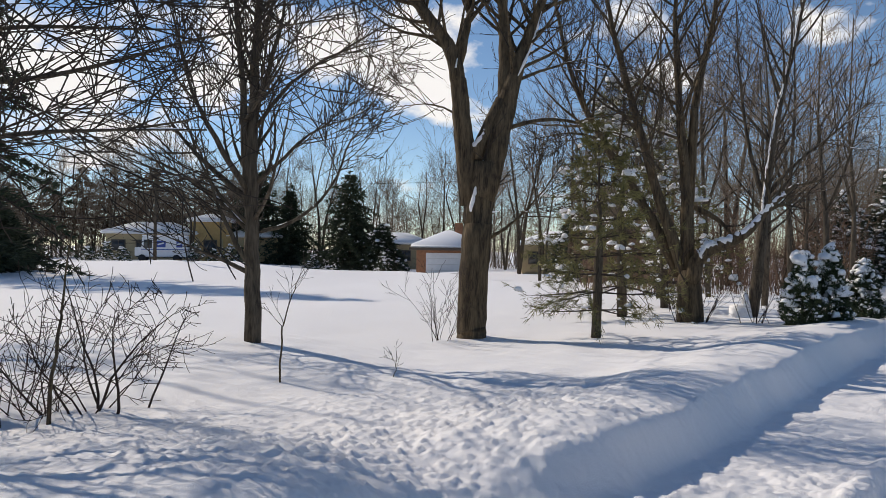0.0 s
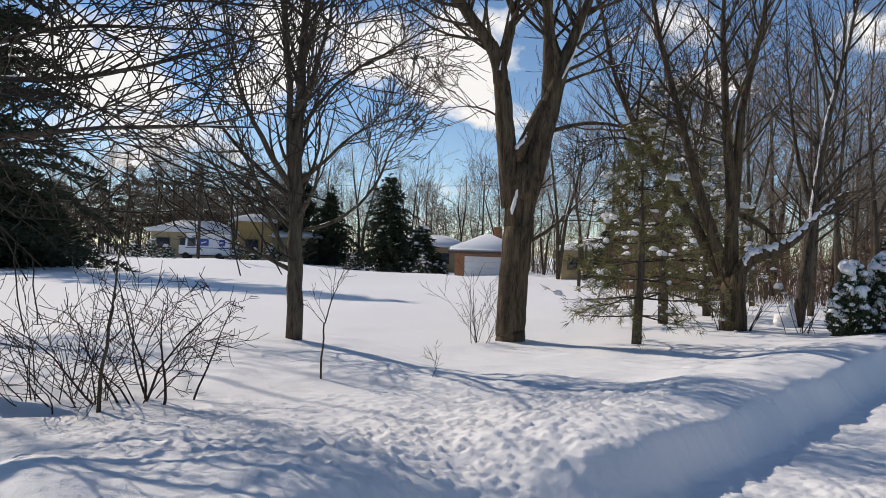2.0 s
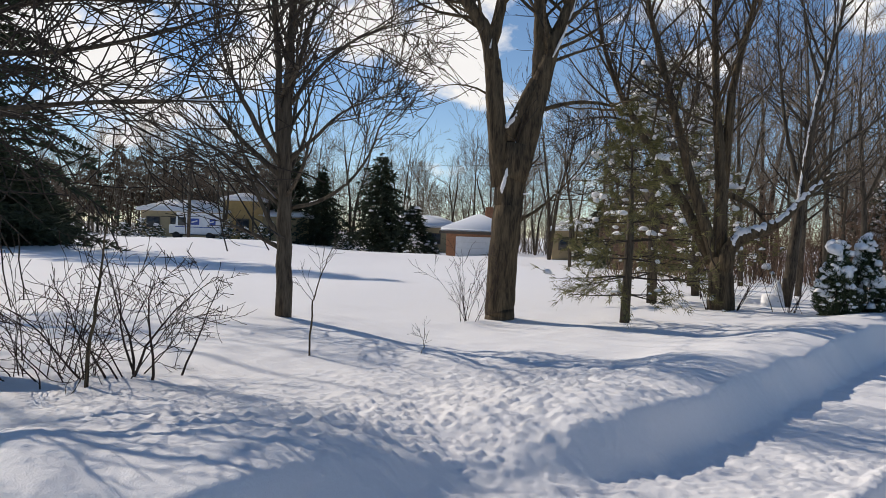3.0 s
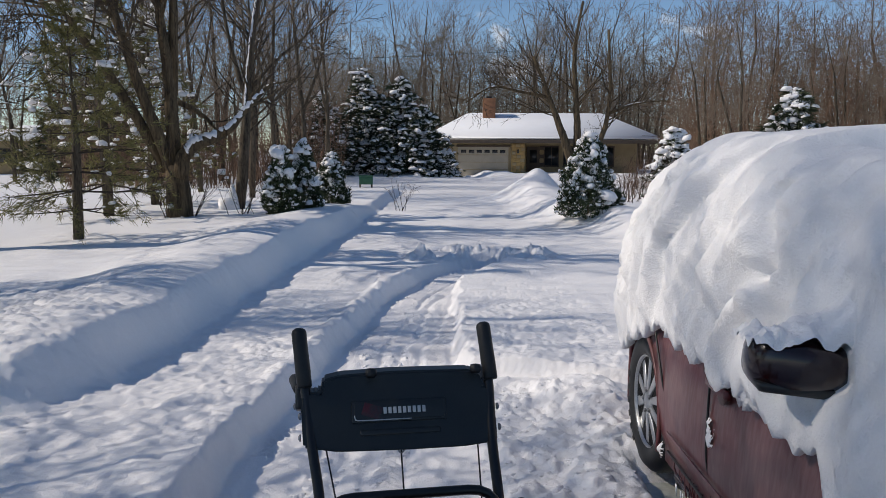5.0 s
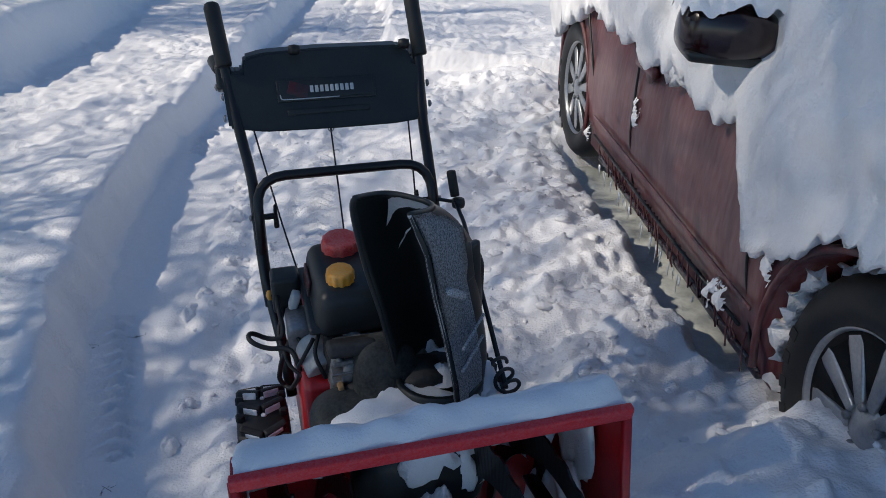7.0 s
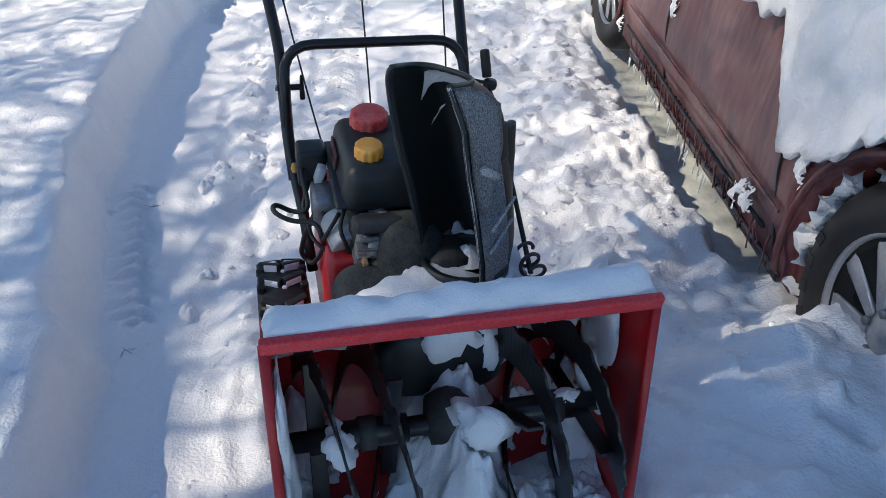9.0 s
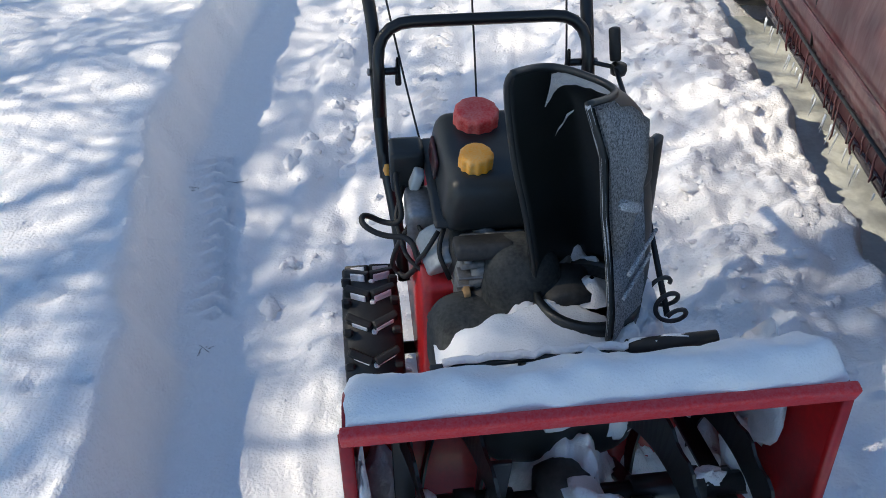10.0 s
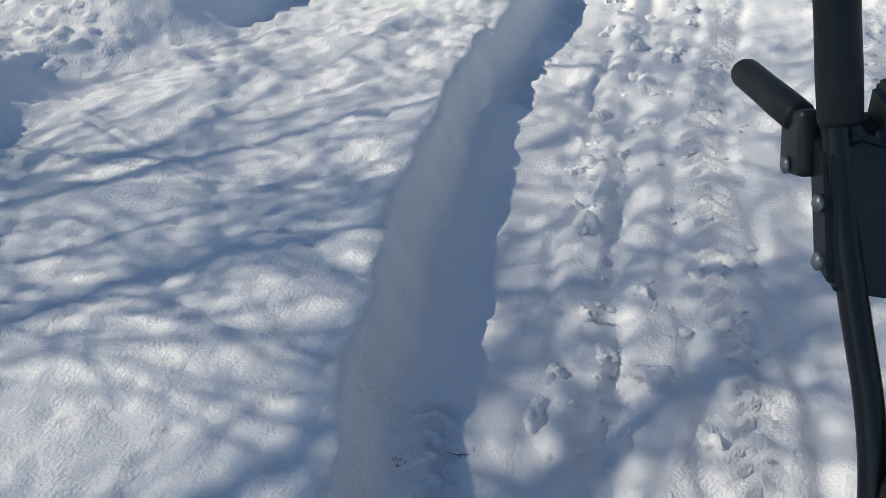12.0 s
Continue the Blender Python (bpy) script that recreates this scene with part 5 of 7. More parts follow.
        y += rng.uniform(0.012, 0.09)
    obj("frozen_crust", mesh("frozen_crust", *sweep(crust, 6)), PAINT, c, "frozen drips along the maroon sill")
    obj("icicles", mesh("icicles", *sweep(paths, 6)), ICE, c, "small icicles along the sill")


def stuck_patch(v, f, y, z, sy, sz, seed):
    """A ragged flat patch of snow clinging to the door."""
    n, n0 = 15, len(v)
    U, W = np.meshgrid(np.linspace(-1, 1, n), np.linspace(-1, 1, n))
    shape = 0.75 - np.hypot(U, W) + 0.6 * fbm(U / 0.6, W / 0.6, 3, seed)
    for u, w, k in zip(U.ravel(), W.ravel(), shape.ravel()):
        v.append(V(-0.012 - 0.022 * math.sqrt(max(k, 0)), y + u * sy, z + w * sz))
    f += [tuple(n0 + q for q in (j * n + i, j * n + i + 1, (j + 1) * n + i + 1, (j + 1) * n + i)) for j in range(n - 1) for i in range(n - 1) if shape[j, i] > 0]


def car_snow():
    """The thick cover on roof, glass and bonnet, with a torn lower edge."""
    ys = np.linspace(-0.95, 3.45, 300)
    t_n = 96
    verts, faces = [], []
    edge_pts = ([-0.95, -0.5, -0.1, 0.15, 0.36, 0.5, 0.62, 0.75, 1.0, 1.3, 1.6, 1.9, 2.15, 2.4, 2.8, 3.1, 3.45], [0.75, 0.78, 0.80, 0.79, 0.60, 0.58, 0.78, 0.84, 0.88, 0.86, 0.83, 0.84, 0.84, 0.78, 0.64, 0.55, 0.5])
    ycol = ys[:, None] + np.zeros((1, t_n))
    low = np.interp(ys, *edge_pts) + 0.045 * fbm(ys / 0.14, ys * 0 + 2, 3, 91) + 0.02 * noise2(ys / 0.03, ys * 0, 92)
    for i, y in enumerate(ys):
        belt, roof, inset = car_half(y)
        k = max(0.0, roof - belt)
        z0 = low[i]
        top = max(roof, belt) + 0.255 + 0.02 * math.sin(y * 3)
        thick = float(np.interp(y, [-0.95, 0.4, 0.55, 0.75, 2.4, 3.45], [0.08, 0.10, 0.11, 0.09, 0.09, 0.08]))
        xin = inset + 0.16 + 0.36 * k
        for j in range(t_n):
            u = j / (t_n - 1)
            if u < 0.04:
                a = u / 0.04
                p = (inset + 0.01 - thick * 0.55 * a, z0 + 0.02 - 0.03 * a)
            elif u < 0.55:
                a = (u - 0.04) / 0.51
                x0, x1 = inset - thick * 0.55, xin + 0.05
                b = a * math.pi / 2
                p = (x0 + (x1 - x0) * (1 - math.cos(b)) ** 1.15, z0 - 0.01 + (top - z0 + 0.01) * math.sin(b) ** 0.92)
                p = (p[0] - 0.05 * math.sin(a * math.pi), p[1])
            elif u < 0.8:
                a = (u - 0.55) / 0.25
                p = (xin + 0.05 + (1.67 - 2 * xin) * a, top + 0.02 * math.sin(a * math.pi))
            else:
                a = (u - 0.8) / 0.2
                b = a * math.pi / 2
                x0, x1 = 1.72 - xin, 1.74 - inset
                p = (x0 + (x1 - x0) * math.sin(b), 0.7 + (top - 0.7) * math.cos(b))
            end = float(np.interp(y, [-0.95, -0.85, 3.3, 3.45], [0.75, 1, 1, 0.86]))
            verts.append([p[0], y, 0.5 + (p[1] - 0.5) * end])
        
    vs = np.array(verts).reshape(len(ys), t_n, 3)
    u = np.linspace(0, 1, t_n)[None, :]
    yy = vs[:, :, 1]
    on_side = np.clip((u - 0.03) / 0.08, 0, 1) * np.clip((0.6 - u) / 0.15, 0, 1)
    slant = (yy + 0.75 * (vs[:, :, 2] - 1.2)) / 0.17 + 0.5 * fbm(yy / 0.4, vs[:, :, 2] / 0.4, 2, 94)
    flute = (0.9 - 2.4 * np.abs(fbm(slant, vs[:, :, 2] / 2.5, 2, 95))) * step(0.7, 1.25, yy)
    lumps = fbm(yy / 0.30, vs[:, :, 2] / 0.30, 4, 96)
    grain = fbm(yy / 0.05, vs[:, :, 2] / 0.05, 3, 97)
    torn = step(0.0, 0.06, fbm(yy / 0.55, vs[:, :, 2] / 0.42, 3, 98) - 0.12) * step(1.2, 0.95, yy)
    vs[:, :, 0] -= on_side * (0.05 * flute + 0.014 * lumps + 0.008 * grain + 0.03 * torn - 0.01)
    ledge = 1.18 + 0.14 * fbm(vs[:, :, 2] / 0.22, yy * 0, 3, 101) + 0.25 * (vs[:, :, 2] - 1.25)
    fore = step(0.02, -0.03, yy - ledge)
    vs[:, :, 0] += on_side * fore * (0.085 + 0.03 * fbm(yy / 0.28, vs[:, :, 2] / 0.28, 4, 102))
    on_top = np.clip((u - 0.4) / 0.15, 0, 1)
    vs[:, :, 2] -= on_top * fore * 0.07
    vs[:, :, 2] += on_top * (0.012 * fbm(yy / 0.5, vs[:, :, 0] / 0.5, 3, 99)) + (1 - on_top) * 0.006 * grain
    vs[:, :, 1] += on_side * 0.012 * lumps
    vs[:, :, 0] -= on_side * 0.012 * fbm(yy / 0.11, vs[:, :, 2] / 0.14, 2, 103) * (1 - fore)
    nyy = len(ys)
    for i in range(nyy - 1):
        for j in range(t_n - 1):
            a = i * t_n + j
            faces.append((a, a + t_n, a + t_n + 1, a + 1))
    faces.append(tuple(range(t_n)))
    faces.append(tuple(reversed(range((nyy - 1) * t_n, nyy * t_n))))
    ob = obj("snow_cover", mesh("snow_cover", vs.reshape(-1, 3), faces), SNOW, m=CAR)
    tagged(ob, "thick fluted blanket of snow sliding off a car", "snow")
    rng = random.Random(12)
    v, f = [], []
    n, m_ = 60, 34
    X, Y = np.meshgrid(np.linspace(-0.20, 0.16, n), np.linspace(0.71, 0.895, m_))
    rim = np.clip(np.minimum(np.minimum(X + 0.20, 0.19 - X) / 0.07, np.minimum(Y - 0.71, 0.895 - Y) / 0.07) + 0.12 * fbm(X / 0.05, Y / 0.05, 2, 131), 0, 1)
    Z = 1.135 + (0.045 + 0.075 * step(-0.12, 0.10, X)) * np.sqrt(rim) * (1 + 0.35 * fbm(X / 0.10, Y / 0.10, 3, 132)) + 0.012 * fbm(X / 0.025, Y / 0.025, 2, 133)
    v += [V(*q) for q in np.stack([X, Y, Z], -1).reshape(-1, 3)]
    f += [(j * n + i, j * n + i + 1, (j + 1) * n + i + 1, (j + 1) * n + i) for j in range(m_ - 1) for i in range(n - 1)]
    for i in range(30):
        snow_blob(rng, v, f, V(-0.005 - 0.01 * rng.random(), 0.72 + 0.022 * i, 0.86 + 0.05 * rng.random()), 0.035, 0.05, 0.10)
    tagged(obj("mirror_snow", mesh("mirror_snow", v, f), SNOW, m=CAR), "heap of snow on a car's door mirror", "snow")
    v, f = [], []
    na, nl = 90, 14  # snow packed round the front tyre and arch
    A, L = np.meshgrid(np.linspace(-0.45, 1.3, na), np.linspace(0, 1, nl), indexing="ij")
    lump = fbm(A / 0.09, L / 0.45, 3, 111)
    RR = 0.372 + 0.024 * lump + 0.012 * fbm(A / 0.03, L / 0.2, 2, 112) - 0.03 * L * step(0.7, 1.3, A)
    px_ = 0.02 + 0.15 * L + 0.012 * fbm(A / 0.06, L / 0.3, 2, 113)
    vs2 = np.stack([px_, RR * np.cos(A), 0.37 + RR * np.sin(A)], -1).reshape(-1, 3)
    keep = fbm(A / 0.16, L / 0.6, 3, 114) + 0.45 - 0.75 * step(0.5, 1.3, A)
    ff2 = [(i * nl + j, (i + 1) * nl + j, (i + 1) * nl + j + 1, i * nl + j + 1) for i in range(na - 1) for j in range(nl - 1) if keep[i, j] > 0]
    tagged(obj("arch_snow", mesh("arch_snow", vs2, ff2), SNOW, m=CAR), "crust of dirty snow packed between tyre and arch", "snow")
    for i in range(60):
        a = rng.uniform(2.3, 4.4)
        q = rng.uniform(0.08, 0.3)
        snow_blob(rng, v, f, V(0.035, -q * math.cos(a) * -1, 0.32 + q * math.sin(a)), 0.008, rng.uniform(0.004, 0.014), rng.uniform(0.004, 0.014))
    for y, z in ((1.53, 0.60), (0.40, 0.60), (0.42, 0.55), (0.62, 0.32), (0.66, 0.34), (0.70, 0.30), (2.12, 0.30)):
        stuck_patch(v, f, y, z, rng.uniform(0.022, 0.04), rng.uniform(0.035, 0.06), int(y * 100))
    tagged(obj("packed_snow", mesh("packed_snow", v, f), SNOW, m=CAR), "crumbs of snow packed in a wheel arch", "snow", kind="stuff")


car()
car_snow()

# ---- the snow blower ----
BLOWER = Matrix.Translation((0.465, 1.06, 0.0)) @ rotz(11.0)   # local: y from the auger towards the handles


def grip(name, a, b, r, parent, label=""):
    a, b = V(*a), V(*b)
    d = (b - a)
    path = [(a, r * 0.9)] + [(a + d * k, r * s) for k, s in ((0.03, 1.0), (0.3, 1.03), (0.6, 1.0), (0.92, 1.02), (0.97, 0.9), (1.0, 0.55))]
    return obj(name, mesh(name, *sweep([path], 14)), RUBBER, parent, label)


def auger_flight(parent, x0, x1, turn, flip, y, z):
    """A toothed steel ribbon wound round the shaft."""
    n = 80
    verts, faces = [], []
    for i in range(n + 1):
        t = i / n
        a = radians(turn) + flip * t * 2 * math.pi * 1.05
        x = x0 + (x1 - x0) * t
        ro = 0.185 + (0.005 if i % 4 < 2 else -0.003)
        for r in (0.118 + 0.012 * math.sin(5 * t), ro):
            for dx in (-0.0022, 0.0022):
                verts.append(V(x + dx, y + r * math.cos(a), z + r * math.sin(a)))
    for i in range(n):
        a, b = i * 4, i * 4 + 4
        faces += [(a, a + 2, b + 2, b), (a + 1, b + 1, b + 3, a + 3), (a + 2, a + 3, b + 3, b + 2), (a, b, b + 1, a + 1)]
    faces += [(0, 1, 3, 2), (n * 4, n * 4 + 2, n * 4 + 3, n * 4 + 1)]
    return obj("auger_flight", mesh("auger_flight", verts, faces, False), TUBE, parent)


def blower():
    b = thing("snow_blower", BLOWER, "red and black two-stage snow blower dusted with snow", "snow blower")
    # auger housing: curved back sheet and two side plates
    prof = [(0.0, 0.77), (0.045, 0.77), (0.095, 0.73), (0.145, 0.66), (0.20, 0.58), (0.24, 0.50), (0.22, 0.42), (0.16, 0.33), (0.05, 0.28), (-0.10, 0.265)]
    pr = [(p.y, p.z) for p in rounded([V(0, y, z) for y, z in prof], 0.05, 3)]
    vs, fs = [], []
    for y, z in pr:
        for x in (-0.305, 0.305):
            vs.append(V(x, y, z))
    cy, cz = 0.08, 0.5
    for y, z in pr:
        d = V(0, cy - y, cz - z).normalized() * 0.006
        for x in (-0.305, 0.305):
            vs.append(V(x, y + d.y, z + d.z))
    k = len(pr)
    for i in range(k - 1):
        fs.append((2 * i, 2 * i + 2, 2 * i + 3, 2 * i + 1))
        o = 2 * k
        fs.append((o + 2 * i, o + 2 * i + 1, o + 2 * i + 3, o + 2 * i + 2))
    hs = obj("auger_housing", mesh("auger_housing", vs, fs), RED, b, "red auger housing with a snowy top")
    for x in (-0.309, 0.309):
        bm = bmesh.new()
        outline = [(y, z) for y, z in pr]
        va = [bm.verts.new((x - 0.003, y, z)) for y, z in outline]
        vb = [bm.verts.new((x + 0.003, y, z)) for y, z in outline]
        bm.faces.new(va)
        bm.faces.new(list(reversed(vb)))
        for i in range(len(va)):
            j = (i + 1) % len(va)
            bm.faces.new((va[i], vb[i], vb[j], va[j]))
        bmesh.ops.recalc_face_normals(bm, faces=bm.faces)
        part("side_plate", bm, RED, hs, smooth=False)
        e = [(V(x, 0.0, 0.765), 0.009), (V(x, -0.05, 0.52), 0.009), (V(x, -0.10, 0.27), 0.009)]
        obj("edge_fold", mesh("edge_fold", *sweep([e], 6)), RED, hs)
        part("skid_shoe", box(bmesh.new(), (x * 1.03, 0.03, 0.29), (0.008, 0.18, 0.07), 0.003), IRON, hs)
        part("bearing_plate", lathe(bmesh.new(), [(0, 0), (0.03, 0), (0.034, 0.006), (0.05, 0.01)], 16, Matrix.Translation((x * 1.01, 0.06, 0.47)) @ roty(90 if x < 0 else -90) @ Matrix.Translation((0, 0, -0.004))), IRON, hs)
    part("front_lip", box(bmesh.new(), (0, -0.004, 0.767), (0.63, 0.016, 0.026), 0.004, rotx(10)), FROST_RED, hs, "frosted red front edge")
    part("scraper_bar", box(bmesh.new(), (0, -0.095, 0.262), (0.61, 0.03, 0.012), 0.003), IRON, hs)
    sh = pipe("auger_shaft", [(-0.30, 0.06, 0.47), (0.30, 0.06, 0.47)], 0.019, TUBE, b, 0, 12)
    for x0, x1, tn, fl in ((-0.27, -0.07, 20, 1), (0.27, 0.07, 20, -1), (-0.27, -0.07, 200, 1), (0.27, 0.07, 200, -1)):
        auger_flight(sh, x0, x1, tn, fl, 0.06, 0.47)
    for x in (-0.24, -0.11, 0.11, 0.24):
        for a in (30, 210):
            part("flight_spoke", box(bmesh.new(), (0, 0, 0.075), (0.03, 0.008, 0.15), 0.002), TUBE, sh, m=Matrix.Translation((x, 0.06, 0.47)) @ rotx(a + x * 200))
    bm = lathe(bmesh.new(), [(0.0, -0.05), (0.045, -0.04), (0.06, 0.0), (0.045, 0.04), (0.0, 0.05)], 16, Matrix.Translation((0.0, 0.07, 0.47)) @ roty(90))
    part("gear_case", bm, IRON, sh)
    pipe("gear_neck", [(0, 0.08, 0.47), (0, 0.235, 0.47)], 0.03, IRON, sh, 0, 12)
    im = part("impeller_hub", lathe(bmesh.new(), [(0, 0), (0.05, 0), (0.05, 0.05), (0, 0.05)], 16, Matrix.Translation((0, 0.24, 0.5)) @ rotx(90)), TUBE, b)
    for i in range(4):
        part("impeller_blade", box(bmesh.new(), (0.08, 0, 0.03), (0.11, 0.05, 0.006), 0.002, rotx(70)), TUBE, im, m=Matrix.Translation((0, 0.225, 0.5)) @ rotx(90) @ rotz(90 * i + 25))
    part("impeller_drum", lathe(bmesh.new(), [(0.125, 0.0), (0.13, 0.0), (0.13, 0.075), (0.0, 0.075)], 32, Matrix.Translation((0, 0.235, 0.47)) @ rotx(-90)), RED, b)
    # chassis, engine
    part("chassis", box(bmesh.new(), (-0.02, 0.62, 0.40), (0.33, 0.40, 0.34), 0.015, None, 0.94), RED, b, "red pressed-steel chassis")
    part("belt_cover", dome(bmesh.new(), (-0.01, 0.405, 0.53), (0.072, 0.068, 0.145), 0.62, rotx(-8)), DUSTY, b, "dusty black belt cover")
    part("belt_cover", dome(bmesh.new(), (-0.092, 0.365, 0.485), (0.082, 0.078, 0.098), 0.62, rotz(10)), DUSTY, b, "dusty black belt cover")
    part("belt_cover", dome(bmesh.new(), (0.12, 0.42, 0.48), (0.09, 0.085, 0.13), 0.62), DUSTY, b)
    pipe("cover_seam", [(-0.165, 0.335, 0.50), (-0.10, 0.285, 0.53), (-0.03, 0.325, 0.56), (0.04, 0.335, 0.60)], 0.003, DUSTY, b, 0.03, 6)
    eng = part("engine_block", box(bmesh.new(), (0.0, 0.56, 0.56), (0.26, 0.24, 0.18), 0.03), IRON, b, "grimy cast engine block")
    for i in range(6):
        part("cooling_fin", box(bmesh.new(), (-0.02, 0.44 - 0.004 * i, 0.50 + 0.022 * i), (0.2, 0.03, 0.006), 0.002), STEEL, eng)
    part("gear_cover", box(bmesh.new(), (-0.05, 0.455, 0.60), (0.16, 0.05, 0.12), 0.018, rotx(-8), 0.8, 2), CAST, eng, "grey cast crankcase cover")
    for x, z, r in ((-0.045, 0.60, 0.026), (0.02, 0.618, 0.022), (-0.085, 0.575, 0.02), (0.06, 0.60, 0.024)):
        part("casting_boss", lathe(bmesh.new(), [(0.0, 0.05), (r * 0.55, 0.05), (r * 0.6, 0.044), (r, 0.035), (r * 1.1, 0.0)], 18, Matrix.Translation((x, 0.46, z)) @ rotx(75)), CAST, eng)
    pipe("intake_pipe", [(-0.075, 0.50, 0.655), (-0.05, 0.45, 0.64), (0.0, 0.435, 0.635), (0.05, 0.44, 0.645)], 0.017, CAST, eng, 0.05, 12)
    part("red_tag", box(bmesh.new(), (0.0, 0.428, 0.618), (0.034, 0.012, 0.022), 0.005, rotz(-20)), REDCAP, eng)
    part("cover_rib", box(bmesh.new(), (-0.05, 0.425, 0.625), (0.13, 0.014, 0.012), 0.004), CAST, eng)
    part("breather", lathe(bmesh.new(), [(0.0, 0), (0.022, 0), (0.026, 0.006), (0.026, 0.03), (0.0, 0.034)], 16, Matrix.Translation((-0.075, 0.44, 0.60)) @ rotx(90)), CAST, eng)
    part("exhaust_shield", box(bmesh.new(), (-0.075, 0.435, 0.655), (0.10, 0.06, 0.03), 0.01, rotx(-20)), IRON, eng)
    for x, z in ((-0.095, 0.56), (-0.05, 0.645), (0.03, 0.64), (-0.10, 0.63)):
        part("bolt", lathe(bmesh.new(), [(0.008, 0), (0.008, 0.006), (0.0, 0.008)], 6, Matrix.Translation((x, 0.428, z)) @ rotx(90)), STEEL, eng)
    # unidentified tan piece, given the timber colour
    part("tan_piece", box(bmesh.new(), (-0.105, 0.44, 0.545), (0.012, 0.10, 0.09), 0.003), WOOD, b, "tan wood-like piece beside the belt cover")
    for q in ([(-0.145, 0.49, 0.65), (-0.17, 0.47, 0.62), (-0.185, 0.50, 0.57), (-0.165, 0.54, 0.53)], [(-0.13, 0.50, 0.665), (-0.15, 0.46, 0.63), (-0.13, 0.44, 0.58)], [(-0.19, 0.67, 0.63), (-0.215, 0.60, 0.60), (-0.20, 0.54, 0.55), (-0.15, 0.50, 0.52)]):
        pipe("engine_cable", q, 0.0045, RUBBER, b, 0.02, 7)
    part("fuel_tank", box(bmesh.new(), (0.012, 0.60, 0.705), (0.31, 0.27, 0.105), 0.035, None, 0.9, 4), BLACK, b, "black plastic engine shroud and fuel tank")
    part("tank_rim", box(bmesh.new(), (0.012, 0.61, 0.672), (0.332, 0.268, 0.016), 0.008), BLACK, b)
    part("shroud_skirt", box(bmesh.new(), (0.015, 0.605, 0.625), (0.28, 0.23, 0.09), 0.025), BLACK, b)
    part("air_cleaner_box", box(bmesh.new(), (0.19, 0.62, 0.70), (0.11, 0.18, 0.13), 0.025), BLACK, b)

    def cap(name, x, y, z, r, h, mat, label):
        bm = bmesh.new()
        n = 72
        rings = []
        for zz, k, d in ((0, 1.0, 1), (h * 0.72, 1.0, 1), (h * 0.88, 0.975, 0.8), (h * 0.97, 0.9, 0.3), (h, 0.8, 0), (h * 1.02, 0.4, 0)):
            rings.append([bm.verts.new(((r * k + 0.0013 * d * math.cos(12 * 6.2832 * i / n)) * math.cos(6.2832 * i / n), (r * k + 0.0013 * d * math.cos(12 * 6.2832 * i / n)) * math.sin(6.2832 * i / n), zz)) for i in range(n)])
        for a_, b_ in zip(rings, rings[1:]):
            for i in range(n):
                bm.faces.new((a_[i], a_[(i + 1) % n], b_[(i + 1) % n], b_[i]))
        bm.faces.new(rings[-1])
        part(name, bm, mat, b, label, True, Matrix.Translation((x, y, z)) @ rotx(6))
    cap("fuel_cap", -0.057, 0.666, 0.752, 0.041, 0.036, REDCAP, "frosted red fuel cap")
    cap("oil_cap", -0.077, 0.532, 0.748, 0.029, 0.037, ORANGE, "frosted orange oil filler cap")
    part("filler_neck", lathe(bmesh.new(), [(0.036, 0), (0.032, 0.1), (0.02, 0.1)], 20, Matrix.Translation((-0.077, 0.525, 0.65))), BLACK, b)
    lab = part("warning_label", box(bmesh.new(), (0.062, 0.612, 0.7590), (0.13, 0.075, 0.002), 0, rotz(-4)), BLACK, b, "warning sticker in black, white and yellow")
    for i in range(3):
        part("print_bar", box(bmesh.new(), (0.05, 0.641 - 0.012 * i, 0.7606), (0.105 - 0.012 * i, 0.006, 0.001), 0, rotz(-4)), PALE, lab)
    part("print_block", box(bmesh.new(), (0.078, 0.593, 0.7606), (0.085, 0.026, 0.001), 0, rotz(-4)), YELLOW, lab)
    part("side_badge", box(bmesh.new(), (-0.139, 0.63, 0.71), (0.006, 0.09, 0.035), 0.002, roty(9)), LOGO_RED, b, "small dark red badge")
    part("starter_box", box(bmesh.new(), (-0.185, 0.69, 0.655), (0.065, 0.065, 0.09), 0.01), BLACK, b)
    part("primer_button", lathe(bmesh.new(), [(0.012, 0), (0.011, 0.008), (0.0, 0.012)], 14, Matrix.Translation((-0.219, 0.69, 0.645)) @ roty(-90)), ORANGE, b)
    part("electric_starter", lathe(bmesh.new(), [(0.0, 0), (0.034, 0.0), (0.038, 0.003), (0.039, 0.008), (0.039, 0.07), (0.03, 0.08), (0, 0.08)], 30, Matrix.Translation((-0.128, 0.468, 0.578)) @ rotx(-62) @ roty(-14)), ALLOY, b, "silver electric starter motor")
    part("carburettor", box(bmesh.new(), (-0.165, 0.60, 0.60), (0.06, 0.09, 0.08), 0.012), STEEL, b)
    part("spark_boot", box(bmesh.new(), (-0.17, 0.64, 0.655), (0.02, 0.03, 0.04), 0.006, roty(20)), PALE, b)
    part("muffler", lathe(bmesh.new(), [(0, 0), (0.05, 0.0), (0.06, 0.012), (0.06, 0.08), (0.05, 0.09), (0, 0.09)], 22, Matrix.Translation((0.06, 0.42, 0.57)) @ rotx(90)), IRON, b)
    pipe("engine_bracket", [(-0.16, 0.42, 0.50), (-0.10, 0.40, 0.56), (-0.02, 0.40, 0.60), (0.06, 0.40, 0.60)], 0.018, IRON, b, 0.04)
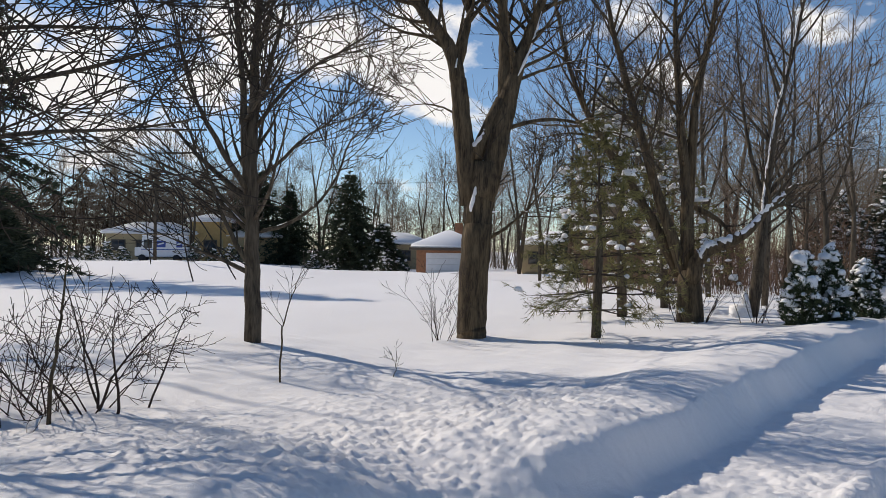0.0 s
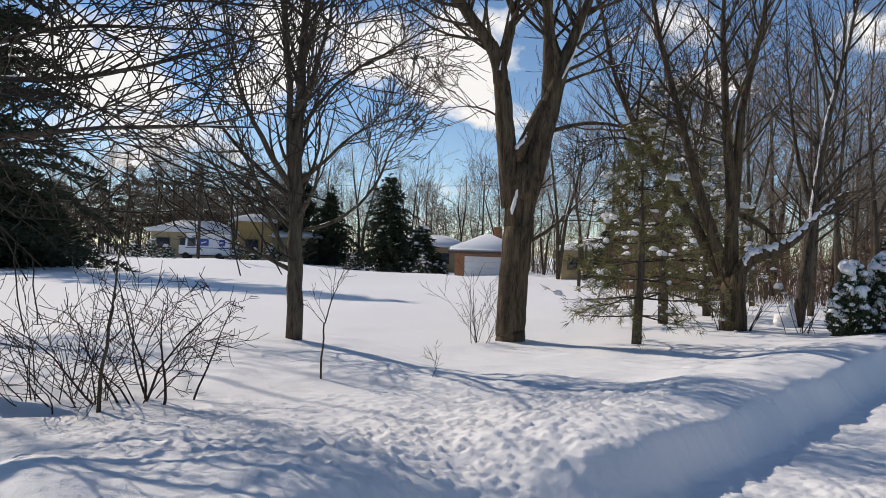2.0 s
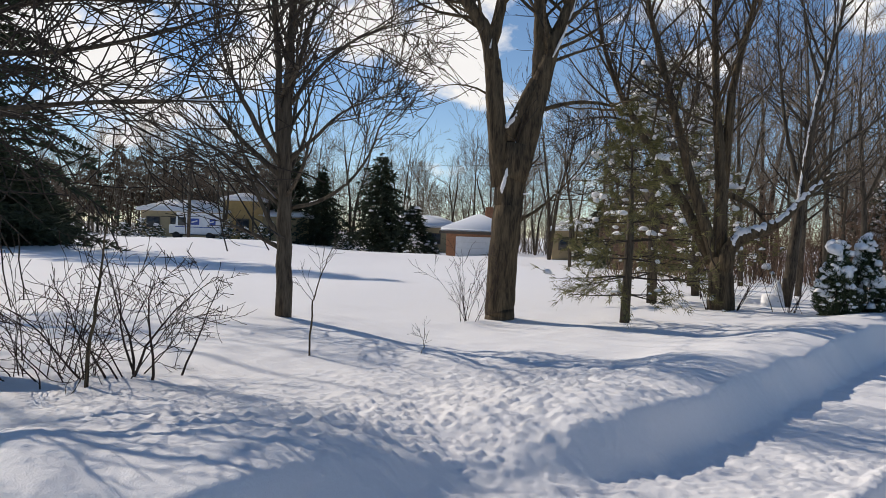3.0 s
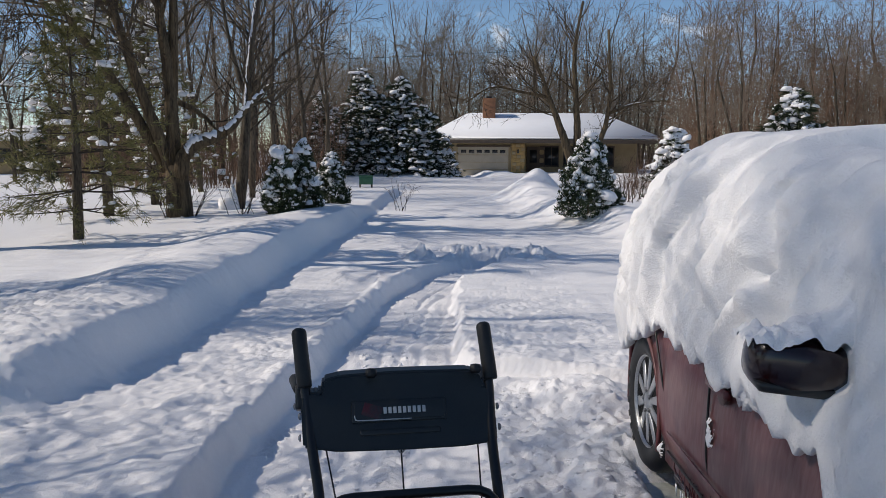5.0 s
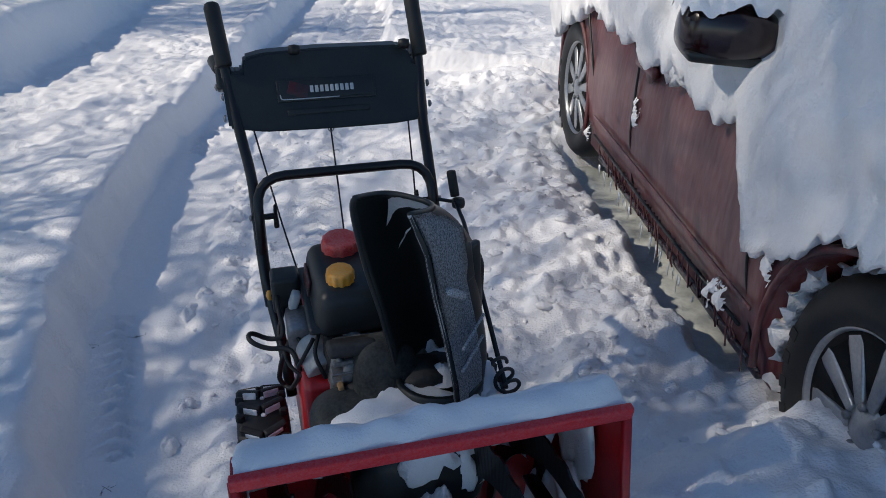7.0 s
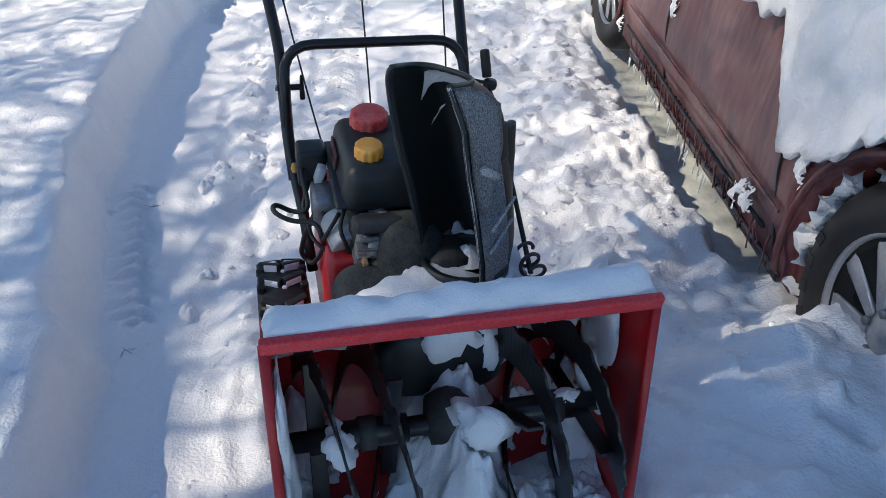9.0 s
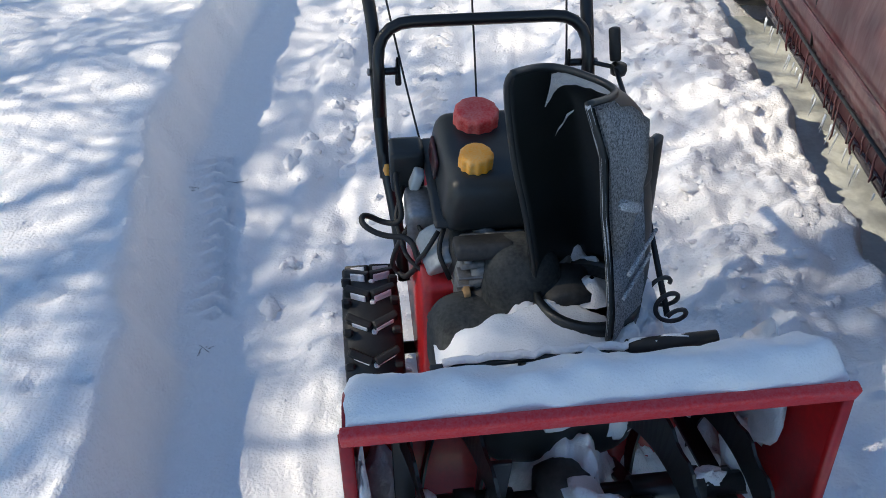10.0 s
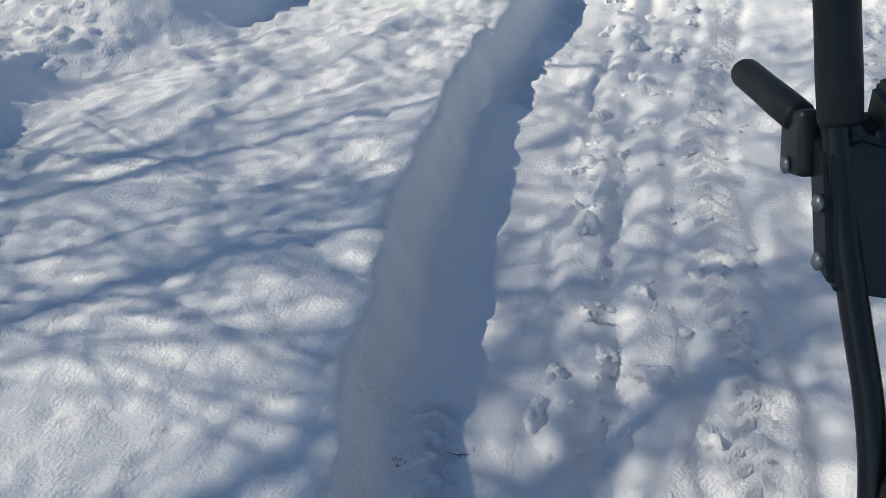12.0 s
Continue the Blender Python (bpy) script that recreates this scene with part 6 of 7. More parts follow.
    pipe("starter_cord", [(-0.20, 0.70, 0.655), (-0.21, 0.64, 0.66), (-0.20, 0.58, 0.60), (-0.235, 0.60, 0.585), (-0.275, 0.60, 0.615), (-0.28, 0.565, 0.615), (-0.24, 0.55, 0.595), (-0.19, 0.54, 0.60), (-0.18, 0.50, 0.57)], 0.0055, RUBBER, b, 0.03)
    pipe("starter_cord", [(-0.19, 0.57, 0.60), (-0.215, 0.60, 0.52), (-0.225, 0.64, 0.44), (-0.20, 0.62, 0.42), (-0.18, 0.56, 0.50), (-0.17, 0.53, 0.58)], 0.0058, RUBBER, b, 0.03)
    pipe("wiring", [(-0.15, 0.62, 0.63), (-0.18, 0.56, 0.61), (-0.14, 0.50, 0.60), (-0.15, 0.46, 0.54)], 0.004, RUBBER, b, 0.02)
    # wheels with chevron lugs
    for x0 in (-0.335, 0.20):
        w, r, yc, zc = 0.125, 0.185, 0.625, 0.20
        turn = Matrix.Translation((x0, yc, zc)) @ roty(90)
        wh = part("wheel", lathe(bmesh.new(), [(0.10, 0.012), (0.125, 0.0), (0.16, 0.004), (0.172, 0.02), (0.174, w * 0.5), (0.172, w - 0.02), (0.16, w - 0.004), (0.125, w), (0.10, w - 0.012)], 40, turn), RUBBER, b, "black snow tyre with deep chevron lugs")
        part("rim", lathe(bmesh.new(), [(0.0, 0.03), (0.04, 0.025), (0.09, 0.035), (0.105, 0.01), (0.107, 0.02), (0.10, w - 0.02), (0.0, w - 0.03)], 30, turn), PALE, wh, "pale steel rim")
        lug = bmesh.new()
        for s in (-1, 1):
            box(lug, (0.180, 0.0, w * 0.5 + s * 0.027), (0.026, 0.018, 0.056), 0.005, rotx(s * 26), 0.9, 2)
            box(lug, (0.174, 0.020, w * 0.5 + s * 0.050), (0.022, 0.016, 0.020), 0.004, None, 0.9, 1)
        lm = bpy.data.meshes.new("lug")
        lug.to_mesh(lm)
        lug.free()
        dust = bmesh.new()
        box(dust, (0.178, 0.010, w * 0.5 + 0.026), (0.020, 0.0035, 0.040), 0.0015, rotx(26), 1, 1)
        box(dust, (0.178, 0.010, w * 0.5 - 0.026), (0.020, 0.0035, 0.034), 0.0015, rotx(-26), 1, 1)
        box(dust, (0.172, 0.02, w * 0.5 + 0.004), (0.010, 0.012, 0.012), 0.003, None, 1, 1)
        dm = bpy.data.meshes.new("lug_snow")
        dust.to_mesh(dm)
        dust.free()
        for i in range(16):
            m = turn @ rotz(360 * i / 16)
            obj("lug", lm, RUBBER, wh, m=m)
            obj("lug_snow", dm, SNOW, wh, m=m)
    pipe("axle", [(-0.30, 0.625, 0.20), (0.30, 0.625, 0.20)], 0.014, TUBE, b, 0, 10)
    # handles
    for s, xt, xm, xl in ((-1, -0.276, -0.247, -0.228), (1, 0.226, 0.222, 0.222)):
        pipe("handle_tube", [(xt, 1.165, 1.17), (xm * 1.05, 1.12, 1.04), (xm, 1.045, 0.93), (xl, 0.965, 0.82), (xl, 0.908, 0.73), (xl, 0.858, 0.64), (xl * 0.97, 0.81, 0.54)], 0.0135, TUBE, b, 0.06, 12)
        grip("handle_grip", (xm * 1.06, 1.112, 1.06), (xt, 1.178, 1.203), 0.0195, b, "black rubber grip")
        pipe("lower_handle", [(xl, 0.925, 0.76), (xl * 0.98, 0.83, 0.58), (xl * 0.9, 0.76, 0.47), (xl * 0.86, 0.70, 0.34)], 0.0135, TUBE, b, 0.06, 12)
        part("wing_knob", box(bmesh.new(), (xl - s * 0.045, 0.91, 0.737), (0.014, 0.02, 0.062), 0.005, None, 0.5), RUBBER, b)
        pipe("knob_stud", [(xl, 0.91, 0.737), (xl - s * 0.045, 0.91, 0.737)], 0.008, TUBE, b, 0, 8)
        part("bolt", lathe(bmesh.new(), [(0.008, 0), (0.008, 0.006), (0, 0.008)], 8, Matrix.Translation((xl + s * 0.012, 0.91, 0.737)) @ roty(90 * s)), STEEL, b)
    pipe("cross_bar", [(-0.224, 0.86, 0.66), (-0.222, 0.935, 0.832), (0.214, 0.935, 0.832), (0.218, 0.86, 0.66)], 0.0125, TUBE, b, 0.075, 12)
    # control panel
    bm = bmesh.new()
    prof = [(-0.268, 0.925), (-0.18, 0.912), (0.0, 0.908), (0.15, 0.908), (0.238, 0.915), (0.242, 1.035), (0.215, 1.045), (0.205, 1.075), (0.18, 1.085), (-0.03, 1.088), (-0.17, 1.084), (-0.215, 1.075), (-0.222, 1.045), (-0.240, 1.05), (-0.274, 1.04)]
    fr = [bm.verts.new((x, 1.055 + 0.6 * (z - 0.96), z)) for x, z in prof]
    bk = [bm.verts.new((x, 1.105 + 0.6 * (z - 0.96), z)) for x, z in prof]
    bm.faces.new(fr)
    bm.faces.new(list(reversed(bk)))
    for i in range(len(fr)):
        j = (i + 1) % len(fr)
        bm.faces.new((fr[i], fr[j], bk[j], bk[i]))
    bmesh.ops.recalc_face_normals(bm, faces=bm.faces)
    bmesh.ops.bevel(bm, geom=list(bm.edges), offset=0.006, segments=2, affect="EDGES")
    pn = part("control_panel", bm, BLACK, b, "black plastic control panel", smooth=False)
    T = Matrix.Translation((-0.018, 1.0725, 0.99)) @ rotx(-31)
    part("badge_frame", box(bmesh.new(), (0, 0, 0.01), (0.25, 0.006, 0.058), 0.0025), BLACK, pn, m=T)
    part("badge", box(bmesh.new(), (0, -0.004, 0.01), (0.236, 0.004, 0.046), 0.001), BLACK, pn, "black badge with a dark red patch and pale lettering bars", m=T)
    part("badge_patch", box(bmesh.new(), (-0.072, -0.0058, 0.010), (0.05, 0.002, 0.034), 0.0008, roty(20)), LOGO_RED, pn, m=T)
    for i in range(9):  # lettering as plain bars
        part("badge_bar", box(bmesh.new(), (-0.038 + 0.0128 * i, -0.0065, 0.010), (0.0085, 0.002, 0.017), 0.0006), PALE, pn, m=T)
    pipe("badge_rim", [(-0.118, -0.007, 0.0), (-0.116, -0.007, -0.013), (-0.08, -0.007, -0.014), (0.03, -0.007, -0.014)], 0.0016, PALE, pn, 0.006, 6).matrix_basis = T
    part("panel_rib", box(bmesh.new(), (0.0, 0.0, -0.045), (0.21, 0.006, 0.016), 0.004), BLACK, pn, m=T)
    for x in (-0.273, 0.246):
        for z in (0.945, 0.992):
            part("screw", lathe(bmesh.new(), [(0.0095, 0), (0.009, 0.004), (0.004, 0.007), (0, 0.007)], 12, Matrix.Translation((x, 1.068 + 0.6 * (z - 0.96), z)) @ roty(-90 if x < 0 else 90)), STEEL, pn)
    for x in (-0.09, 0.19):
        part("lever_knob", lathe(bmesh.new(), [(0.012, 0), (0.016, 0.008), (0.014, 0.02), (0.0, 0.024)], 14, Matrix.Translation((x, 1.10, 1.085))), RUBBER, b)
    # clutch levers below the grips
    for s, x in ((-1, -0.276), (1, 0.235)):
        part("clutch_bracket", box(bmesh.new(), (x, 1.155, 1.02), (0.022, 0.055, 0.065), 0.007, rotx(-25)), BLACK, b)
        part("bolt", lathe(bmesh.new(), [(0.009, 0), (0.009, 0.004), (0, 0.007)], 8, Matrix.Translation((x + s * 0.011, 1.145, 1.0)) @ roty(90 * s)), STEEL, b)
        grip("clutch_lever", (x + s * 0.0, 1.165, 1.04), (x + s * 0.016, 1.315, 1.025), 0.0165, b, "black clutch lever")
    # cables and rods
    pipe("cable", [(-0.21, 1.04, 0.915), (-0.17, 0.88, 0.72), (-0.13, 0.78, 0.55)], 0.0022, RUBBER, b, 0.1, 6)
    pipe("cable", [(-0.018, 1.04, 0.905), (-0.018, 0.92, 0.72), (-0.018, 0.80, 0.50)], 0.0022, RUBBER, b, 0.1, 6)
    pipe("cable", [(0.185, 1.04, 0.912), (0.17, 0.88, 0.72), (0.14, 0.78, 0.55)], 0.0022, RUBBER, b, 0.1, 6)
    pipe("cable_hook", [(-0.018, 1.035, 0.915), (-0.010, 1.035, 0.905), (-0.018, 1.035, 0.897), (-0.026, 1.035, 0.905), (-0.018, 1.035, 0.915)], 0.0018, STEEL, b, 0.004, 6)
    rod = pipe("chute_rod", [(0.268, 0.88, 0.745), (0.272, 0.80, 0.715), (0.215, 0.30, 0.595)], 0.0055, TUBE, b, 0.02, 8)
    pipe("rod_arm", [(0.21, 0.90, 0.745), (0.285, 0.875, 0.735)], 0.005, TUBE, b, 0, 8)
    part("rod_bush", lathe(bmesh.new(), [(0.0, -0.012), (0.016, -0.01), (0.018, 0.0), (0.016, 0.01), (0, 0.012)], 14, Matrix.Translation((0.278, 0.875, 0.735))), RUBBER, b)
    grip("crank_knob", (0.272, 0.885, 0.75), (0.265, 0.905, 0.815), 0.012, b, "black crank knob")
    coil = [(V(0.215 + 0.022 * math.cos(a), 0.36 - 0.006 * a, 0.61 + 0.022 * math.sin(a)), 0.004) for a in np.linspace(0, 15, 60)]
    obj("chute_worm", mesh("chute_worm", *sweep([coil], 6)), IRON, b)
    # discharge chute: a channel open to the front, with a hinged deflector on top
    ring = part("chute_ring", lathe(bmesh.new(), [(0.078, 0.0), (0.09, 0.0), (0.09, 0.03), (0.078, 0.03), (0.078, 0.0)], 36, Matrix.Translation((0.088, 0.345, 0.59)) @ rotx(-4)), BLACK, b)
    part("chute_throat", lathe(bmesh.new(), [(0.0, 0.012), (0.078, 0.012)], 30, Matrix.Translation((0.088, 0.345, 0.59))), BLACK, b)
    stations = [(0.100, 0.355, 0.605, 0.074, 0.08), (0.096, 0.36, 0.67, 0.076, 0.085), (0.080, 0.37, 0.77, 0.078, 0.088), (0.060, 0.375, 0.86, 0.080, 0.088), (0.042, 0.37, 0.94, 0.080, 0.085), (0.020, 0.36, 0.99, 0.070, 0.068), (0.006, 0.345, 1.015, 0.060, 0.050)]
    cross = [(-1.0, -0.75), (-1.03, 0.1), (-0.9, 0.75), (-0.55, 1.0), (0, 1.05), (0.55, 1.0), (0.9, 0.75), (1.03, 0.1), (1.0, -0.95)]
    ang = radians(-45)
    outer, vs = [], []
    for x, y, z, wx, wy in stations:
        row = []
        for cx, cyy in cross:
            px, py = cx * wx, cyy * wy
            row.append(V(x + px * math.cos(ang) - py * math.sin(ang), y + px * math.sin(ang) + py * math.cos(ang), z + 0.02 * cyy * (z - 0.6) * (1 if z < 0.9 else -1.6) - max(0.0, z - 0.95) * 0.06 * abs(cx) ** 3))
        outer.append(row)
    bm = bmesh.new()
    def fair(pts, k=4):
        """Points of a smooth curve through the given ones."""
        out_ = []
        for i in range(len(pts) - 1):
            p0, p1, p2, p3 = pts[max(i - 1, 0)], pts[i], pts[i + 1], pts[min(i + 2, len(pts) - 1)]
            for j in range(k):
                t = j / k
                out_.append(0.5 * (2 * p1 + (p2 - p0) * t + (2 * p0 - 5 * p1 + 4 * p2 - p3) * t * t + (3 * p1 - p0 - 3 * p2 + p3) * t ** 3))
        return out_ + [pts[-1]]
    wide_rows = [fair(row) for row in outer]
    tall = [fair([row[i] for row in wide_rows], 3) for i in range(len(wide_rows[0]))]
    grid = [[bm.verts.new(tall[i][j]) for i in range(len(tall))] for j in range(len(tall[0]))]
    for a_, b_ in zip(grid, grid[1:]):
        for i in range(len(a_) - 1):
            bm.faces.new((a_[i], a_[i + 1], b_[i + 1], b_[i]))
    bmesh.ops.recalc_face_normals(bm, faces=bm.faces)
    bmesh.ops.solidify(bm, geom=list(bm.faces), thickness=0.005)
    ch = part("discharge_chute", bm, BLACK, b, "tall black discharge chute frosted on the outside")
    # frost on the outer right wall, a skin just proud of it
    fr_v, fr_f = [], []
    for row in outer:
        for i in (7, 8):
            q = row[i]
            n_ = V(math.cos(ang), math.sin(ang), 0)
            fr_v.append(q + n_ * 0.008)
    for i in range(len(outer) - 1):
        fr_f.append((2 * i, 2 * i + 1, 2 * i + 3, 2 * i + 2))
    bm = bmesh.new()
    vv = [bm.verts.new(p) for p in fr_v]
    for f in fr_f:
        bm.faces.new([vv[i] for i in f])
    bmesh.ops.solidify(bm, geom=list(bm.faces), thickness=0.002)
    part("frost", bm, FROST, ch, "grey frost on the chute's side")
    axis_x, axis_y = V(math.cos(ang), math.sin(ang), 0), V(-math.sin(ang), math.cos(ang), 0)
    bm = bmesh.new()
    rows_ = []
    for u, back in ((2.2, 0.03), (2.7, 0.075), (3.3, 0.105), (4.2, 0.11), (4.9, 0.075), (5.5, 0.03), (5.95, 0.008)):
        i, fu = int(u), u - int(u)
        q = outer[i][8].lerp(outer[i + 1][8], fu) + axis_x * 0.012
        rows_.append([bm.verts.new(q + axis_y * back * k + axis_x * 0.006 * math.sin(3.1 * k)) for k in (0, 0.35, 0.7, 1.0)])
    for r0, r1 in zip(rows_, rows_[1:]):
        for k in range(3):
            bm.faces.new((r0[k], r0[k + 1], r1[k + 1], r1[k]))
    bmesh.ops.solidify(bm, geom=list(bm.faces), thickness=0.004)
    cheek = part("deflector_cheek", bm, FROST, ch, "frosted side cheek of the deflector")
    piv = outer[3][8] + axis_x * 0.02 + axis_y * 0.03
    pipe("pivot_bracket", [tuple(piv + axis_y * -0.02 + V(0, 0, 0.02)), tuple(piv + V(0, 0, 0.005)), tuple(piv + axis_y * 0.035 + V(0, 0, -0.02))], 0.008, FROST, cheek, 0.01, 8)
    rimp = [(p, 0.0055) for p in tall[0]] + [(p, 0.0055) for p in wide_rows[-1][1:-1]] + [(p, 0.0055) for p in reversed(tall[-1])]
    obj("chute_rim", mesh("chute_rim", *sweep([rimp], 6)), BLACK, ch)
    pipe("chute_edge", [tuple(r_[-1]) for r_ in outer], 0.005, FROST, ch, 0, 6)
    def inside(col, u):  # a spot on the inner wall, by column and height station
        i, j = min(int(u), len(outer) - 2), min(int(col), len(cross) - 2)
        fu, fc = u - i, col - j
        q = outer[i][j].lerp(outer[i][j + 1], fc).lerp(outer[i + 1][j].lerp(outer[i + 1][j + 1], fc), fu)
        st0, st1 = stations[i], stations[i + 1]
        ax = V(st0[0] + (st1[0] - st0[0]) * fu, st0[1] + (st1[1] - st0[1]) * fu, q.z)
        return q + (ax - q).normalized() * (0.0085 + 0.0015 * math.sin(9 * col + 5 * u))
    for cols, lows, highs in (((1.2, 1.6, 2.0, 2.5, 3.2, 4.0, 5.0, 6.2), (3.75, 4.05, 4.3, 4.45, 4.5, 4.5, 4.5, 4.55), (3.8, 4.5, 5.1, 5.5, 5.6, 5.6, 5.55, 5.5)), ((1.4, 2.0, 2.4), (3.0, 3.25, 3.5), (3.03, 3.38, 3.55))):
        bm = bmesh.new()
        rows_ = []
        for c_ in np.linspace(cols[0], cols[-1], 22):
            lo, hi = np.interp(c_, cols, lows), np.interp(c_, cols, highs)
            lo += 0.06 * float(noise2(np.array(c_ * 3.1), np.array(0.5), 7))
            rows_.append([bm.verts.new(inside(float(c_), float(lo + (hi - lo) * k / 4))) for k in range(5)])
        for r0, r1 in zip(rows_, rows_[1:]):
            for k in range(4):
                bm.faces.new((r0[k], r0[k + 1], r1[k + 1], r1[k]))
        part("inner_snow", bm, SNOW, ch, "snow clinging inside the chute")
    part("deflector_hinge", box(bmesh.new(), (0.135, 0.345, 0.87), (0.014, 0.05, 0.075), 0.006, rotz(-45) @ roty(-8)), BLACK, ch)
    part("deflector_plate", box(bmesh.new(), (0.165, 0.375, 0.82), (0.016, 0.035, 0.15), 0.006, rotz(-45) @ roty(-4)), BLACK, ch)
    for z in (0.70, 0.75):
        pipe("chute_rib", [(0.105, 0.243, z), (0.168, 0.318, z + 0.02)], 0.003, FROST, ch, 0, 6)
    rng_t = random.Random(17)
    tool = part("cleaning_tool", box(bmesh.new(), (0.02, 0.205, 0.632), (0.42, 0.011, 0.008), 0.003, roty(-2)), BLACK, b, "black chute cleaning stick lying in snow")
    pipe("tool_grip", [(0.11, 0.205, 0.637), (0.25, 0.205, 0.642)], 0.0115, RUBBER, tool, 0, 12)
    ridge = [(V(-0.17 + 0.017 * i, 0.207 + rng_t.gauss(0, 0.002), 0.636 + 0.0004 * i), rng_t.uniform(0.0055, 0.0075)) for i in range(23)]
    obj("snow_ridge", mesh("snow_ridge", *sweep([ridge], 7)), SNOW, tool, "line of snow along the stick")
    # snow lying on the machine
    rng = random.Random(4)
    n, m_ = 70, 22
    X, Y = np.meshgrid(np.linspace(-0.312, 0.318, n), np.linspace(0.0, 0.20, m_))
    prof_z = np.interp(Y, [0, 0.045, 0.095, 0.145, 0.2], [0.775, 0.775, 0.735, 0.665, 0.58])
    t = np.minimum(np.minimum(X + 0.312, 0.318 - X) / 0.03, np.minimum(Y, 0.20 - Y) / 0.035)
    Z = prof_z - 0.012 + 0.036 * np.sqrt(np.clip(t, 0, 1)) * (1 + 0.3 * fbm(X / 0.08, Y / 0.08, 3, 5)) 
    Z = Z - 0.02 * step(0.08, 0.2, Y)
    vv = np.stack([X, Y + 0.006 * fbm(X / 0.05, Y / 0.05, 2, 6), Z], -1).reshape(-1, 3)
    ff = [(j * n + i, j * n + i + 1, (j + 1) * n + i + 1, (j + 1) * n + i) for j in range(m_ - 1) for i in range(n - 1)]
    obj("housing_snow", mesh("housing_snow", vv, ff), SNOW_SOFT, b, "smooth layer of snow on the housing")
    na, nr = 96, 16
    A, Q = np.meshgrid(np.linspace(0, 2 * math.pi, na), np.linspace(0, 1, nr), indexing="ij")
    wide = 0.066 + 0.022 * fbm(np.cos(A) / 0.35, np.sin(A) / 0.35, 3, 121)
    RQ = 0.079 + wide * Q
    PX, PY = 0.088 + RQ * np.cos(A), 0.345 + RQ * np.sin(A) * 0.92
    PZ = 0.575 + 0.052 * np.sin(np.pi * np.clip(Q * 0.93 + 0.07, 0, 1)) ** 0.7 * (0.8 + 0.5 * fbm(PX / 0.05, PY / 0.05, 3, 122)) + 0.010 * fbm(PX / 0.017, PY / 0.017, 2, 123) - 0.03 * Q
    vq = np.stack([PX, PY, PZ], -1).reshape(-1, 3)
    fq = [(i * nr + j, (i + 1) * nr + j, (i + 1) * nr + j + 1, i * nr + j + 1) for i in range(na - 1) for j in range(nr - 1)]
    obj("crumb_snow", mesh("crumb_snow", vq, fq), SNOW_SOFT, b, "crumbly snow round the chute base")
    bm = bmesh.new()
    bmesh.ops.create_cone(bm, segments=12, radius1=0.045, radius2=0.004, depth=0.035)
    for q in bm.verts:
        q.co.x *= 1.0 + 0.25 * math.sin(5 * q.co.y / 0.045)
    part("throat_snow", bm, SNOW_SOFT, b, "small cone of snow in the chute's throat", m=Matrix.Translation((0.098, 0.362, 0.617)))
    n, m_ = 56, 26
    X, Y = np.meshgrid(np.linspace(-0.17, 0.22, n), np.linspace(0.17, 0.355, m_))
    Z = 0.468 + np.sqrt(np.clip(0.145 ** 2 - (X * 0.62) ** 2, 0.0004, 1)) + 0.008 * fbm(X / 0.12, Y / 0.12, 2, 124) + 0.002 * fbm(X / 0.02, Y / 0.02, 2, 125)
    Z = Z - 0.05 * step(0.31, 0.355, Y + 0.02 * fbm(X / 0.06, X * 0, 2, 126)) - 0.04 * step(-0.12, -0.17, X)
    ff = [(j * n + i, j * n + i + 1, (j + 1) * n + i + 1, (j + 1) * n + i) for j in range(m_ - 1) for i in range(n - 1)]
    obj("drum_snow", mesh("drum_snow", np.stack([X, Y, Z], -1).reshape(-1, 3), ff), SNOW_SOFT, b, "soft snow lying on the impeller drum")
    # snow packed inside the housing
    n, m_ = 150, 90
    X, Y = np.meshgrid(np.linspace(-0.302, 0.302, n), np.linspace(-0.16, 0.215, m_))
    heap = np.exp(-((X - 0.03 + 0.02 * np.sin(14 * Y)) / 0.085) ** 2) * step(-0.2, 0.06, Y) * step(0.26, 0.14, Y)
    Z = 0.29 + 0.03 * fbm(X / 0.09, Y / 0.09, 3, 15) + 0.21 * heap + 0.05 * step(0.05, 0.2, Y) + 0.10 * np.exp(-((X + 0.27) / 0.04) ** 2) * step(-0.1, 0.1, Y) + 0.1 * np.exp(-((X - 0.27) / 0.04) ** 2) * step(0.0, 0.2, Y)
    Z = Z + 0.05 * heap * fbm(X / 0.045, Y / 0.06, 3, 16) + 0.020 * np.maximum(fbm(X / 0.035, Y / 0.035, 3, 17), -0.2) + 0.005 * fbm(X / 0.012, Y / 0.012, 2, 18)
    vv = np.stack([X, Y, Z], -1).reshape(-1, 3)
    ff = [(j * n + i, j * n + i + 1, (j + 1) * n + i + 1, (j + 1) * n + i) for j in range(m_ - 1) for i in range(n - 1)]
    obj("packed_snow", mesh("packed_snow", vv, ff), SNOW_SOFT, b, "snow clogging the auger")
    v, f = [], []
    for i, (x, y, z, sx, sy, sz) in enumerate(((0.292, 0.13, 0.60, 0.014, 0.06, 0.10), (0.25, 0.165, 0.63, 0.05, 0.025, 0.05), (0.278, 0.10, 0.50, 0.02, 0.05, 0.06), (-0.296, 0.02, 0.56, 0.012, 0.06, 0.14), (-0.292, 0.0, 0.44, 0.015, 0.06, 0.07), (-0.20, 0.04, 0.475, 0.036, 0.034, 0.034), (0.02, 0.15, 0.60, 0.06, 0.04, 0.06), (-0.04, 0.14, 0.655, 0.05, 0.03, 0.022), (0.09, 0.15, 0.56, 0.04, 0.03, 0.07), (0.22, 0.06, 0.49, 0.026, 0.02, 0.02), (0.03, 0.02, 0.50, 0.05, 0.05, 0.045))):
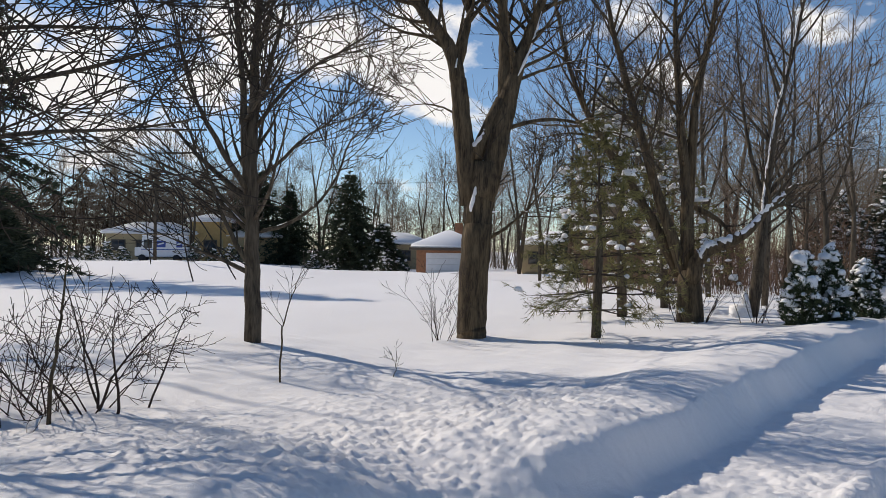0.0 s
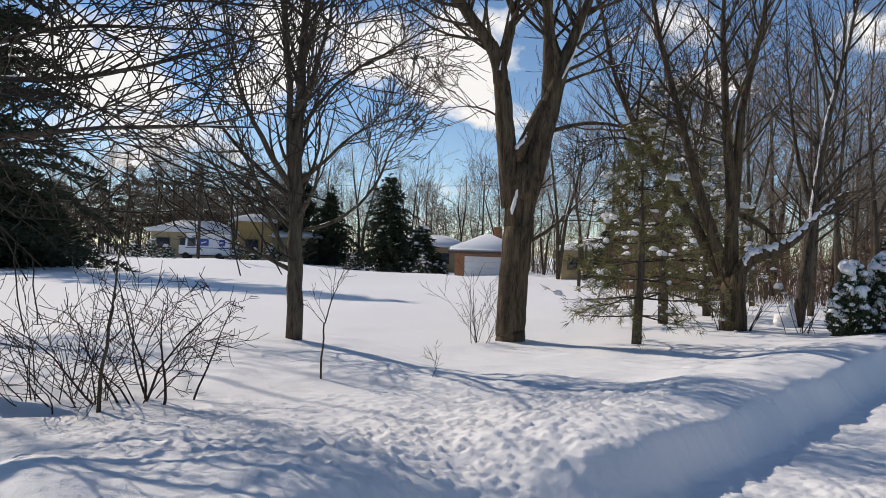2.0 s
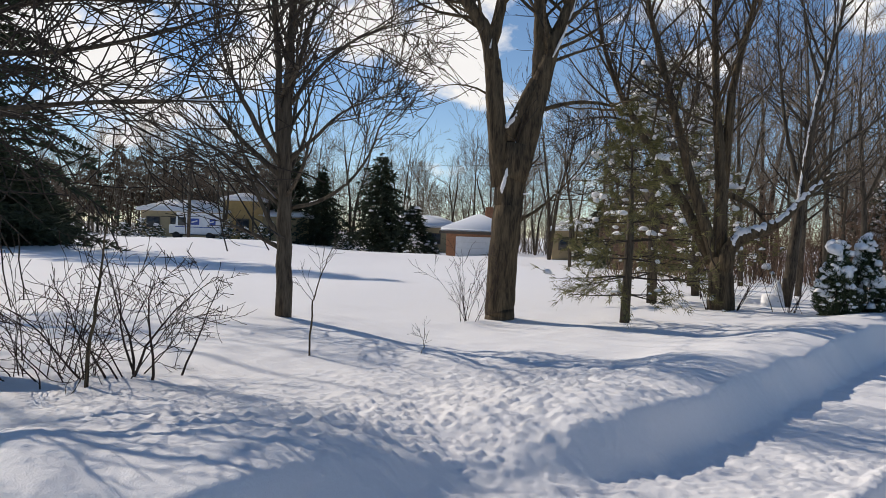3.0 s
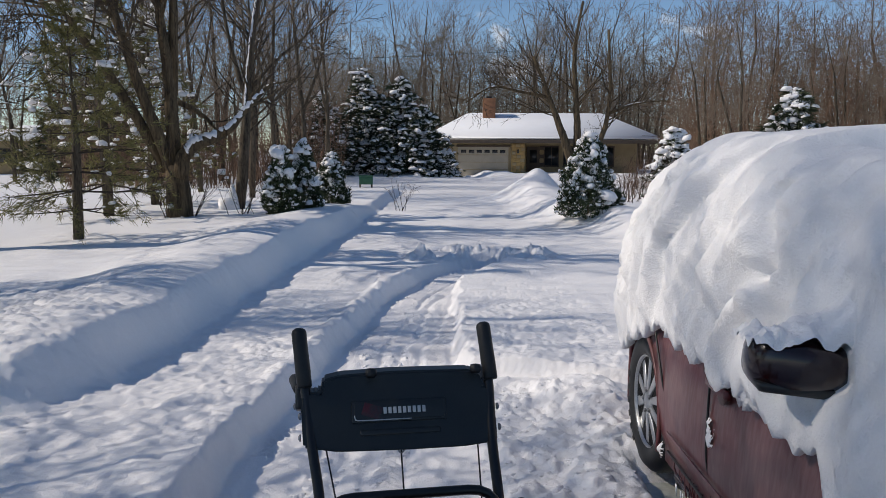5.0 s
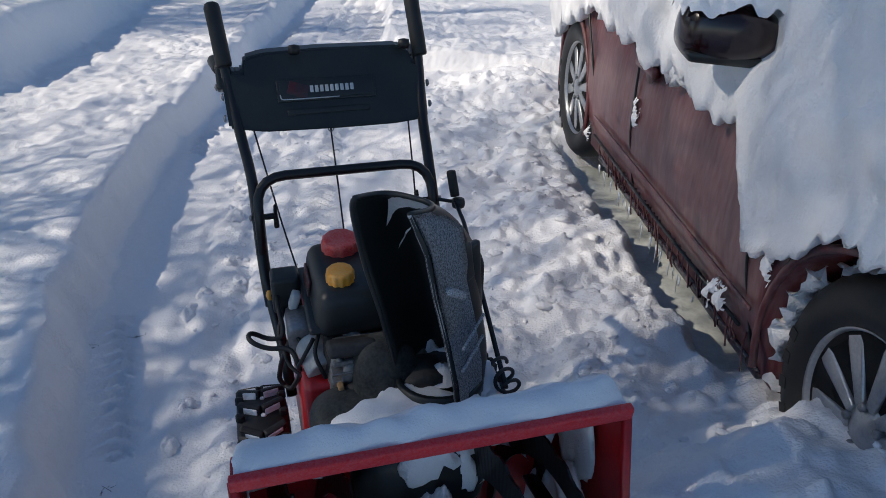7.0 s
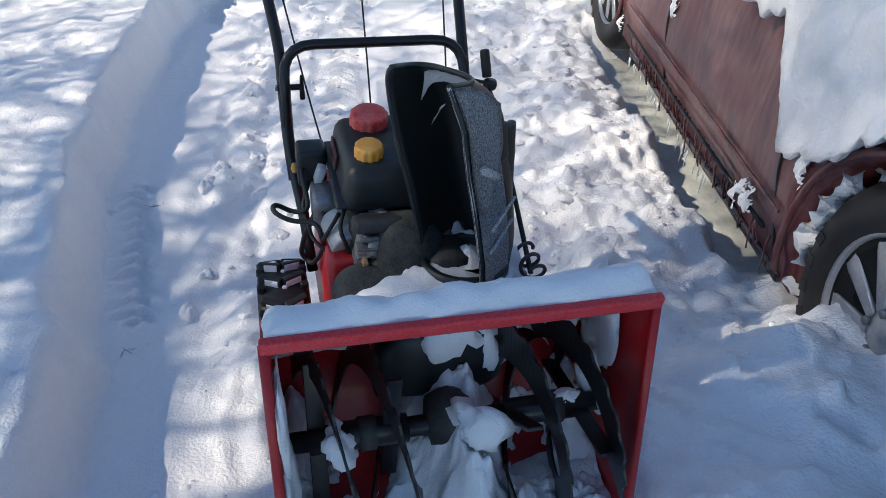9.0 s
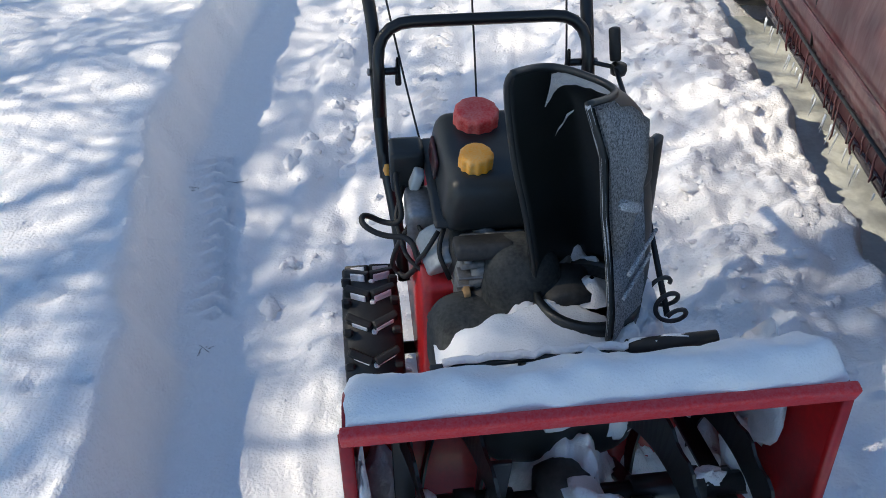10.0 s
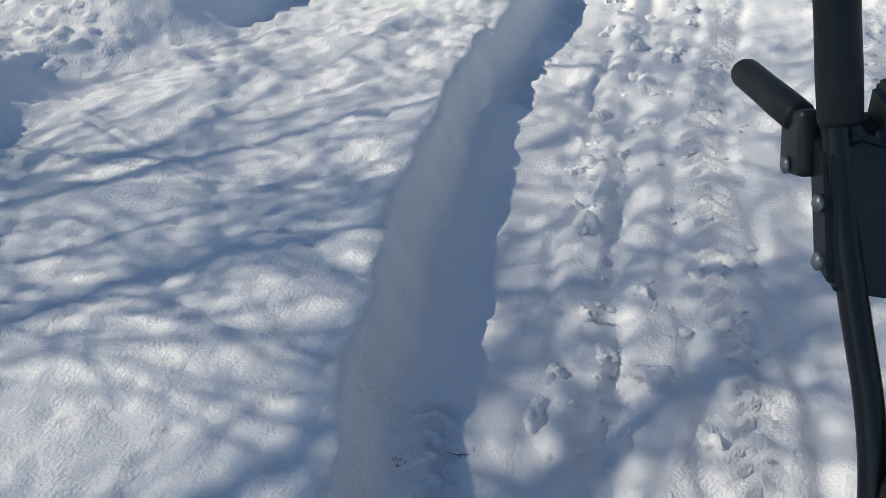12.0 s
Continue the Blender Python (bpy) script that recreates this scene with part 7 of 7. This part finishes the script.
        lump(v, f, V(x, y, z), sx, sy, sz, 140 + i)
    obj("stuck_snow", mesh("stuck_snow", v, f), SNOW_SOFT, b, "lumps of snow stuck in the housing")
    for x0, x1 in ((-0.255, -0.08), (0.10, 0.255)):
        pipe("shaft_sleeve", [(x0, 0.06, 0.47), (x1, 0.06, 0.47)], 0.026, TUBE, sh, 0, 16)
        pipe("shaft_collar", [((x0 + x1) / 2, 0.06, 0.47), ((x0 + x1) / 2 + 0.03, 0.06, 0.47)], 0.031, IRON, sh, 0, 16)
    # solid black dome gives the impeller opening its darkness
    part("impeller_dark_fill", dome(bmesh.new(), (0.0, 0.165, 0.54), (0.125, 0.045, 0.085), 0.6), BLACK, b, "black dome standing for the dark impeller opening")


blower()

# ---- houses, garage, van, pole ----
def gable_roof(bm, x0, x1, y0, y1, z0, z1, over=0.5, hip=2.0):
    """A hipped slab of snow on a roof: eaves, ridge and rounded edges."""
    a = [(x0 - over, y0 - over), (x1 + over, y0 - over), (x1 + over, y1 + over), (x0 - over, y1 + over)]
    ym = (y0 + y1) / 2
    low = [bm.verts.new((x, y, z0)) for x, y in a]
    up = [bm.verts.new((x, y, z0 + 0.28)) for x, y in a]
    r = [bm.verts.new((x0 + hip, ym, z1)), bm.verts.new((x1 - hip, ym, z1))]
    for i in range(4):
        j = (i + 1) % 4
        bm.faces.new((low[i], low[j], up[j], up[i]))
    bm.faces.new((up[0], up[1], r[1], r[0]))
    bm.faces.new((up[1], up[2], r[1]))
    bm.faces.new((up[2], up[3], r[0], r[1]))
    bm.faces.new((up[3], up[0], r[0]))
    bm.faces.new(list(reversed(low)))
    bmesh.ops.bevel(bm, geom=list(bm.edges), offset=0.13, segments=3, affect="EDGES")
    return bm


def window(parent, c, w, h, rot=0, depth=0.08, frame_mat=DARK_WOOD):
    m = Matrix.Translation(c) @ rotz(rot)
    wi = part("window", box(bmesh.new(), (0, 0, 0), (w, depth, h), 0.01), frame_mat, parent, m=m)
    part("pane", box(bmesh.new(), (0, -depth * 0.5 - 0.004, 0), (w * 0.86, 0.01, h * 0.86), 0), GLASS, wi)
    part("glazing_bar", box(bmesh.new(), (0, -depth * 0.5 - 0.012, 0), (0.04, 0.012, h * 0.86), 0), frame_mat, wi)
    return wi


def ranch_house():
    g = -0.15
    h = thing("house", Matrix.Translation((0.2, 54.0, g)), "low tan brick ranch house under a thick snow roof", "house")
    part("wall", box(bmesh.new(), (2.2, 4.0, 1.2), (5.2, 8.0, 2.4), 0.02), TAN, h)
    part("wall", box(bmesh.new(), (8.9, 5.5, 1.25), (8.2, 7.0, 2.5), 0.02), TAN, h)
    part("brick_pier", box(bmesh.new(), (4.35, -0.06, 1.15), (0.9, 0.2, 2.3), 0.02), YELLOW_BRICK, h)
    for i in range(9):
        for j in range(3):
            part("stone", box(bmesh.new(), (4.05 + 0.3 * j + 0.06 * (i % 2), -0.18, 0.14 + 0.25 * i), (0.27, 0.06, 0.21), 0.02), YELLOW_BRICK if (i + j) % 3 else TAN, h)
    dr = part("garage_door", box(bmesh.new(), (1.95, -0.05, 1.02), (3.5, 0.08, 2.04), 0.01), DOOR_PAINT, h, "beige garage door with a row of small panes")
    for i in range(3):
        part("panel_groove", box(bmesh.new(), (1.95, -0.094, 0.5 + 0.5 * i), (3.46, 0.008, 0.03), 0), TAN, dr)
    for i in range(6):
        part("pane", box(bmesh.new(), (0.6 + 0.54 * i, -0.098, 1.74), (0.36, 0.012, 0.2), 0), GLASS, dr)
    part("door_trim", box(bmesh.new(), (1.95, -0.09, 2.1), (3.7, 0.1, 0.12), 0.01), DARK_WOOD, h)
    fd = part("front_door", box(bmesh.new(), (5.6, 1.9, 1.05), (0.95, 0.1, 2.1), 0.01), DARK_WOOD, h, "dark front door under the eaves")
    part("door_pane", box(bmesh.new(), (5.6, 1.84, 1.4), (0.5, 0.02, 0.9), 0), GLASS, fd)
    for x in (6.9, 8.3, 10.6):
        window(h, (x, 1.96, 1.4), 1.1 if x < 10 else 1.6, 1.5)
    for z in range(7):
        part("stone", box(bmesh.new(), (6.2, 1.9, 0.2 + 0.3 * z), (0.3, 0.14, 0.26), 0.02), TAN if z % 2 else DARK_WOOD, h)
    part("fascia", box(bmesh.new(), (5.9, -0.85, 2.42), (15.6, 0.12, 0.24), 0.01), DARK_WOOD, h)
    part("soffit", box(bmesh.new(), (5.8, 0.6, 2.36), (14.3, 2.8, 0.05), 0.01), DARK_WOOD, h)
    part("roof", gable_roof(bmesh.new(), -1.6, 13.4, -0.4, 8.6, 2.5, 4.6, 0.5, 2.6), SNOW_FAR, h, "roof under a smooth thick layer of snow")
    ch = part("chimney", box(bmesh.new(), (2.45, 3.2, 4.4), (0.9, 0.8, 2.3), 0.03), BRICK, h, "square brown brick chimney")
    part("flue", box(bmesh.new(), (2.45, 3.2, 5.62), (0.4, 0.4, 0.15), 0.02), IRON, ch)
    part("porch_lamp", box(bmesh.new(), (4.35, -0.25, 1.75), (0.14, 0.12, 0.28), 0.03), BLACK, h)


def far_garage():
    h = thing("garage", Matrix.Translation((-38.6, 51.4, -0.55)) @ rotz(37), "brick garage with a pale door and snowy hipped roof", "garage")
    part("wall", box(bmesh.new(), (0.6, 3.2, 1.15), (5.4, 6.0, 2.3), 0.02), BRICK, h)
    d = part("garage_door", box(bmesh.new(), (0.75, 0.16, 0.98), (4.1, 0.08, 1.96), 0.01), WHITE_PAINT, h, "pale garage door in shade")
    for i in range(3):
        part("panel_groove", box(bmesh.new(), (0.75, 0.116, 0.5 + 0.5 * i), (4.06, 0.006, 0.03), 0), PALE, d)
    part("fascia", box(bmesh.new(), (0.6, -0.35, 2.28), (6.6, 0.1, 0.22), 0.01), DARK_WOOD, h)
    part("roof", gable_roof(bmesh.new(), -2.1, 3.3, 0.2, 6.2, 2.35, 4.0, 0.55, 2.6), SNOW_FAR, h, "hipped roof under snow")
    part("chimney", box(bmesh.new(), (1.5, 5.0, 3.9), (0.7, 0.7, 1.5), 0.03), BRICK, h)


def corner_house(x, y, yaw, label, tower=True):
    h = thing("house", Matrix.Translation((x, y, gz(x, y) - 0.1)) @ rotz(yaw), label, "house")
    part("wall", box(bmesh.new(), (-4.0, 3.5, 1.4), (8.5, 7, 2.8), 0.02), TAN, h)
    part("roof", gable_roof(bmesh.new(), -8.2, 0.4, 0, 7, 2.8, 4.2, 0.6, 2.4), SNOW_FAR, h, "low roof under snow")
    for i in range(3):
        window(h, (-7.0 + 2.4 * i, -0.03, 1.6), 1.4, 1.2)
    if tower:
        part("wall", box(bmesh.new(), (2.3, 2.5, 2.1), (4.0, 5, 4.2), 0.02), YELLOW_BRICK, h)
        part("roof", gable_roof(bmesh.new(), 0.3, 4.3, 0, 5, 4.2, 5.2, 0.6, 1.6), SNOW_FAR, h, "upper roof under snow")
        part("porch_post", box(bmesh.new(), (1.0, -0.9, 1.2), (0.3, 0.3, 2.4), 0.02), TAN, h)
        part("porch_post", box(bmesh.new(), (3.4, -0.9, 1.2), (0.3, 0.3, 2.4), 0.02), TAN, h)
        window(h, (2.2, -0.03, 1.5), 1.4, 1.6)
        part("wall", box(bmesh.new(), (6.8, 3.5, 1.3), (5, 6, 2.6), 0.02), TAN, h)
        part("roof", gable_roof(bmesh.new(), 4.3, 9.3, 0.5, 6.5, 2.6, 3.8, 0.6, 1.8), SNOW_FAR, h, "low roof under snow")


def mail_van():
    x, y = -66.0, 43.4
    v = thing("delivery_van", Matrix.Translation((x, y, gz(x, y) - 0.05)) @ rotz(49), "boxy white delivery van with blue side panels on a snowy street", "van")
    part("body", box(bmesh.new(), (0.1, 0, 1.45), (4.3, 1.9, 1.95), 0.16, None, 0.95, 3), WHITE_PAINT, v)
    part("bonnet", box(bmesh.new(), (-2.25, 0, 0.95), (0.7, 1.8, 0.85), 0.12), WHITE_PAINT, v)
    part("roof_snow", box(bmesh.new(), (0.1, 0, 2.48), (4.1, 1.8, 0.14), 0.06), SNOW, v)
    part("windscreen", box(bmesh.new(), (-2.02, 0, 1.75), (0.05, 1.5, 0.7), 0.02), GLASS, v)
    part("side_window", box(bmesh.new(), (-1.4, -0.93, 1.7), (0.75, 0.05, 0.8), 0.03), GLASS, v)
    for x_, w in ((-0.2, 0.8), (1.45, 0.55)):
        p = part("blue_panel", box(bmesh.new(), (x_, -0.935, 1.7), (w, 0.04, 0.62), 0.01), BLUE, v, "plain blue and white side panel")
        part("white_sweep", box(bmesh.new(), (x_ - 0.04, -0.958, 1.72), (w * 0.72, 0.012, 0.13), 0, roty(-16)), WHITE_PAINT, p)
    part("stripe", box(bmesh.new(), (0.1, -0.945, 1.18), (4.2, 0.02, 0.07), 0), BLUE, v)
    for x_ in (-1.9, 1.2):
        for s in (-1, 1):
            w = part("wheel", lathe(bmesh.new(), [(0.0, 0.0), (0.2, 0.0), (0.3, 0.0), (0.34, 0.05), (0.34, 0.2), (0, 0.2)], 22, Matrix.Translation((x_, s * 0.95, 0.36)) @ rotx(90 if s < 0 else -90) @ Matrix.Translation((0, 0, -0.17))), RUBBER, v)
    part("bumper", box(bmesh.new(), (0.0, 0, 0.5), (4.9, 1.7, 0.18), 0.03), BLACK, v)


def timber_post():
    """The end of a timber fence: two upright boards and a capping piece."""
    x, y = -6.60, 2.73
    p = thing("fence_post", Matrix.Translation((x, y, gz(x, y) - 0.1)) @ rotz(64), "brown timber fence end with two upright boards", "post")
    part("board", box(bmesh.new(), (0, 0, 0.56), (0.138, 0.05, 1.12), 0.008), WOOD, p)
    part("board", box(bmesh.new(), (-0.145, 0.012, 0.56), (0.138, 0.05, 1.12), 0.008), WOOD, p)
    part("board", box(bmesh.new(), (-0.29, 0.0, 0.56), (0.138, 0.05, 1.10), 0.008), WOOD, p)
    part("cap_rail", box(bmesh.new(), (-0.22, 0.012, 1.14), (0.36, 0.11, 0.04), 0.006), WOOD, p)
    part("rail", box(bmesh.new(), (-0.15, 0.07, 0.82), (0.44, 0.04, 0.09), 0.006), WOOD, p)


def utility_pole(x, y, h):
    p = thing("utility_pole", Matrix.Translation((x, y, gz(x, y) - 0.3)), "weathered grey wooden utility pole", "pole")
    obj("shaft", mesh("shaft", *sweep([[(V(0, 0, 0), 0.15), (V(0, 0, h), 0.10)]], 10)), BARK_GREY, p)
    part("cross_arm", box(bmesh.new(), (0, 0, h - 0.6), (2.2, 0.12, 0.14), 0.01, rotz(40)), BARK_GREY, p)


def green_box():
    bx = thing("green_box", Matrix.Translation((-2.75, 26.6, gz(-2.75, 26.6))) @ rotz(8), "small green plastic box on short posts at the street", "box")
    part("body", box(bmesh.new(), (0, 0, 0.24), (0.46, 0.3, 0.26), 0.03), GREEN, bx)
    part("lid", box(bmesh.new(), (0, 0, 0.39), (0.5, 0.34, 0.05), 0.02), GREEN, bx)
    for x in (-0.2, 0.2):
        part("leg", box(bmesh.new(), (x, 0, 0.05), (0.05, 0.05, 0.2), 0.008), DARK_WOOD, bx)


ranch_house()
green_box()
far_garage()
corner_house(-71, 49.5, 50, "tan house with a yellow brick upper storey and snowy roofs")
corner_house(-52, 66, 40, "low house half hidden behind spruces", False)
corner_house(-30, 66, 32, "low house behind a brick garage", False)
mail_van()
timber_post()
utility_pole(-56, 36, 7.5)
wire = [(V(-56 + 56 * k * 1.1, 36 + 6 * k, 7.0 - 1.6 * 4 * k * (1 - k) * 0.7), 0.012) for k in np.linspace(0, 1, 24)]
tagged(obj("overhead_wire", mesh("overhead_wire", *sweep([wire], 4)), RUBBER), "thin black overhead wire across the lawn", "wire")

# ---- clods of snow thrown by the blower ----
rng = random.Random(55)
v, f = [], []
for i in range(1450):
    if i < 800:
        x, y = rng.uniform(0.5, 1.3), rng.uniform(1.5, 5.4)
    elif i < 1300:
        x, y = rng.uniform(-0.35, 0.2), rng.uniform(1.2, 9.5)
    else:
        x, y = rng.gauss(0.7, 0.75), 11.3 + rng.gauss(0, 0.3)
    s = abs(rng.gauss(0, 0.008)) + 0.003
    snow_blob(rng, v, f, V(x, y, gz(x, y) - 0.1 * s), s * rng.uniform(0.9, 1.7), s * rng.uniform(0.8, 1.2), s * rng.uniform(0.4, 0.75))
for i in range(46):
    x, y = rng.uniform(-0.4, 0.05), rng.uniform(1.7, 6.5)
    s = rng.uniform(0.010, 0.028) * (1.3 if x < 0 else 1)
    lump(v, f, V(x, y, gz(x, y) - 0.2 * s), s * rng.uniform(0.9, 1.4), s * rng.uniform(0.9, 1.6), s * rng.uniform(0.5, 0.8), 300 + i % 40, 0.6)
tagged(obj("snow_clods", mesh("snow_clods", v, f), SNOW), "loose clods of snow on a cleared lane", "snow", kind="stuff")
# dead grass showing at the foot of the cut
paths = []
for cx, cy in ((-0.64, 2.42), (-0.50, 2.47), (-0.40, 1.75)):
    for i in range(6):
        x, y = cx + rng.gauss(0, 0.014), cy + rng.gauss(0, 0.012)
        p = V(x, y, gz(x, y) - 0.004)
        paths.append([(p, 0.001), (p + V(rng.gauss(0, 0.006), rng.gauss(0, 0.006), 0.006), 0.0009), (p + V(rng.gauss(0, 0.012), rng.gauss(0, 0.01), 0.007), 0.0005)])
tagged(obj("grass_tips", mesh("grass_tips", *sweep(paths, 4, False)), DARK_WOOD), "brown dead grass tips poking through thin snow", "grass", kind="stuff")
# low brush beside the street and the house
rng = random.Random(66)
for x, y, n, h, s in ((4.6, 19.5, 26, 1.1, 1.3), (5.8, 21.0, 26, 1.2, 1.4), (7.2, 23.5, 26, 1.3, 1.5), (-1.1, 19.6, 7, 0.8, 0.4), (-6.2, 17.5, 14, 1.3, 0.8), (-3.9, 15.4, 12, 1.1, 0.5)):
    thicket("bare_bush", Matrix.Translation((x, y, gz(x, y))), rng, n, h, s, "leafless brown brush with snow at its foot", r=0.008, kids=(2, 3))

# grey slush and ice under the car's flank
n, m_ = 26, 90
X, Y = np.meshgrid(np.linspace(0, 1, n), np.linspace(2.0, 4.0, m_))
WX = 1.30 + X * 0.36
Z = -0.016 + 0.004 * fbm(WX / 0.09, Y / 0.09, 3, 4) + 0.005 * np.maximum(fbm(WX / 0.03, Y / 0.03, 2, 5) - 0.5, 0)
ff = [(j * n + i, j * n + i + 1, (j + 1) * n + i + 1, (j + 1) * n + i) for j in range(m_ - 1) for i in range(n - 1)]
tagged(obj("slush", mesh("slush", np.stack([WX, Y, Z], -1).reshape(-1, 3), ff), SLUSH), "grey icy slush beneath a car's side", "slush", kind="structure")
